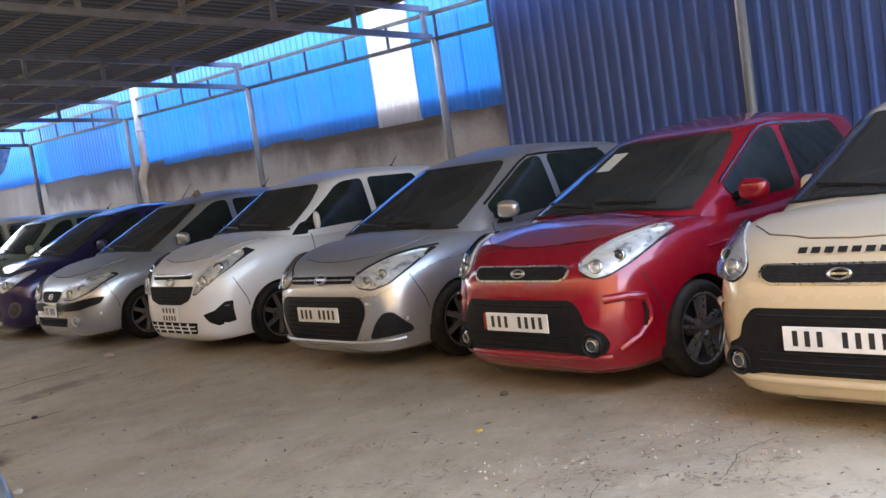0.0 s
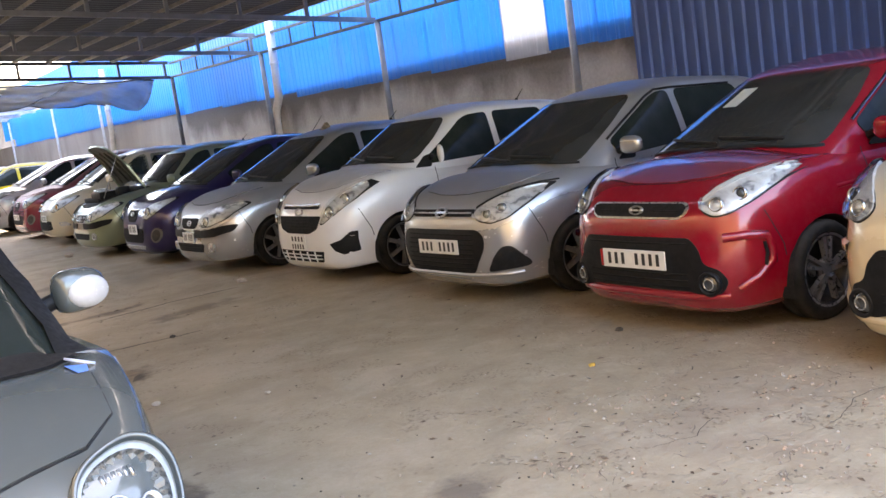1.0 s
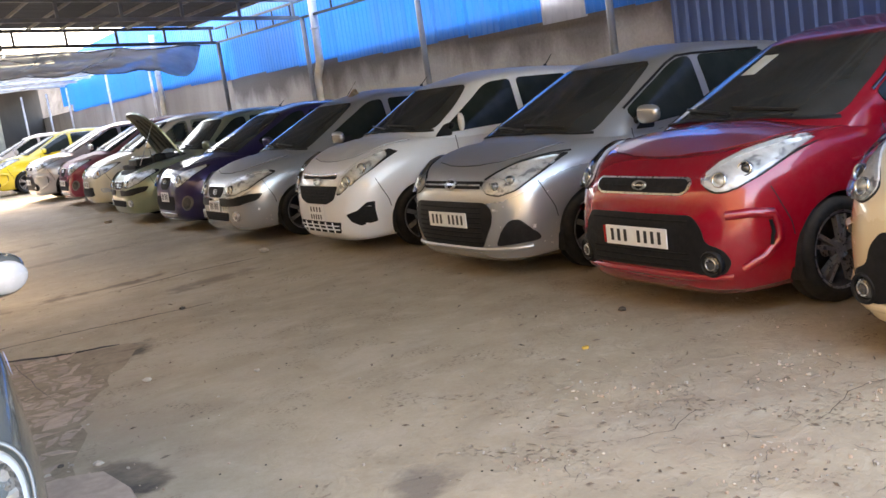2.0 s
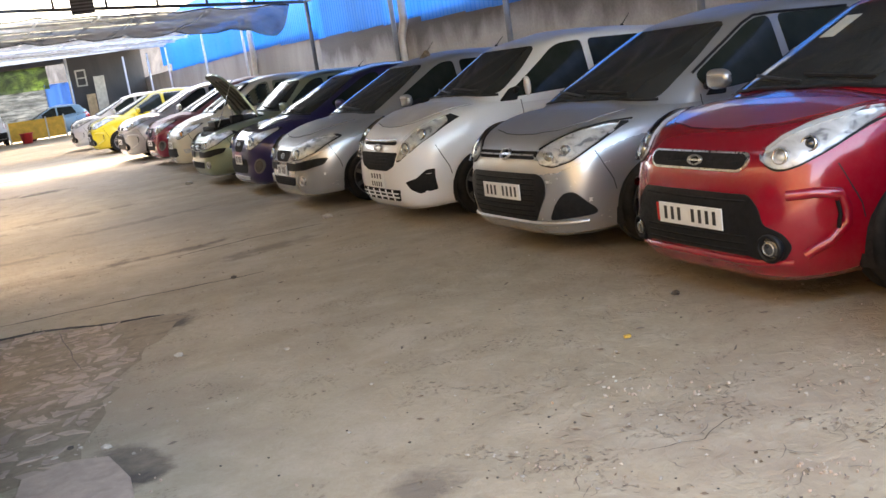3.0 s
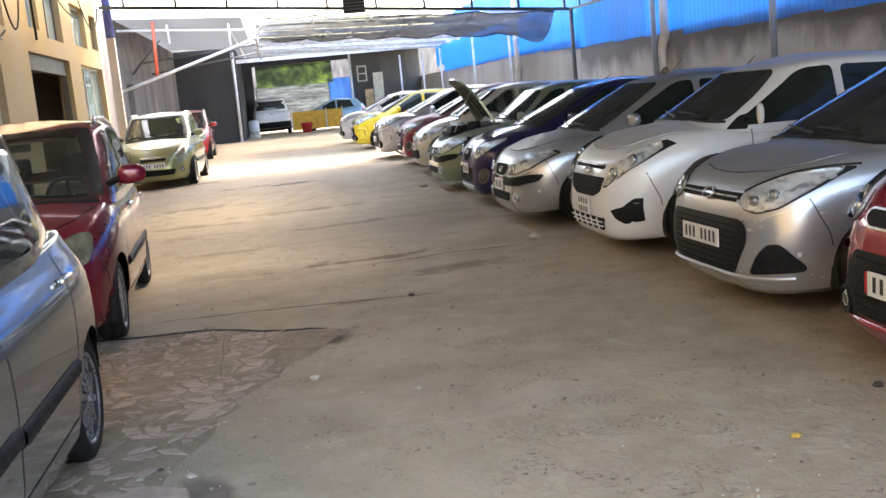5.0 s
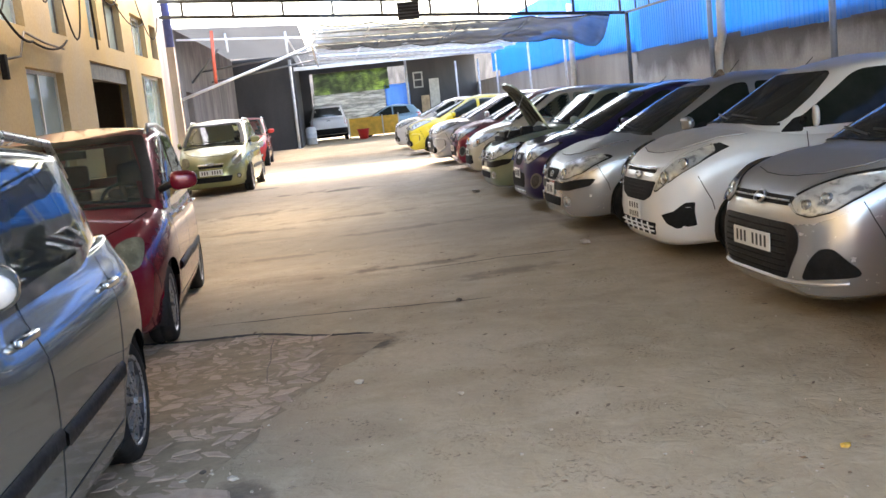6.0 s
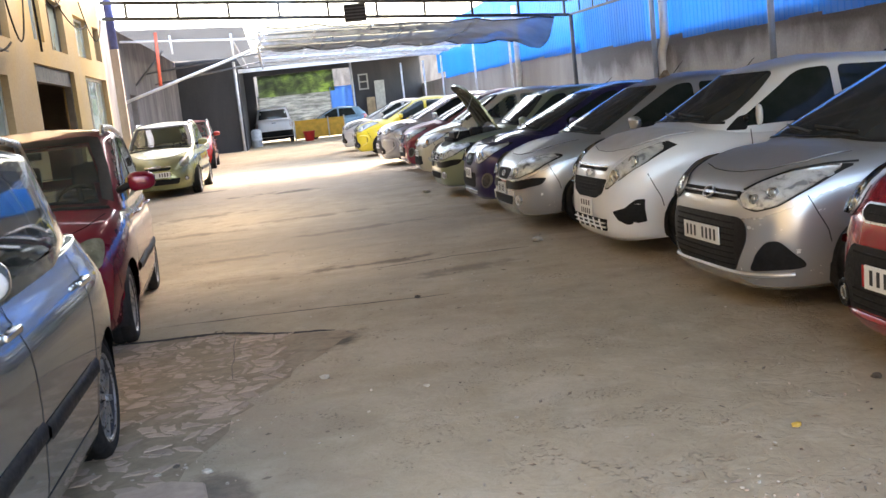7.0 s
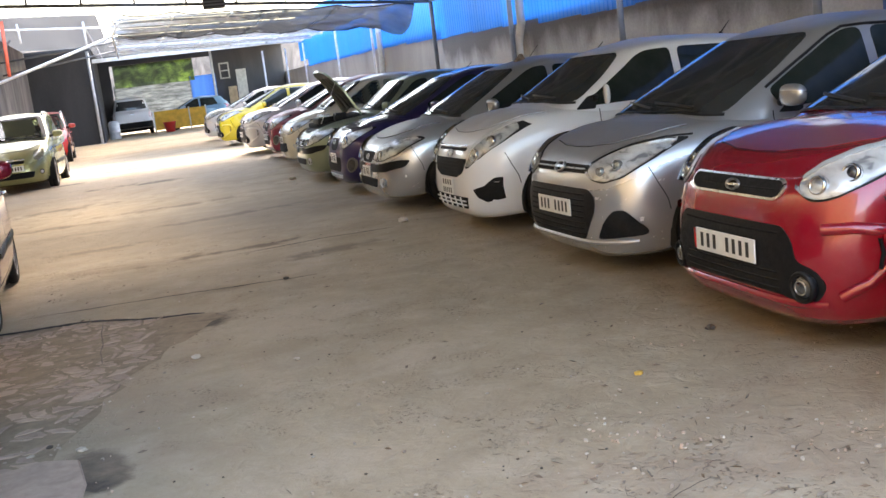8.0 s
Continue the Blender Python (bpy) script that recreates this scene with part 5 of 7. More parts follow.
            if prev:
                for a in range(len(now) - 1):
                    bm.faces.new((prev[a], prev[a + 1], now[a + 1], now[a]))
            prev = now
        return bm


def inside(q, poly):
    hit = False
    for a, b in zip(poly, poly[1:] + poly[:1]):
        if (a.y > q.y) != (b.y > q.y) and q.x < (b.x - a.x) * (q.y - a.y) / (b.y - a.y) + a.x:
            hit = not hit
    return hit


def soften(pts, r):
    out = []
    n = len(pts)
    for i, p in enumerate(pts):
        a, b = pts[i - 1], pts[(i + 1) % n]
        ra = min(r, (a - p).length * 0.45)
        rb = min(r, (b - p).length * 0.45)
        s, e = p + (a - p).normalized() * ra, p + (b - p).normalized() * rb
        for t in (0, 0.33, 0.67, 1):
            out.append(s.lerp(p, t).lerp(p.lerp(e, t), t))
    return out


def oval(cx, cy, rx, ry, n=18, turn=0.0):
    ct, st = math.cos(turn), math.sin(turn)
    return [(cx + rx * math.cos(2 * math.pi * k / n) * ct - ry * math.sin(2 * math.pi * k / n) * st, cy + rx * math.cos(2 * math.pi * k / n) * st + ry * math.sin(2 * math.pi * k / n) * ct) for k in range(n)]


def flip(poly):
    return [(-u, v) for u, v in poly]


# ---- wheels, shared by the cars that wear the same kind ----
WHEELS = {}


def wheel_meshes(kind, r):
    if (kind, r) in WHEELS:
        return WHEELS[(kind, r)]
    w = 0.088
    rr = r * 0.72
    bm = bmesh.new()
    lathe(bm, [(rr, -w * 0.8), (rr + 0.015, -w), (r * 0.88, -w * 1.02), (r * 0.97, -w * 0.85), (r, -w * 0.6), (r, -0.012), (r - 0.007, -0.010), (r - 0.007, 0.010), (r, 0.012), (r, w * 0.6), (r * 0.97, w * 0.85), (r * 0.88, w * 1.02), (rr + 0.015, w), (rr, w * 0.8)], 40, closed=True)
    tyre = as_mesh("tyre", bm, RUBBER)
    bm = bmesh.new()
    lathe(bm, [(rr, -w * 0.8), (rr, w * 0.85), (rr - 0.012, w * 0.88), (rr - 0.02, w * 0.6), (rr - 0.03, -w * 0.3), (0.05, -w * 0.3), (0.05, -w * 0.8)], 40, closed=True)
    back = as_mesh("rim", bm, DARKALLOY if kind != "steel" else ALLOY)
    bm = bmesh.new()
    n = {"five": 5, "seven": 7, "ten": 10, "steel": 8}[kind]
    for k in range(n):
        a = 2 * math.pi * k / n
        for s in ((-1, 1) if kind == "five" else (0,)):
            m = Matrix.Rotation(a + s * 0.17, 4, "Z")
            ww = 0.011 if kind == "five" else (0.013 if kind == "ten" else 0.02)
            lift = 0.22 * w if kind in ("five", "ten") else 0.0
            vs = box(bm, 0.04, -ww, w * 0.45, rr - 0.008, ww, w * 0.62 + lift, m)
            for v in vs:
                d = math.hypot(v.co.x, v.co.y)
                v.co.z += 0.02 * (1 - d / rr) - 0.004
    lathe(bm, [(0.062, w * 0.4), (0.066, w * 0.66), (0.05, w * 0.75), (0.02, w * 0.78), (0.0001, w * 0.78)], 20)
    lathe(bm, [(rr - 0.016, w * 0.70), (rr - 0.004, w * 0.93), (rr + 0.006, w * 0.96), (rr + 0.006, w * 0.86), (rr - 0.008, w * 0.70)], 40, closed=True)
    spokes = as_mesh("spokes", bm, TRIMSTEEL if kind == "seven" else ALLOY, False)
    bm = bmesh.new()
    lathe(bm, [(0.11, -w * 0.75), (0.12, -w * 0.5), (0.12, -w * 0.35), (0.0001, -w * 0.33)], 20)
    hub = as_mesh("hub", bm, DULLCHROME)
    WHEELS[(kind, r)] = (hub, tyre, back, spokes)
    return WHEELS[(kind, r)]


def add_wheels(car, c):
    hub, tyre, rim, spokes = wheel_meshes(c.get("wheel", "seven"), c["rw"])
    y = c["W"] / 2 - c.get("tuck", 0.105)
    for x in (c["xa1"], c["xa2"]):
        for s in (1, -1):
            m = Matrix.Translation((x, s * y, c["rw"])) @ Matrix.Rotation(radians(-90 * s), 4, "X") @ Matrix.Rotation(0.3 + x, 4, "Z")
            w = part("wheel", hub, None, car, m=m)
            part("tyre", tyre, None, w)
            part("rim", rim, None, w)
            part("spokes", spokes, None, w)
            bm = bmesh.new()
            r = c["arch"] - 0.004
            n = 18
            last = None
            for k in range(n + 1):
                a = -0.35 + (math.pi + 0.7) * k / n
                p = [bm.verts.new((x + r * math.cos(a), s * yy, c["rw"] + r * math.sin(a))) for yy in (c["W"] / 2 - 0.02 - (c.get("tuck", 0.105) - 0.105) * 1.3, c["W"] / 2 - 0.42)]
                if last:
                    bm.faces.new((last[0], last[1], p[1], p[0]))
                last = p
            part("arch_liner", bm, LINER, car)
    bm = bmesh.new()
    box(bm, c["xa2"] - 0.4, -c["W"] / 2 + 0.3, 0.18, c["xa1"] + 0.35, c["W"] / 2 - 0.3, 0.5)
    part("underbody", bm, LINER, car)


def round_lamp(car, centre, aim, r, rim_mat):
    """A large round headlamp drawn out to a point at its upper outer edge: rim, fluted bowl, bulb cups and clear dome."""
    for s in (1, -1):
        d = Vector((aim[0], aim[1] * s, aim[2])).normalized()
        m = Matrix.Translation((centre[0], centre[1] * s, centre[2])) @ d.to_track_quat("Z", "Y").to_matrix().to_4x4()
        inv = m.inverted()
        out = inv.to_3x3() @ Vector((-0.55, 0.55 * s, 0.6))
        tip = math.atan2(out.y, out.x)

        def drawn(bm):
            for v in bm.verts:
                p = inv @ v.co
                rad = math.hypot(p.x, p.y)
                if rad > 0.55 * r:
                    g = 1 + 0.30 * max(0.0, math.cos(math.atan2(p.y, p.x) - tip)) ** 5 * smooth01(0.55 * r, r, rad)
                    v.co = m @ Vector((p.x * g, p.y * g, p.z))
            return bm

        bm = bmesh.new()
        lathe(bm, [(r * 0.93, -0.05), (r * 1.04, -0.05), (r * 1.08, -0.012), (r * 1.05, 0.012), (r * 0.98, 0.014), (r * 0.94, -0.005)], 56, m, closed=True)
        lamp = part("headlamp", drawn(bm), rim_mat, car)
        bm = bmesh.new()
        lathe(bm, [(r * 0.99, 0.004), (r * 0.93, -0.004), (r * 0.86, -0.004), (r * 0.82, -0.014), (r * 0.6, -0.026), (r * 0.45, -0.024), (r * 0.25, -0.034), (0.0001, -0.034)], 56, m)
        bmesh.ops.delete(bm, geom=[f for f in bm.faces if len(f.verts) > 8], context="FACES_ONLY")
        for v in bm.verts:
            p = inv @ v.co
            a = round(math.atan2(p.y, p.x) / (2 * math.pi / 56))
            if 0.3 * r < math.hypot(p.x, p.y) < 0.84 * r:
                v.co += d * 0.005 * (1 if a % 2 else -1)
        # every other flute takes the darker grey: its shading is in the colour
        for f in bm.faces:
            p = inv @ f.calc_center_median()
            rad = math.hypot(p.x, p.y) / r
            a = int((math.atan2(p.y, p.x) + math.pi) / (2 * math.pi / 28))
            f.material_index = 1 if 0.83 < rad < 0.88 or (0.42 < rad < 0.83 and a % 2) else 0
        part("reflector", drawn(bm), [LAMPPALE, LAMPSHADED], lamp, smooth=False)
        bm = bmesh.new()
        lathe(bm, [(r * 0.24, -0.034), (r * 0.27, 0.0), (r * 0.23, 0.004), (r * 0.16, -0.026), (0.0001, -0.03)], 20, m @ Matrix.Translation((-r * 0.25, -r * 0.1, 0)))
        lathe(bm, [(r * 0.18, -0.034), (r * 0.2, -0.002), (r * 0.16, 0.0), (r * 0.11, -0.026), (0.0001, -0.03)], 20, m @ Matrix.Translation((r * 0.42, -r * 0.2, 0)))
        for k in range(6):
            box(bm, -r * 0.3 + k * r * 0.12, r * 0.38, -0.028, -r * 0.23 + k * r * 0.12, r * 0.62, -0.006, m)
        part("bulb_cup", bm, DULLCHROME, lamp)
        bm = bmesh.new()
        lathe(bm, [(r * 0.99, 0.012), (r * 0.85, 0.022), (r * 0.6, 0.030), (r * 0.3, 0.035), (0.0001, 0.036)], 56, m)
        bmesh.ops.delete(bm, geom=[f for f in bm.faces if len(f.verts) > 8], context="FACES_ONLY")
        part("lens", drawn(bm), LENS, lamp)


def number_plate(car, skin, c):
    """A blank plate: its characters are plain bars."""
    for p in c.get("plates", ()):
        y, z, w, h, rows = p
        q, n = skin.hit("front", y, z)
        tilt = math.atan2(n.z, n.x) * 0.25
        m = Matrix.Translation((q.x + 0.016, y, z)) @ Matrix.Rotation(-tilt, 4, "Y")
        bm = bmesh.new()
        box(bm, -0.004, -w / 2, -h / 2, 0.004, w / 2, h / 2, bevel=0.003)
        plate = part("number_plate", bm, PLATE, car, "white plate with dark bars for characters", m, False)
        rh = h / rows
        for r in range(rows):
            count = 8 if rows == 1 else (4 if r == 1 else 5)
            pitch = (w - 0.06) / count
            zc = -h / 2 + rh * (r + 0.5)
            for k in range(count):
                if rows == 1 and k == 3:
                    continue
                yc = -w / 2 + 0.03 + pitch * (k + 0.5)
                bm = bmesh.new()
                box(bm, 0.0035, yc - pitch * 0.22, zc - rh * 0.30, 0.0055, yc + pitch * 0.22, zc + rh * 0.33)
                part("character_bar", bm, INK, plate, smooth=False)


def add_mirrors(car, skin, c, body_mat):
    x, z, w, h = c["mirror"]
    for s, view in ((1, "left"), (-1, "right")):
        p, n = skin.hit(view, x, z - 0.02)
        y = c.get("mirror_y", abs(p.y))
        bm = bmesh.new()
        bmesh.ops.create_uvsphere(bm, u_segments=18, v_segments=12, radius=1)
        for v in bm.verts:
            k = v.co.copy()
            f = lambda t: math.copysign(abs(t) ** 0.7, t)
            v.co = Vector((f(k.x) * 0.055 * (1 if k.x > 0 else 0.45), f(k.y) * w / 2, f(k.z) * h / 2 * (1 - 0.12 * k.y * s)))
        m = Matrix.Translation((x, s * (y + 0.05 + w / 2), z + 0.03)) @ Matrix.Rotation(radians(12 * s), 4, "Z")
        if s < 0 or c.get("fold_both"):
            m = Matrix.Translation((x - 0.1, s * (y + 0.045), z + 0.02)) @ Matrix.Rotation(radians(82 * s), 4, "Z")
        shell = part("wing_mirror", bm, body_mat, car, "", m)
        bm = bmesh.new()
        vs = [bm.verts.new((0, u * 0.86, v * 0.84)) for u, v in oval(0, 0, w / 2, h / 2, 20)]
        bm.faces.new(vs)
        part("mirror_glass", bm, MIRROR, shell, "", Matrix.Translation((-0.026, 0, 0)), False)
        bm = bmesh.new()
        if c.get("mirror_cap"):
            cap = bmesh.new()
            bmesh.ops.create_uvsphere(cap, u_segments=18, v_segments=10, radius=1)
            for v in cap.verts:
                v.co = Vector((0.045 + v.co.x * 0.02, 0.012 * s + v.co.y * w * 0.40, -0.006 + v.co.z * h * 0.37))
            part("mirror_cap", cap, c["mirror_cap"], shell, "white oval cover on the mirror")
        far = 0.045 if s < 0 or c.get("fold_both") else 0.1
        tube(bm, [(x - 0.01, s * (y - 0.03), z - 0.03), (x, s * (y + 0.03), z), (x, s * (y + far), z + 0.02)], 0.026, 8)
        part("mirror_stalk", bm, PLASTIC, car)


def cabin(car, skin, c, body, screen, sides, rear):
    """Cuts the glazing out of the shell and furnishes what shows behind clear glass."""
    bm = bmesh.new()
    bm.from_mesh(body.data)
    low = curve(c["top"], c["cowl"]) + 0.02

    def shrunk(poly):
        m = sum(poly, Vector((0, 0))) / len(poly)
        return [m + (q - m) * 0.91 for q in poly]
    screen, sides, rear = shrunk(screen), [shrunk(w) for w in sides], shrunk(rear)
    gone = []
    for f in bm.faces:
        p = f.calc_center_median()
        if p.z < low - 0.05 or f.normal.z > 0.85:
            continue
        yz, xz = Vector((p.y, p.z)), Vector((p.x, p.z))
        if p.x > -c["rf"] - 0.05 and inside(yz, screen) and f.normal.x > 0.15:
            gone.append(f)
        elif abs(f.normal.y) > 0.5 and any(inside(xz, w) for w in sides):
            gone.append(f)
        elif p.x < -c["rr"] + 0.1 and inside(yz, rear):
            gone.append(f)
    bmesh.ops.delete(bm, geom=gone, context="FACES")
    bm.to_mesh(body.data)
    bm.free()
    x0, W = -c["cowl"], c["W"] / 2
    bm = bmesh.new()
    box(bm, x0 - 0.75, -W + 0.16, 0.7, x0 - 0.42, W - 0.16, 0.95, bevel=0.05)
    part("dashboard", bm, SEAT, car)
    for y, x in ((0.34, x0 - 1.2), (-0.34, x0 - 1.2), (0.3, x0 - 2.05), (-0.3, x0 - 2.05)):
        bm = bmesh.new()
        box(bm, -0.07, -0.22, 0.35, 0.07, 0.22, 1.05, Matrix.Translation((x, y, 0)) @ Matrix.Rotation(radians(-10), 4, "Y"), 0.05)
        seat = part("front_seat" if x > x0 - 1.5 else "rear_seat", bm, SEAT, car)
        bm = bmesh.new()
        box(bm, -0.05, -0.13, 1.07, 0.05, 0.13, 1.27, Matrix.Translation((x, y, 0)) @ Matrix.Rotation(radians(-10), 4, "Y"), 0.04)
        part("headrest", bm, SEAT, seat)
    bm = bmesh.new()
    ring = [(0.18 + 0.014 * math.cos(2 * math.pi * k / 8), 0.014 * math.sin(2 * math.pi * k / 8)) for k in range(8)]
    m = Matrix.Translation((x0 - 0.82, 0.34, 0.95)) @ Matrix.Rotation(radians(-62), 4, "Y")
    lathe(bm, ring, 24, m, closed=True)
    box(bm, -0.17, -0.02, -0.01, 0.17, 0.02, 0.01, m)
    part("steering_wheel", bm, PLASTIC, car)
    bm = bmesh.new()
    box(bm, -0.012, -0.11, -0.03, 0.012, 0.11, 0.03, Matrix.Translation((-c["rf"] - 0.02, 0.0, c["H"] - 0.2)), 0.01)
    part("inner_mirror", bm, PLASTIC, car)


def belted(spec):
    """Lets the shoulder dip under the windscreen pillar while the bonnet keeps its height."""
    c = dict(spec)
    if not c.get("clear"):
        xs = [0.05 * k for k in range(int(c["L"] / 0.05) + 1)] + [c["L"]]
        dip = [0.035 * smooth01(0.5, 1.0, x) * (1 - smooth01(1.8, 3.2, x)) for x in xs]
        c["top"] = [(x, curve(spec["top"], x) - d) for x, d in zip(xs, dip)]
        c["crown"] = [(x, curve(spec["crown"], x) + d) for x, d in zip(xs, dip)]
    return c


def build_car(spec, m, label, name="car", category="car", group=""):
    c = belted(spec)
    car = thing(name, label, category, m, group)
    bm = car_shell(c)
    skin = Skin(bm)
    mat, H, L = c["paint"], c["H"], c["L"]
    body = part("body", bm, mat, car)
    add_wheels(car, c)
    cz = curve(c["top"], c["cowl"]) + curve(c["crown"], c["cowl"])
    # glass
    wb, wt = c.get("wsw", (c["bw"] * 0.905, c["roofw"] * 0.87))
    z0, z1 = cz + 0.01, H - 0.115
    skin.far = -1.4
    screen = part("windscreen", skin.patch("front", [(-wb, z0 - 0.03), (-wb * 0.5, z0 - 0.004), (wb * 0.5, z0 - 0.004), (wb, z0 - 0.03), (lerp(wb, wt, 0.5) + 0.015, (z0 + z1) / 2), (wt, z1), (-wt, z1), (-lerp(wb, wt, 0.5) - 0.015, (z0 + z1) / 2)], 0.006, 0.05, rounding=0.06), c.get("glass", GLASS), car)
    if c.get("detail", 1) > 0:
        part("screen_seal", skin.strip("front", [(-wb, z0 - 0.03), (-wb * 0.5, z0 - 0.004), (wb * 0.5, z0 - 0.004), (wb, z0 - 0.03)], 0.03, 0.006, 0.004), PLASTIC, car)
        for a, b in ((0.45, -0.05), (-0.02, -0.5)):
            wz = z0 + 0.015
            bm = skin.strip("front", [(a, wz), ((a + b) / 2, wz + 0.018), (b, wz + 0.03)], 0.016, 0.012, 0.012)
            part("wiper", bm, PLASTIC, car)
    skin.far = -0.74
    xb, zb = c["xB"], curve(c["top"], c["xB"]) + 0.02
    xa0, xa1 = c["cowl"] + c.get("wina", 0.62), c["rf"] + 0.1
    zt = H - 0.118
    # the leading edge of the front window keeps to the back of the windscreen pillar
    foot, head = curve(c["top"], c["cowl"] + 0.3) - 0.035, H - c.get("rise", 0.075)

    def pillar(t):
        z = lerp(foot + 0.07, zt, t)
        q = (z - foot) / (head - foot)
        p, _ = skin.hit("front", lerp(c["bw"], c["roofw"], q ** 1.15) * c.get("post", 0.962), z)
        return (p.x - 0.015 if p is not None and p.x > -xb + 0.2 else -lerp(xa0, xa1 + 0.12, t), z)
    lead = [pillar(t) for t in (0.0, 0.25, 0.5, 0.72, 0.9)]
    front_win = [(lead[0][0] + 0.03, lead[0][1] - 0.015), (-xb + 0.03, zb), (-xb + 0.03, zt), (min(lead[4][0] - 0.1, -xb + 0.3), zt - 0.004)] + lead[:0:-1]
    rear_win = [(-xb - 0.045, zb), (-c["xC"], zb + 0.045), (-c["xC"] + 0.06, zb + 0.16), (-c["xC"] + 0.16, zt - 0.03), (-xb - 0.045, zt)]
    for s, view in ((1, "left"), (-1, "right")):
        part("side_window", skin.patch(view, front_win, 0.006, 0.05, rounding=0.05), c.get("sideglass", SCREEN), car)
        part("side_window", skin.patch(view, rear_win, 0.006, 0.05, rounding=0.05), c.get("sideglass", SCREEN), car)
        if not c.get("clear"):
            sx, sz = lead[0]
            part("mirror_sail", skin.patch(view, [(sx + 0.075, sz - 0.035), (sx - 0.10, sz - 0.045), (sx - 0.13, sz + 0.075), (sx - 0.05, sz + 0.06)], 0.0085, 0.04, 0.008, rounding=0.02), PLASTIC, car)
        if c.get("detail", 1) > 0:
            zs = 0.27
            d1 = c["door0"]
            bm = skin.strip(view, [(-d1 - 0.05, zb - 0.03), (-d1, 0.6), (-d1 - 0.02, zs), (-xb, zs), (-xb, zb - 0.01)], 0.008, 0.0015)
            part("door_seam", bm, SEAM, car)
            bm = skin.strip(view, [(-xb, zs), (c["xa2"] + c["arch"] + 0.03, zs + 0.02), (c["xa2"] + c["arch"] - 0.02, 0.52), (-c["xC"] - 0.05, zb - 0.02)], 0.008, 0.0015)
            part("door_seam", bm, SEAM, car)
            xw = c["xa1"] + c["arch"]
            part("bumper_seam", skin.strip(view, [(xw + 0.10, 0.70), (xw + 0.06, 0.60), (xw + 0.01, 0.50), (xw - 0.005, 0.43)], 0.007, 0.0015), SEAM, car)
            for hx in (xb - 0.1, c["xC"] - 0.02):
                p, n = skin.hit(view, -hx, zb - 0.13)
                if p is not None:
                    bm = bmesh.new()
                    box(bm, -0.09, -0.012, -0.014, 0.09, 0.012, 0.014, Matrix.Translation((p.x, p.y + s * 0.022, p.z)), 0.008)
                    for e in (-0.07, 0.07):
                        box(bm, -0.014, -0.012, -0.012, 0.014, 0.012, 0.012, Matrix.Translation((p.x + e, p.y + s * 0.008, p.z)))
                    part("door_handle", bm, c.get("handle_mat", mat), car)
            if c.get("visor"):
                part("wind_visor", skin.strip(view, [(u + 0.012, v + 0.012) for u, v in front_win[:3:-1]] + [(front_win[3][0], zt + 0.012), (-xb, zt + 0.015), (-c["xC"] + 0.2, zt - 0.02)], 0.02, 0.006, 0.008), c["visor"], car)
            if c.get("moulding"):
                for a, b in ((d1 + 0.03, xb - 0.02), (xb + 0.02, -c["xa2"] - c["arch"] - 0.02)):
                    part("side_moulding", skin.strip(view, [(-a, c["moulding"] - 0.02), (-b, c["moulding"])], 0.075, 0.003, 0.014), PLASTIC, car)
            # shadow line under the belt
            if c.get("crease"):
                part("body_crease", skin.strip(view, [(-c["cowl"] - 0.15, c["crease"]), (-L + 0.6, c["crease"] + 0.06)], 0.03, -0.003, 0.009), mat, car)
    rz0 = curve(c["top"], L - 0.3) + 0.1
    if c.get("clear"):
        mid = (lerp(wb, wt, 0.5) + 0.015, (z0 + z1) / 2)
        cabin(car, skin, c, body, [Vector(q) for q in ((-wb, z0 - 0.03), (wb, z0 - 0.03), mid, (wt, z1), (-wt, z1), (-mid[0], mid[1]))], [[Vector(q) for q in front_win], [Vector(q) for q in rear_win]], [Vector(q) for q in ((-0.5, rz0), (0.5, rz0), (0.42, H - 0.15), (-0.42, H - 0.15))])
        for line in ([(-wb, z0 - 0.03), (-mid[0], mid[1]), (-wt, z1), (wt, z1), (mid[0], mid[1]), (wb, z0 - 0.03)],):
            part("screen_band", skin.strip("front", line, 0.09, 0.008, 0.002), PLASTIC, car)
    if not c.get("back"):
        part("rear_window", skin.patch("rear", [(-0.5, rz0), (0.5, rz0), (0.42, H - 0.15), (-0.42, H - 0.15)], 0.004, 0.08, rounding=0.05), c.get("glass", GLASS), car)
    for s in (() if c.get("back") else (1, -1)):
        part("tail_lamp", skin.patch("rear", [(s * 0.5, 0.72), (s * 0.66, 0.75), (s * 0.62, 0.98), (s * 0.52, 1.0)], 0.006, 0.06), REDLENS, car)
    # bonnet
    hf, hs, hb = c["hoodf"], c["hoodw"], c["cowl"] - 0.02
    bonnet_poly = [(-hf, 0), (-hf - 0.008, 0.2), (-hf - c.get("hoodsweep", 0.06), hs[0]), (-lerp(hf, hb, 0.45), hs[1]), (-hb + 0.02, hs[2]), (-hb + 0.1, 0.3), (-hb + 0.13, 0.0)]
    bonnet_poly = bonnet_poly + [(u, -v) for u, v in reversed(bonnet_poly[1:-1])]
    if not c.get("open"):
        part("bonnet_gap", skin.patch("top", [(u + (0.004 if abs(u) < hb * 0.6 else -0.0), v * 1.005) for u, v in bonnet_poly], 0.0022, 0.08, 0.004), SEAM, car)
        part("bonnet", skin.patch("top", bonnet_poly, 0.0065, 0.07, 0.006), c.get("hood_paint", mat), car)
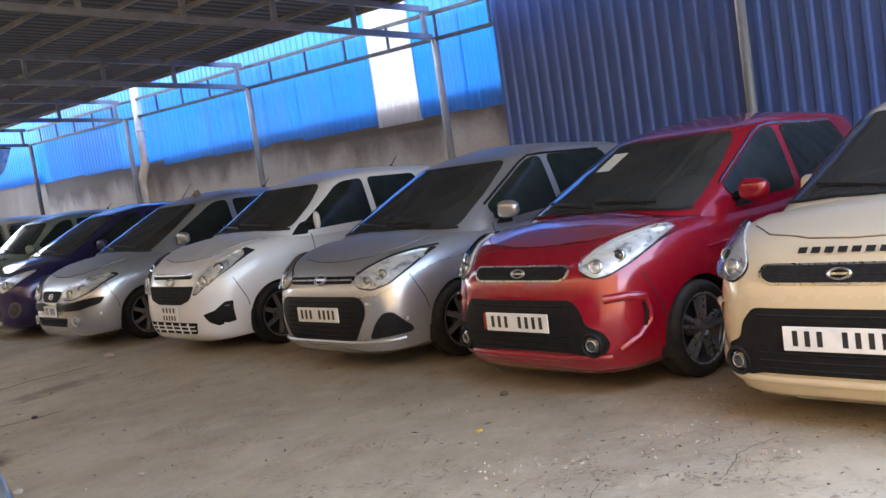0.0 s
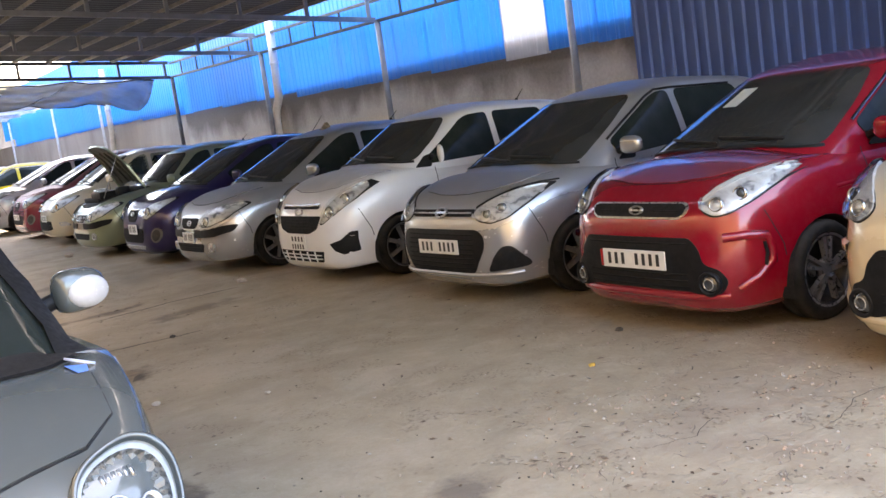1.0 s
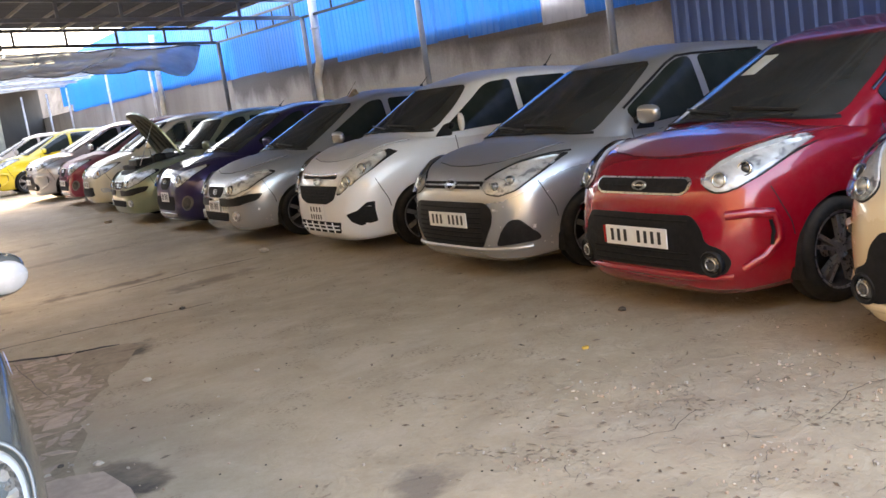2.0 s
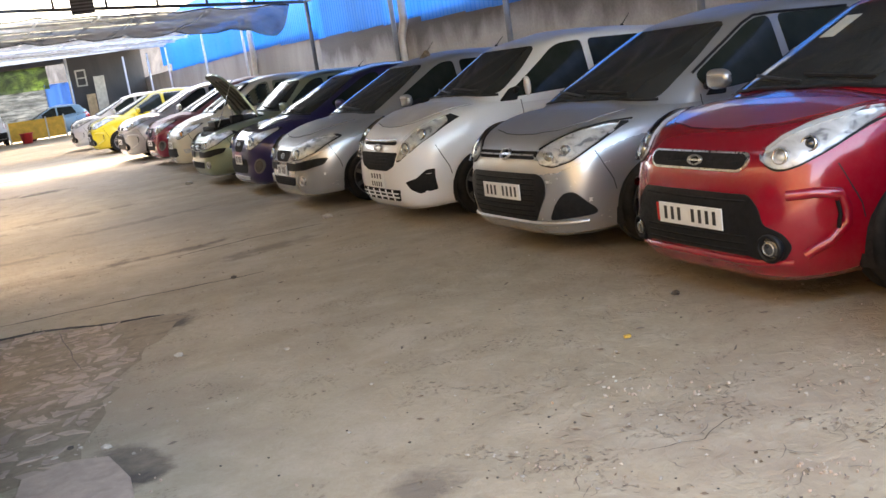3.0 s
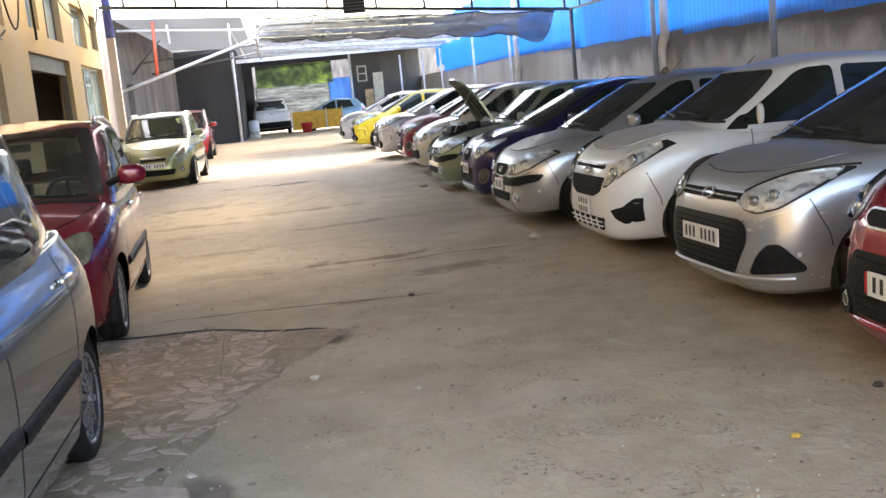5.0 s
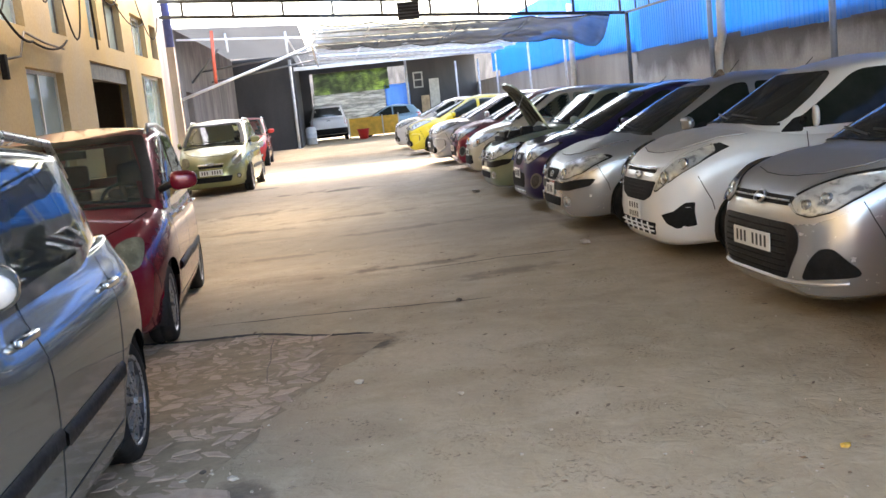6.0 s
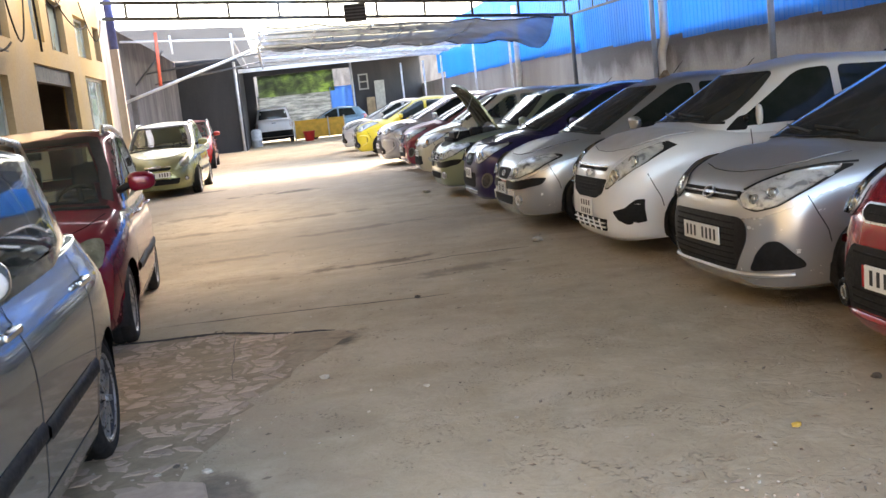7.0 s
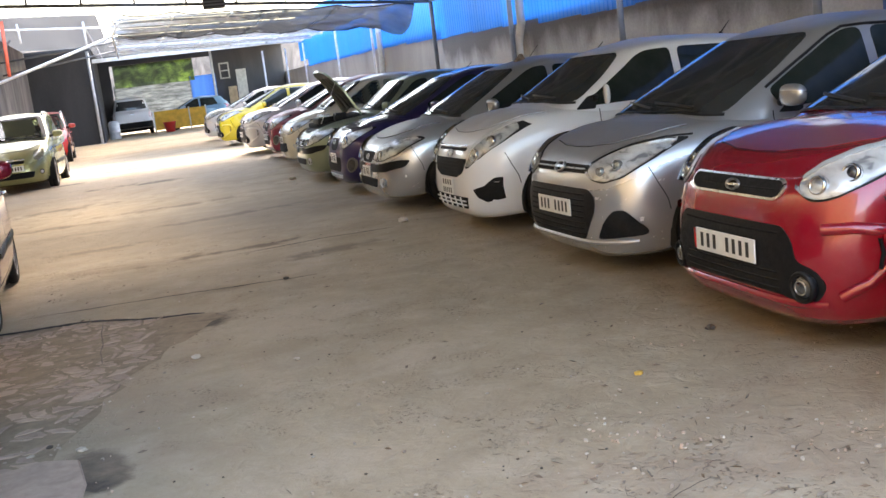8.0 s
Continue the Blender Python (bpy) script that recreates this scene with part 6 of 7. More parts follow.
    # front
    for it in c["front"]:
        nm, poly, pm, off, both = it[:5]
        rnd = it[5] if len(it) > 5 else 0.02
        for f in ((False, True) if both else (False,)):
            q = flip(poly) if f else poly
            lamp = part(nm, skin.patch("front", q, off, 0.04, 0.02, rnd), pm, car)
            if nm == "headlight" and pm is LAMP:
                mid = sum((Vector(v) for v in q), Vector((0, 0))) / len(q)
                part("lamp_seal", skin.patch("front", [mid + (Vector(v) - mid) * 1.075 for v in q], 0.003, 0.04, 0.01, rnd), PLASTIC, lamp)
                part("lens", skin.patch("front", q, off + 0.03, 0.04, 0.028, rnd), LENS, lamp)
    for it in c.get("bars", ()):
        nm, line, w, h, pm, both = it
        for f in ((False, True) if both else (False,)):
            part(nm, skin.strip("front", flip(line) if f else line, w, 0.004, h, 0.03), pm, car)
    for it in c.get("rounds", ()):
        nm, y, z, r, pm, pin, both = it
        for f in ((1, -1) if both else (1,)):
            p, n = skin.hit("front", y * f, z)
            if p is None:
                continue
            d = (n + Vector((1.4, 0, 0))).normalized()
            mm = Matrix.Translation(p + d * 0.0) @ d.to_track_quat("Z", "Y").to_matrix().to_4x4()
            bm = bmesh.new()
            lathe(bm, [(r * 0.72, -0.02), (r, -0.012), (r * 1.02, 0.012), (r * 0.92, 0.024), (r * 0.8, 0.02), (r * 0.72, 0.006)], 24, mm, closed=True)
            ring = part(nm, bm, pm, car)
            bm = bmesh.new()
            lathe(bm, [(r * 0.78, 0.002), (r * 0.7, 0.01), (r * 0.45, 0.019), (r * 0.2, 0.023), (0.0001, 0.024)], 24, mm)
            part("lens", bm, pin, ring)
    if c.get("lamp"):
        round_lamp(car, c["lamp"][0], c["lamp"][1], c["lamp"][2], mat)
    for it in c.get("badges", ()):
        y, z, rx, rz = it
        p, n = skin.hit("front", y, z)
        bm = bmesh.new()
        mm = Matrix.Translation(p + n * 0.012) @ n.to_track_quat("Z", "Y").to_matrix().to_4x4()
        lathe(bm, [(0.72, -0.01), (1.0, -0.006), (1.0, 0.004), (0.86, 0.009), (0.72, 0.004)], 24, mm @ Matrix.Diagonal((rx, rz, 1, 1)), closed=True)
        b = part("badge", bm, DULLCHROME, car)
        bm = bmesh.new()
        box(bm, -rx * 0.7, -rz * 0.18, -0.006, rx * 0.7, rz * 0.18, 0.004, mm)
        part("emblem_bar", bm, DULLCHROME, b, smooth=False)
    for it in c.get("back", ()):
        nm, poly, pm, off, both = it
        for f in ((False, True) if both else (False,)):
            part(nm, skin.patch("rear", flip(poly) if f else poly, off, 0.08, 0.03, 0.03), pm, car)
    number_plate(car, skin, c)
    add_mirrors(car, skin, c, mat)
    if c.get("rails"):
        for s, view in ((1, 1), (-1, -1)):
            bm = bmesh.new()
            yy = c["roofw"] - 0.06
            zz = lambda x: skin.hit("top", x, yy * s)[0].z
            xs = [-c["rf"] - 0.15, -c["rf"] - 0.3, -lerp(c["rf"], c["rr"], 0.5), -c["rr"] + 0.3, -c["rr"] + 0.12]
            tube(bm, [(x, s * yy, zz(x) + (0.045 if 0 < i < 4 else 0.005)) for i, x in enumerate(xs)], 0.018, 8)
            part("roof_rail", bm, DULLCHROME, car)
    if c.get("aerial"):
        ax, ay, al, lean = c["aerial"]
        p, n = skin.hit("top", -ax, ay)
        bm = bmesh.new()
        lathe(bm, [(0.022, -0.01), (0.02, 0.02), (0.008, 0.035), (0.0001, 0.036)], 10, Matrix.Translation(p))
        tube(bm, [p + Vector((0, 0, 0.02)), p + Vector((-al * lean, 0, al))], [0.006, 0.0035], 6)
        part("aerial", bm, PLASTIC, car)
    if c.get("open"):
        engine_bay(car, skin, c, bonnet_poly, mat)
    if c.get("extra"):
        c["extra"](car, skin, c)
    return car


def engine_bay(car, skin, c, poly, mat):
    """Bonnet raised on its hinges; the bay below is dark with the engine's lumps in it."""
    hb = c["cowl"] - 0.02
    inner = [(u * 0.98 - 0.01, v * 0.92) for u, v in poly]
    part("engine_bay", skin.patch("top", inner, 0.004, 0.07, 0.01), MESH, car)
    for x, y, sx, sy, h, pm in ((-0.45, 0.1, 0.16, 0.25, 0.09, PLASTIC), (-0.5, -0.3, 0.1, 0.08, 0.11, DULLCHROME), (-0.62, 0.42, 0.09, 0.09, 0.1, PLASTIC), (-0.32, -0.1, 0.05, 0.4, 0.05, LINER)):
        p, n = skin.hit("top", x, y)
        bm = bmesh.new()
        box(bm, x - sx, y - sy, p.z - 0.02, x + sx, y + sy, p.z + h, bevel=0.02)
        part("engine_part", bm, pm, car)
    bm = skin.patch("top", poly, 0.0065, 0.07, 0.03)
    p, n = skin.hit("top", -hb + 0.05, 0)
    hinge = Matrix.Translation((-hb + 0.05, 0, p.z + 0.01))
    swing = hinge @ Matrix.Rotation(radians(-c["open"]), 4, "Y") @ hinge.inverted()
    lid = part("bonnet", bm, c["paint"], car, "raised bonnet", swing)
    part("bonnet_lining", skin.patch("top", inner, -0.012, 0.07, 0.004), UNDERHOOD, lid, "dark inner panel of the bonnet")
    for y in (-0.42, -0.14, 0.14, 0.42):
        bm = bmesh.new()
        pts = [skin.hit("top", -x, y * (0.75 + 0.25 * x / hb))[0] - Vector((0, 0, 0.018)) for x in (0.3, 0.5, hb - 0.12)]
        tube(bm, pts, 0.022, 6)
        part("bonnet_rib", bm, UNDERHOOD, lid)
    q = swing @ Vector((-0.35, 0.45, p.z - 0.08))
    bm = bmesh.new()
    tube(bm, [(-0.3, 0.5, p.z - 0.12), q], 0.006, 6)
    part("prop_rod", bm, DULLCHROME, car)

# ---- the makes of car in the yard ----
UNDERHOOD = simple("bonnet_inside", (0.085, 0.09, 0.078), 0.6, 0.1, 0.4, 9, bumps=0.3)
SATIN = simple("satin_grey_trim", (0.16, 0.16, 0.165), 0.35, 0.6, 0.15, 20)
WHITETRIM = simple("lamp_white", (0.48, 0.48, 0.47), 0.2, 0.0, 0.05, 20, coat=0.8)
P_RED = paint("paint_red", (0.30, 0.003, 0.016), 0.15, 0.03, 0.22)
P_REDHOOD = paint("paint_red_dusty", (0.28, 0.004, 0.011), 0.15, 0.16)
P_CREAM = paint("paint_cream", (0.62, 0.50, 0.32), 0.0, 0.3)
P_GREY = paint("paint_silver_grey", (0.46, 0.462, 0.468), 0.6, 0.6, 0.26, 0.9)
P_WHITE = paint("paint_white", (0.84, 0.84, 0.84), 0.0, 0.5, 0.28, 0.8)
P_SILVER = paint("paint_silver", (0.45, 0.452, 0.458), 0.6, 0.6, 0.26, 0.9)
P_VIOLET = paint("paint_violet_blue", (0.026, 0.019, 0.105), 0.5, 0.12, 0.28, 0.9)
P_GREEN = paint("paint_pale_green", (0.27, 0.31, 0.205), 0.4, 0.3, 0.3, 0.8)
P_WHITEHOOD = paint("paint_white_dusty", (0.84, 0.84, 0.835), 0.0, 0.75, 0.28, 0.8)
P_GREYHOOD = paint("paint_silver_grey_dusty", (0.44, 0.442, 0.448), 0.6, 0.7, 0.3, 0.8)
P_PALEBLUE = paint("paint_pale_blue", (0.25, 0.45, 0.62), 0.2, 0.2)
P_IVORY = paint("paint_ivory", (0.70, 0.63, 0.47), 0.0, 0.3)
P_MAROON = paint("paint_maroon", (0.27, 0.02, 0.055), 0.2, 0.6)
P_PALE = paint("paint_pale_silver", (0.62, 0.63, 0.65), 0.35, 0.35)
P_YELLOW = paint("paint_yellow", (0.80, 0.62, 0.03), 0.0, 0.3)
P_SLATE = paint("paint_slate_grey", (0.125, 0.139, 0.132), 0.35, 0.03, 0.24)
P_DEEPRED = paint("paint_deep_red", (0.21, 0.005, 0.020), 0.25, 0.06, 0.26, 0.9)
P_LIME = paint("paint_lime", (0.36, 0.36, 0.16), 0.4, 0.35)
P_TOMATO = paint("paint_tomato", (0.55, 0.03, 0.02), 0.0, 0.2)

PROF = [(0, 0.09, 0.07, 0.09), (0.06, 0.04, 0.045, 0.05), (0.18, 0.008, 0.02, 0.01), (0.35, 0.0, 0.008, 0.0), (0.55, 0.012, 0.0, 0.0), (0.7, 0.03, 0.006, 0.015), (0.82, 0.06, 0.02, 0.03), (0.91, 0.105, 0.042, 0.06), (0.965, 0.16, 0.068, 0.09), (1.0, 0.22, 0.1, 0.12)]


BOXY = [(0, 0.09, 0.06, 0.09), (0.06, 0.04, 0.04, 0.05), (0.18, 0.008, 0.02, 0.01), (0.35, 0.0, 0.008, 0.0), (0.55, 0.01, 0.0, 0.0), (0.7, 0.02, 0.003, 0.015), (0.82, 0.04, 0.010, 0.03), (0.91, 0.07, 0.02, 0.06), (0.965, 0.10, 0.024, 0.09), (1.0, 0.15, 0.036, 0.12)]


def base(**kw):
    c = dict(
        L=3.6, W=1.6, H=1.485, rw=0.285, arch=0.318, xa1=-0.73, xa2=-3.07, sill=0.165,
        top=[(0.0, 0.835), (0.22, 0.88), (0.5, 0.925), (0.95, 0.96), (1.6, 0.955), (2.6, 0.99), (3.3, 1.02), (3.6, 0.98)],
        crown=[(0.0, 0.0), (0.2, 0.02), (0.5, 0.04), (0.95, 0.055), (2.0, 0.04), (3.6, 0.03)],
        prof=PROF, cowl=0.70, btail=3.5, bw=0.735, rf=1.64, rr=3.2, roofw=0.585, xB=1.98, xC=2.85, door0=1.12,
        hoodf=0.20, hoodw=(0.42, 0.58, 0.64), mirror=(-1.27, 0.99, 0.19, 0.135),
        front=[], plates=[(0, 0.455, 0.52, 0.11, 1)])
    c.update(kw)
    return c


def mesh_bars(y0, y1, z0, z1, n, mat=MESH, name="grille_bar", h=0.004):
    return [(name, [(y0, lerp(z0, z1, (k + 0.5) / n)), (0, lerp(z0, z1, (k + 0.5) / n) - 0.004), (y1, lerp(z0, z1, (k + 0.5) / n))], 0.012, h, mat, False) for k in range(n)]


def morning(mat, hood=None, **kw):
    c = base(
        paint=mat, hood_paint=hood or mat,
        front=[
            ("intake", [(-0.42, 0.585), (0.42, 0.585), (0.48, 0.52), (0.50, 0.44), (0.58, 0.41), (0.615, 0.335), (0.57, 0.265), (0.47, 0.265), (0.40, 0.285), (-0.40, 0.285), (-0.47, 0.265), (-0.57, 0.265), (-0.615, 0.335), (-0.58, 0.41), (-0.50, 0.44), (-0.48, 0.52)], PLASTIC, 0.005, False, 0.03),
            ("grille_surround", [(-0.37, 0.775), (0.37, 0.775), (0.395, 0.75), (0.385, 0.71), (0.34, 0.685), (-0.34, 0.685), (-0.385, 0.71), (-0.395, 0.75)], DULLCHROME, 0.007, False, 0.02),
            ("grille", [(-0.355, 0.765), (0.355, 0.765), (0.378, 0.745), (0.37, 0.715), (0.33, 0.695), (-0.33, 0.695), (-0.37, 0.715), (-0.378, 0.745)], MESH, 0.011, False, 0.015),
            ("headlight", [(0.465, 0.77), (0.485, 0.73), (0.545, 0.695), (0.62, 0.705), (0.69, 0.765), (0.722, 0.85), (0.715, 0.905), (0.66, 0.905), (0.58, 0.875), (0.505, 0.825)], LAMP, 0.010, True, 0.03),
            ("headlight_trim", [(0.47, 0.785), (0.51, 0.835), (0.58, 0.885), (0.66, 0.916), (0.715, 0.912), (0.718, 0.89), (0.655, 0.89), (0.59, 0.865), (0.53, 0.825), (0.48, 0.775)], WHITETRIM, 0.016, True, 0.012),
        ],
        bars=mesh_bars(-0.40, 0.40, 0.29, 0.40, 3) + mesh_bars(-0.40, 0.40, 0.53, 0.575, 1) + mesh_bars(-0.33, 0.33, 0.70, 0.76, 3)
        + [("bumper_blade", [(0.60, 0.578), (0.68, 0.582), (0.728, 0.565), (0.735, 0.50), (0.732, 0.42), (0.70, 0.345), (0.64, 0.29)], 0.05, 0.02, mat, True), ("bumper_lip", [(-0.6, 0.252), (-0.3, 0.25), (0.3, 0.25), (0.6, 0.252)], 0.04, 0.014, mat, False), ("air_slot", [(0.722, 0.535), (0.725, 0.47), (0.718, 0.405)], 0.016, 0.016, PLASTIC, True)],
        rounds=[("fog_lamp", 0.525, 0.33, 0.07, PLASTIC, LAMPDARK, True), ("fog_bulb", 0.525, 0.33, 0.034, DULLCHROME, LAMPPALE, True), ("projector", 0.555, 0.755, 0.042, CHROME, LAMP, True), ("projector", 0.635, 0.80, 0.040, CHROME, LAMPDARK, True)],
        badges=[(0, 0.73, 0.058, 0.028)], wheel="five", visor=CHROME, plates=[(0.0, 0.455, 0.52, 0.11, 1)], crease=0.74)
    c.update(kw)
    return c


def hatch_grey():
    return base(
        paint=P_GREY, hood_paint=P_GREYHOOD, L=3.77, W=1.66, H=1.50, cowl=0.70, rf=1.66, rr=3.35, btail=3.68, xa1=-0.74, xa2=-3.16, roofw=0.60, bw=0.765, xB=2.02, xC=2.95, door0=1.16,
        top=[(0.0, 0.785), (0.22, 0.83), (0.5, 0.89), (0.95, 0.95), (1.6, 0.955), (2.6, 1.0), (3.4, 1.04), (3.77, 1.0)],
        front=[
            ("lower_grille", [(-0.46, 0.585), (0.46, 0.585), (0.525, 0.53), (0.525, 0.44), (0.40, 0.255), (-0.40, 0.255), (-0.525, 0.44), (-0.525, 0.53)], PLASTIC, 0.005, False, 0.05),
            ("grille_strip", [(-0.40, 0.725), (0.40, 0.725), (0.38, 0.675), (-0.38, 0.675)], MESH, 0.005, False, 0.015),
            ("headlight", [(0.395, 0.70), (0.47, 0.645), (0.575, 0.625), (0.67, 0.655), (0.73, 0.745), (0.745, 0.845), (0.70, 0.85), (0.60, 0.825), (0.48, 0.765)], LAMP, 0.006, True, 0.03),
            ("fog_recess", [(0.53, 0.275), (0.60, 0.40), (0.64, 0.455), (0.69, 0.455), (0.735, 0.34), (0.735, 0.29)], PLASTIC, 0.010, True, 0.03),
        ],
        bars=mesh_bars(-0.42, 0.42, 0.28, 0.565, 8) + [("chrome_strip", [(-0.38, 0.70), (0.38, 0.70)], 0.012, 0.008, DULLCHROME, False), ("lamp_brow", [(0.41, 0.735), (0.48, 0.775), (0.60, 0.835), (0.70, 0.862), (0.745, 0.86)], 0.014, 0.006, PLASTIC, True), ("bumper_lip", [(-0.7, 0.25), (-0.35, 0.245), (0.35, 0.245), (0.7, 0.25)], 0.035, 0.016, P_GREY, False)],
        rounds=[("projector", 0.53, 0.69, 0.030, DULLCHROME, LAMPPALE, True), ("projector", 0.62, 0.725, 0.034, DULLCHROME, LAMPPALE, True)],
        badges=[(0, 0.70, 0.072, 0.045)], wheel="seven", visor=PLASTIC, plates=[(0, 0.455, 0.52, 0.11, 1)], crease=0.70)


def hatch_white():
    return base(
        paint=P_WHITE, hood_paint=P_WHITEHOOD, L=3.64, W=1.6, H=1.52, cowl=0.79, rf=1.5, rr=3.25, btail=3.52, xa1=-0.72, xa2=-3.09, bw=0.735, roofw=0.60, xB=2.0, xC=2.82, door0=1.15,
        top=[(0.0, 0.82), (0.22, 0.885), (0.5, 0.965), (0.9, 1.01), (1.6, 0.985), (2.6, 1.02), (3.3, 1.05), (3.64, 1.0)],
        wina=0.70,
        front=[
            ("headlight", [(0.43, 0.595), (0.48, 0.60), (0.60, 0.68), (0.685, 0.78), (0.715, 0.875), (0.665, 0.93), (0.58, 0.86), (0.49, 0.745)], LAMP, 0.006, True, 0.02),
            ("lamp_tail", [(0.69, 0.79), (0.715, 0.85), (0.73, 0.955), (0.67, 0.935), (0.71, 0.876)], PLASTIC, 0.007, True, 0.01),
            ("grille", [(-0.43, 0.665), (0.43, 0.665), (0.37, 0.545), (0.22, 0.50), (-0.22, 0.50), (-0.37, 0.545)], MESH, 0.005, False, 0.03),
            ("upper_grille", [(-0.38, 0.752), (0.38, 0.752), (0.36, 0.728), (-0.36, 0.728)], MESH, 0.005, False, 0.006),
            ("fog_recess", [(0.535, 0.405), (0.63, 0.435), (0.685, 0.50), (0.715, 0.50), (0.705, 0.315), (0.63, 0.295), (0.575, 0.335)], PLASTIC, 0.004, True, 0.008),
            ("lower_intake", [(-0.45, 0.335), (0.45, 0.335), (0.40, 0.23), (-0.40, 0.23)], MESH, 0.003, False, 0.02),
        ],
        bars=[("chrome_bar", [(-0.38, 0.765), (-0.2, 0.757), (0.2, 0.757), (0.38, 0.765)], 0.022, 0.012, CHROME, False), ("intake_bar", [(-0.42, 0.30), (0.42, 0.30)], 0.011, 0.012, P_WHITE, False), ("intake_bar", [(-0.41, 0.265), (0.41, 0.265)], 0.011, 0.012, P_WHITE, False)]
        + [("intake_post", [(y, 0.235), (y, 0.332)], 0.009, 0.012, P_WHITE, False) for y in (-0.3, -0.15, 0, 0.15, 0.3)] + mesh_bars(-0.24, 0.24, 0.54, 0.65, 4),
        rounds=[("projector", 0.535, 0.695, 0.055, CHROME, LAMP, True), ("projector", 0.63, 0.80, 0.05, CHROME, LAMP, True)],
        badges=[(0, 0.70, 0.09, 0.036)], wheel="seven", plates=[(0, 0.415, 0.33, 0.145, 2)], aerial=(2.9, 0.0, 0.13, 0.8),
        fold_both=True, crease=0.78, mirror=(-1.17, 1.05, 0.05, 0.17))


def roof_fin(car, skin, c):
    p, n = skin.hit("top", -1.95, 0.05)
    bm = bmesh.new()
    box(bm, -0.07, -0.03, -0.01, 0.07, 0.03, 0.075, Matrix.Translation(p))
    for v in bm.verts:
        if v.co.z > p.z + 0.05:
            v.co.x = lerp(p.x - 0.03, v.co.x, 0.25)
            v.co.y = lerp(p.y, v.co.y, 0.35)
    part("roof_fin", bm, LEAFBROWN, car, "small dusty brown fin on the roof", smooth=False)


def hatch_silver():
    return base(
        paint=P_SILVER, L=3.82, W=1.66, H=1.49, cowl=0.76, rf=1.66, rr=3.4, btail=3.72, xa1=-0.76, xa2=-3.2, bw=0.76, roofw=0.60, xB=2.05, xC=2.95, door0=1.2,
        top=[(0.0, 0.74), (0.22, 0.80), (0.5, 0.87), (0.98, 0.945), (1.6, 0.945), (2.6, 0.985), (3.4, 1.0), (3.82, 0.96)],
        front=[
            ("headlight", [(0.33, 0.60), (0.37, 0.565), (0.54, 0.57), (0.68, 0.625), (0.755, 0.755), (0.72, 0.79), (0.58, 0.765), (0.42, 0.70)], LAMP, 0.006, True, 0.03),
            ("grille_surround", [(-0.28, 0.67), (0.28, 0.67), (0.27, 0.59), (0.19, 0.53), (-0.19, 0.53), (-0.27, 0.59)], DULLCHROME, 0.006, False, 0.03),
            ("grille", [(-0.262, 0.657), (0.262, 0.657), (0.25, 0.592), (0.178, 0.542), (-0.178, 0.542), (-0.25, 0.592)], MESH, 0.010, False, 0.03),
            ("bumper_strip", [(0.16, 0.535), (0.45, 0.525), (0.70, 0.565), (0.755, 0.56), (0.735, 0.49), (0.60, 0.45), (0.20, 0.445)], PLASTIC, 0.012, True, 0.02),
            ("lower_intake", [(-0.42, 0.375), (0.42, 0.375), (0.36, 0.28), (-0.36, 0.28)], MESH, 0.003, False, 0.03),
        ],
        bars=mesh_bars(-0.37, 0.37, 0.29, 0.37, 3),
        rounds=[("fog_lamp", 0.545, 0.335, 0.052, DULLCHROME, LAMP, True), ("projector", 0.46, 0.62, 0.055, CHROME, LAMP, True)],
        badges=[(0, 0.60, 0.06, 0.033)], wheel="seven", plates=[(-0.0, 0.445, 0.34, 0.12, 1)], aerial=(2.95, 0.0, 0.12, 0.9), moulding=0.5, extra=roof_fin)


def hatch_violet():
    return base(
        paint=P_VIOLET, L=3.5, W=1.59, H=1.48,
        top=[(0.0, 0.80), (0.22, 0.845), (0.5, 0.9), (0.95, 0.95), (1.6, 0.955), (2.6, 0.99), (3.3, 1.02), (3.5, 0.98)], rr=3.1, btail=3.4, xa2=-2.98,
        front=[
            ("headlight", [(0.40, 0.735), (0.42, 0.645), (0.50, 0.61), (0.60, 0.665), (0.68, 0.775), (0.70, 0.855), (0.60, 0.83), (0.48, 0.80)], LAMP, 0.006, True, 0.05),
            ("grille", [(-0.20, 0.735), (0.20, 0.735), (0.195, 0.64), (0.12, 0.585), (-0.12, 0.585), (-0.195, 0.64)], MESH, 0.005, False, 0.04),
            ("lower_intake", [(-0.40, 0.50), (0.40, 0.50), (0.42, 0.38), (0.36, 0.31), (-0.36, 0.31), (-0.42, 0.38)], MESH, 0.003, False, 0.04),
            ("bumper_lip", [(-0.40, 0.27), (0.40, 0.27), (0.36, 0.225), (-0.36, 0.225)], DULLCHROME, 0.010, False, 0.02),
            ("fog_bezel", oval(0.62, 0.40, 0.055, 0.10, 16, -0.25), SATIN, 0.006, True, 0.0),
            ("fog_lamp", oval(0.62, 0.40, 0.038, 0.075, 16, -0.25), LAMPDARK, 0.010, True, 0.0),
        ],
        bars=[("grille_frame", [(-0.21, 0.74), (0.21, 0.74)], 0.018, 0.012, CHROME, False)] + mesh_bars(-0.17, 0.17, 0.6, 0.72, 3),
        rounds=[("projector", 0.50, 0.71, 0.058, CHROME, LAMP, True)],
        badges=[(0, 0.685, 0.06, 0.03)], wheel="seven", plates=[(0.06, 0.49, 0.34, 0.13, 1)], aerial=(2.9, 0.0, 0.26, 0.85))


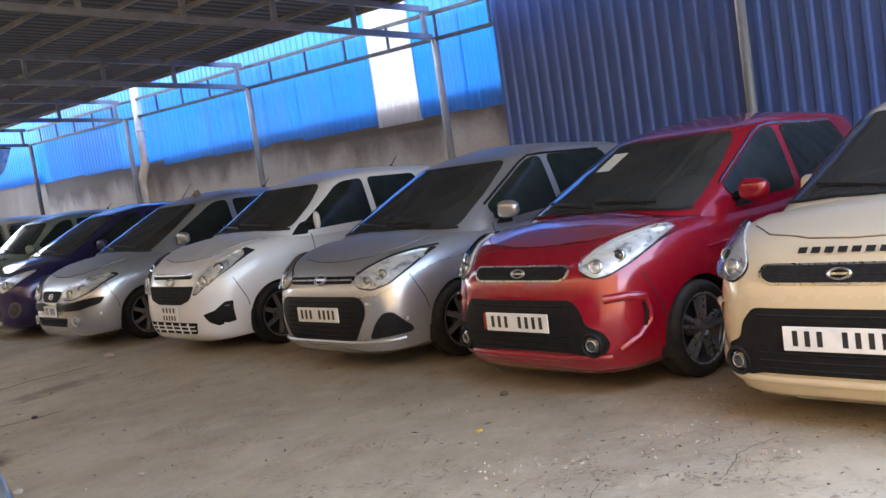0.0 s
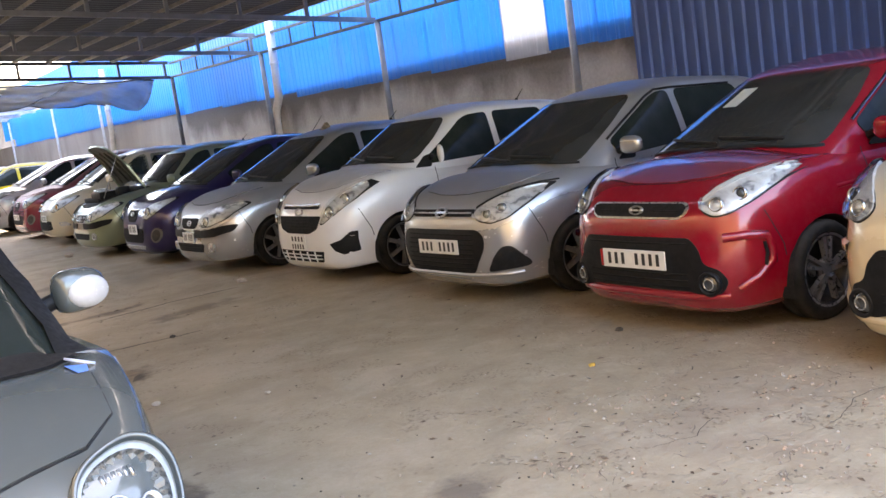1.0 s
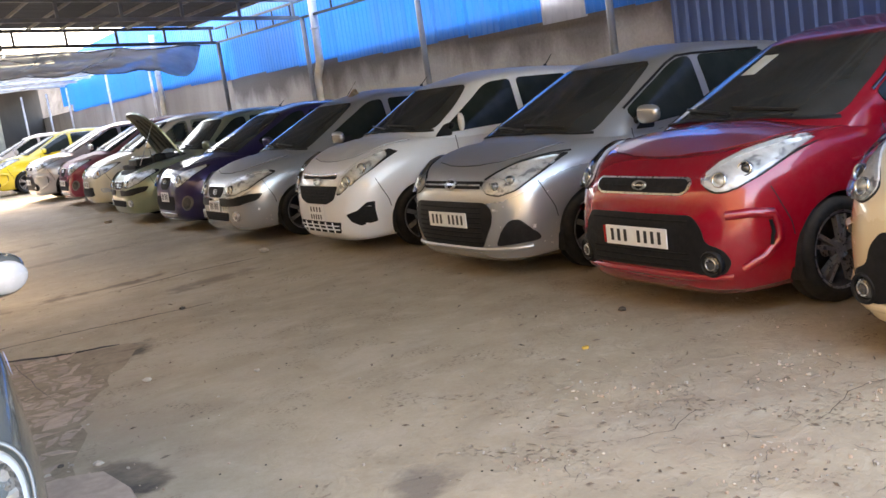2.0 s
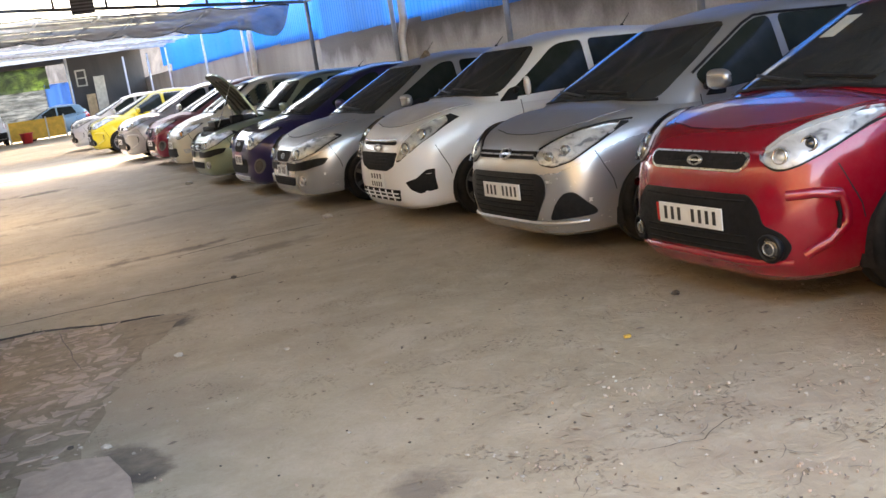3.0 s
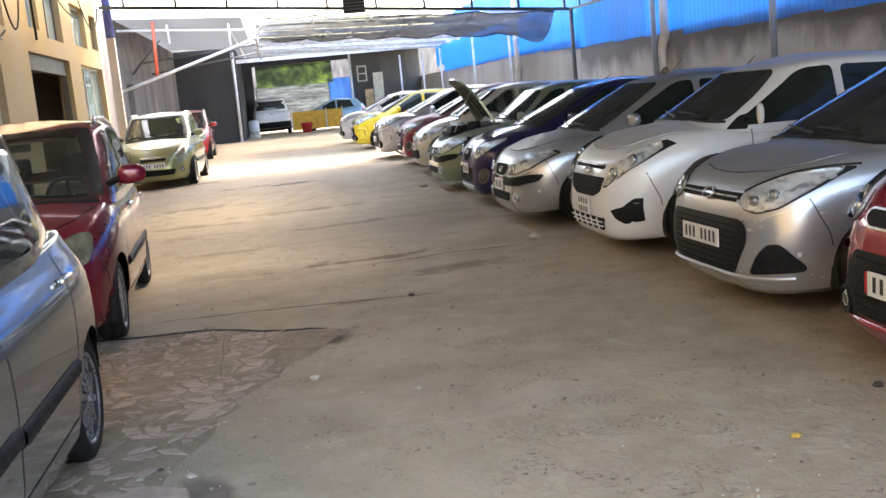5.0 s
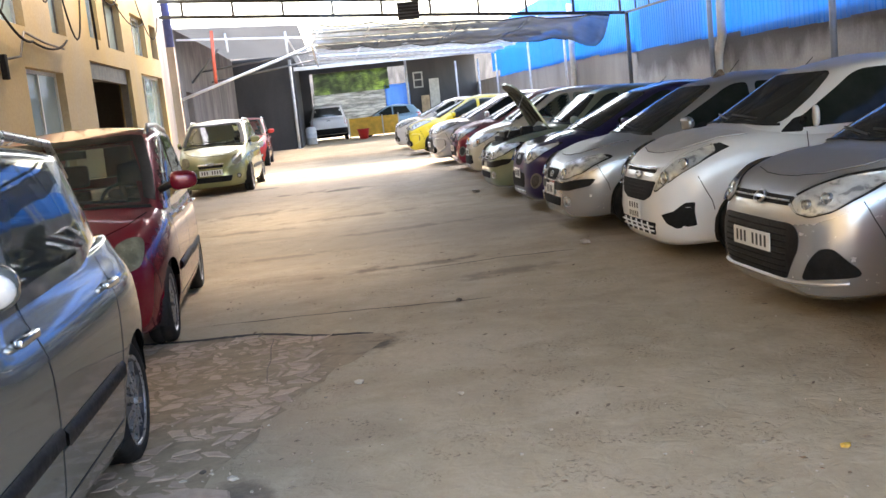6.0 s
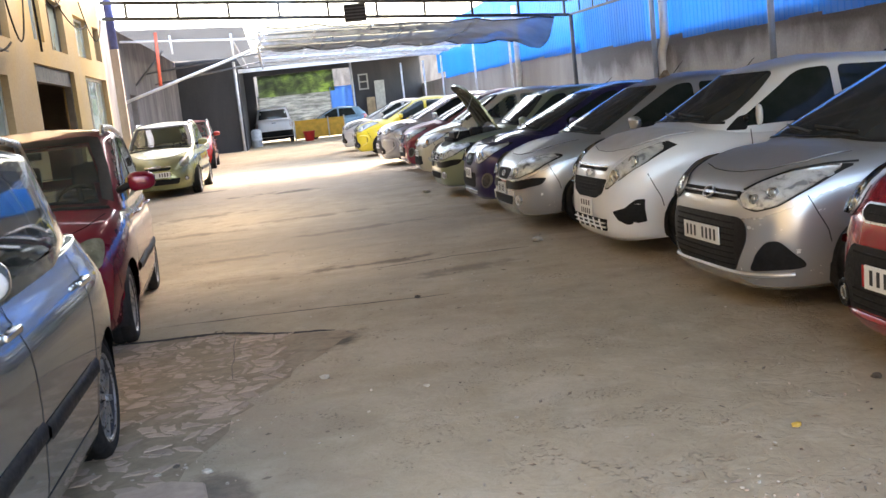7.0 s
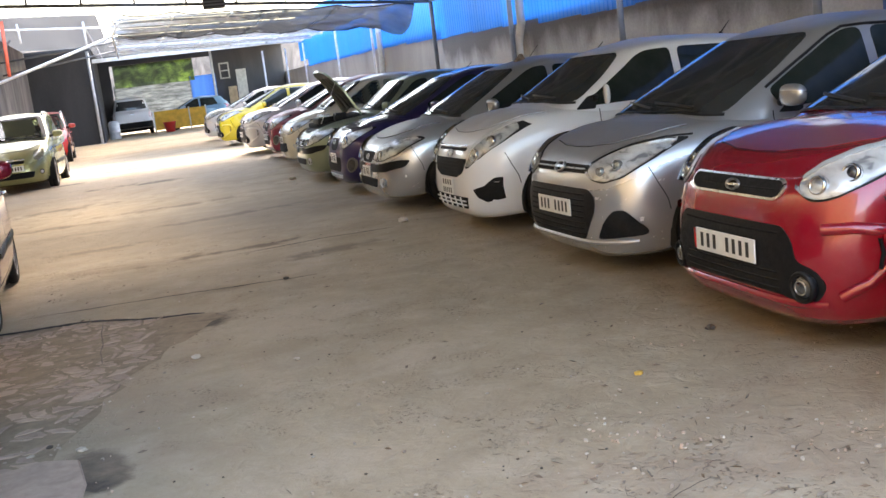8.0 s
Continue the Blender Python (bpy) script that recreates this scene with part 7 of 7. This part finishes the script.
def hatch_green():
    c = hatch_silver()
    c.update(paint=P_GREEN, L=3.7, cowl=1.05, hoodf=0.14, rr=3.3, btail=3.6, xa2=-3.1, open=67, moulding=None, extra=None, aerial=(2.9, 0.0, 0.1, 0.9), plates=[],
             top=[(0.0, 0.74), (0.22, 0.79), (0.5, 0.86), (0.98, 0.94), (1.6, 0.95), (2.6, 0.985), (3.4, 1.0), (3.7, 0.96)], hood_paint=P_GREEN)
    c["bars"] = mesh_bars(-0.25, 0.25, 0.55, 0.67, 3, CHROME, "chrome_slat", 0.012) + mesh_bars(-0.37, 0.37, 0.29, 0.37, 3)
    return c


def hatch_round(mat, **kw):
    """Small five-door with large round lamps."""
    c = base(
        paint=mat, L=3.5, W=1.5, H=1.53, rise=0.08, cowl=0.72, wina=0.5, rf=1.46, rr=3.15, btail=3.42, xa1=-0.66, xa2=-3.0, bw=0.715, roofw=0.61, xB=1.86, xC=2.72, door0=1.02, rw=0.275, arch=0.32,
        nf=3.8,
        top=[(0.0, 0.74), (0.2, 0.80), (0.5, 0.885), (0.85, 0.955), (1.6, 0.95), (2.6, 0.985), (3.3, 1.02), (3.5, 0.98)],
        hoodw=(0.36, 0.50, 0.60), hoodsweep=0.07,
        front=[
            ("headlight", [(0.42, 0.70), (0.43, 0.61), (0.50, 0.585), (0.58, 0.61), (0.605, 0.70), (0.60, 0.785), (0.52, 0.795), (0.44, 0.765)], LAMPWARM, 0.010, True, 0.035),
            ("grille", [(-0.26, 0.61), (0.26, 0.61), (0.24, 0.555), (-0.24, 0.555)], MESH, 0.004, False, 0.02),
            ("lower_intake", [(-0.42, 0.385), (0.42, 0.385), (0.38, 0.27), (-0.38, 0.27)], MESH, 0.003, False, 0.03),
        ],
        bars=mesh_bars(-0.36, 0.36, 0.28, 0.37, 3) + [("chrome_bar", [(-0.26, 0.63), (0.26, 0.63)], 0.022, 0.012, CHROME, False)],
        rounds=[("fog_lamp", 0.53, 0.36, 0.045, PLASTIC, LAMP, True)],
        badges=[(0, 0.63, 0.07, 0.03)], wheel="ten", plates=[(0, 0.465, 0.47, 0.11, 1)], rails=True, moulding=0.50,
        mirror=(-1.05, 1.02, 0.20, 0.135), mirror_y=0.70, handle_mat=CHROME, post=0.972, wsw=(0.615, 0.50), glass=DIMGLASS, sideglass=DIMGLASS, clear=True)
    c.update(kw)
    return c


def hatch_ivory():
    c = hatch_round(P_IVORY, W=1.58, L=3.55, rails=None, moulding=None, plates=[(0.1, 0.5, 0.34, 0.12, 1)], wheel="seven", handle_mat=P_IVORY, H=1.49, bw=0.72)
    c["front"] = [
        ("headlight", [(0.36, 0.70), (0.40, 0.60), (0.50, 0.60), (0.62, 0.70), (0.68, 0.83), (0.56, 0.80)], LAMP, 0.006, True, 0.05),
        ("lower_intake", [(-0.40, 0.45), (0.40, 0.45), (0.42, 0.30), (-0.42, 0.30)], MESH, 0.003, False, 0.03),
        ("fog_recess", [(0.54, 0.42), (0.62, 0.42), (0.66, 0.34), (0.56, 0.34)], LAMP, 0.003, True, 0.02)]
    c["rounds"] = [("projector", 0.50, 0.68, 0.055, CHROME, AMBER, True)]
    return c


def hatch_maroon():
    c = hatch_violet()
    c.update(paint=P_MAROON, plates=[(0, 0.46, 0.47, 0.11, 1)], aerial=None)
    return c


def pickup():
    """Tall white estate seen from behind."""
    return base(
        paint=P_WHITE, L=4.5, W=1.84, H=1.8, rw=0.36, arch=0.42, xa1=-0.9, xa2=-3.6, sill=0.32, cowl=1.2, btail=4.45, bw=0.86, rf=1.9, rr=4.3, roofw=0.70, xB=2.5, xC=3.6, door0=1.5, drop=0.02,
        top=[(0.0, 0.98), (0.5, 1.06), (1.2, 1.12), (3.0, 1.14), (4.5, 1.14)], hoodw=(0.5, 0.66, 0.74), mirror=(-1.6, 1.2, 0.2, 0.2), plates=[], wheel="seven",
        nr=9.0,
        back=[("rear_window", [(-0.70, 1.2), (0.70, 1.2), (0.60, 1.62), (-0.60, 1.62)], GLASS, 0.006, False),
              ("tail_lamp", [(0.76, 0.80), (0.87, 0.80), (0.87, 1.12), (0.78, 1.12)], REDLENS, 0.008, True),
              ("rear_bumper", [(-0.86, 0.36), (0.86, 0.36), (0.86, 0.62), (-0.86, 0.62)], PLASTIC, 0.03, False),
              ("tailgate_badge", [(-0.1, 0.98), (0.1, 0.98), (0.1, 1.02), (-0.1, 1.02)], CHROME, 0.008, False)])

# ---- the parked cars ----

ROW = "cars in the nose-out row"
LEFT = "cars along the building"


def parked(spec, x, y, heading, label, group=ROW, name="car"):
    return build_car(spec, pose(x, y, floor_z(y), 0, 0, heading), label, name, "car", group)


def sticker(car, skin, c):
    part("paper_sticker", skin.patch("front", [(-0.375, 1.215), (-0.25, 1.215), (-0.25, 1.315), (-0.375, 1.315)], 0.007, 0.05, 0.002), PAPER, car, "pale paper notice inside the windscreen")


def plate_mark(car, skin, c):
    sticker(car, skin, c)
    p, n = skin.hit("front", -0.27, 0.455)
    bm = bmesh.new()
    box(bm, p.x + 0.006, -0.285, 0.405, p.x + 0.018, -0.262, 0.505)
    part("plate_tab", bm, REDLENS, car, "small red tab at the end of the plate", smooth=False)


def hood_letters(car, skin, c):
    for k in range(9):
        y = -0.30 + 0.062 * k
        p = skin.patch("front", [(-y - 0.02, 0.812), (-y + 0.02, 0.812), (-y + 0.02, 0.832), (-y - 0.02, 0.832)], 0.011, 0.05, 0.003)
        part("letter_bar", p, PLASTIC, car)


def wing_tape(car, skin, c):
    part("clear_tape", skin.strip("left", [(-0.80, 0.90), (-0.72, 0.955), (-0.66, 0.92)], 0.02, 0.004, 0.002), TAPE, car, "strip of pale blue tape")
    cx = -c["cowl"]
    part("wiper_cowl", skin.patch("top", [(cx + 0.05, 0.0), (cx + 0.035, 0.35), (cx - 0.01, 0.62), (cx - 0.07, 0.70), (cx - 0.11, 0.62), (cx - 0.07, 0.35), (cx - 0.05, 0.0), (cx - 0.07, -0.35), (cx - 0.11, -0.62), (cx - 0.07, -0.70), (cx - 0.01, -0.62), (cx + 0.035, -0.35)], 0.012, 0.05, 0.008, 0.03), PLASTIC, car, "black plastic panel at the foot of the windscreen")
    p, n = skin.hit("top", cx - 0.03, 0.66)
    q, n2 = skin.hit("top", cx + 0.0, 0.725)
    bm = bmesh.new()
    tube(bm, [p + n * 0.016, p.lerp(q, 0.5) + Vector((0.015, 0.0, 0.012)), q + n2 * 0.006], 0.0035, 6)
    part("twine", bm, TAPE, car, "pale twine tied round the pillar's foot")
    part("ribbon", skin.patch("top", [(cx - 0.01, 0.655), (cx + 0.0, 0.705), (cx + 0.09, 0.69)], 0.006, 0.04, 0.002), RIBBON, car, "scrap of blue ribbon under the twine")


RIBBON = simple("blue_ribbon", (0.12, 0.26, 0.72), 0.4, 0, 0.2, 30)
TAPE = simple("pale_tape", (0.55, 0.62, 0.78), 0.3, 0, 0.1, 20)
parked(morning(P_CREAM, wheel="five", extra=hood_letters), 4.225, 2.36, 180, "cream hatchback with black lower bumper and blank white plate")
parked(morning(P_RED, P_REDHOOD, extra=plate_mark), 4.36, 4.40, 177.5, "dusty red hatchback with black bumper intake and alloy wheels")
parked(hatch_grey(), 4.40, 6.50, 180, "dusty silver-grey hatchback with large black lower grille")
parked(hatch_white(), 4.41, 8.92, 180, "white hatchback with tall swept headlights and black fog recesses")
parked(hatch_silver(), 4.21, 11.35, 180, "dusty silver hatchback with black bumper strip")
parked(hatch_violet(), 4.27, 13.65, 180, "violet-blue hatchback with silver bumper lip")
parked(hatch_green(), 4.2, 16.0, 180, "pale green hatchback with its bonnet raised")
parked(hatch_ivory(), 4.3, 18.8, 180, "ivory hatchback with amber-tinted headlights")
parked(hatch_maroon(), 4.3, 20.9, 180, "maroon hatchback with a dusty pale bonnet")
parked(morning(P_PALE), 4.1, 23.7, 180, "pale silver hatchback with black bumper inserts")
parked(morning(P_YELLOW), 3.95, 28.6, 180, "bright yellow hatchback with black bumper inserts")
parked(morning(P_WHITE), 3.9, 33.0, 180, "white hatchback at the far end of the row")

slate = hatch_round(P_SLATE, mirror=(-1.30, 1.055, 0.172, 0.135), mirror_cap=WHITETRIM, extra=wing_tape, nf=6.4, cowl=0.62, nc=12, glass=SCREEN, wsw=(0.70, 0.57), door0=0.98, W=1.66, bw=0.752, roofw=0.66, mirror_y=0.735, nr=8.0, tuck=0.138, L=3.62, rr=3.27, btail=3.54, xC=2.84, xa2=-3.09, prof=BOXY, waist=0.075, hoodw=(0.60, 0.685, 0.70), hoodsweep=0.1, lamp=((-0.185, 0.642, 0.765), (0.80, 0.20, 0.55), 0.113),
                   top=[(0.0, 0.64), (0.12, 0.74), (0.28, 0.85), (0.45, 0.93), (0.7, 0.985), (1.6, 0.96), (2.6, 0.985), (3.3, 1.02), (3.5, 0.98)])
slate["front"] = [it for it in slate["front"] if it[0] != "headlight"]
parked(slate, 0.095, 2.12, -90.8, "slate grey hatchback with round headlights and tape on the wing", LEFT)
parked(hatch_round(P_DEEPRED, mirror=(-0.98, 1.08, 0.20, 0.14), H=1.56, rounds=[], nf=4.6, tuck=0.135), 0.02, 7.1, -87.0, "deep red hatchback with roof rails and a clear windscreen", LEFT)
parked(hatch_round(P_LIME, W=1.54, bw=0.73), -0.60, 21.2, -91.5, "lime-yellow hatchback with roof rails and wide headlights", LEFT)
parked(hatch_round(P_TOMATO), -0.8, 31.0, -89, "bright red hatchback parked by the dark fence", LEFT)

far_blue = hatch_violet()
far_blue.update(paint=P_PALEBLUE, W=1.5, aerial=None)
parked(far_blue, 2.95, 50.95, 180, "pale blue hatchback behind the low barrier", "cars at the far bay")
build_car(pickup(), pose(1.75, 54.0, floor_z(50), 0, 0, 90), "white tall estate car with its tail to the yard", "car", "car")
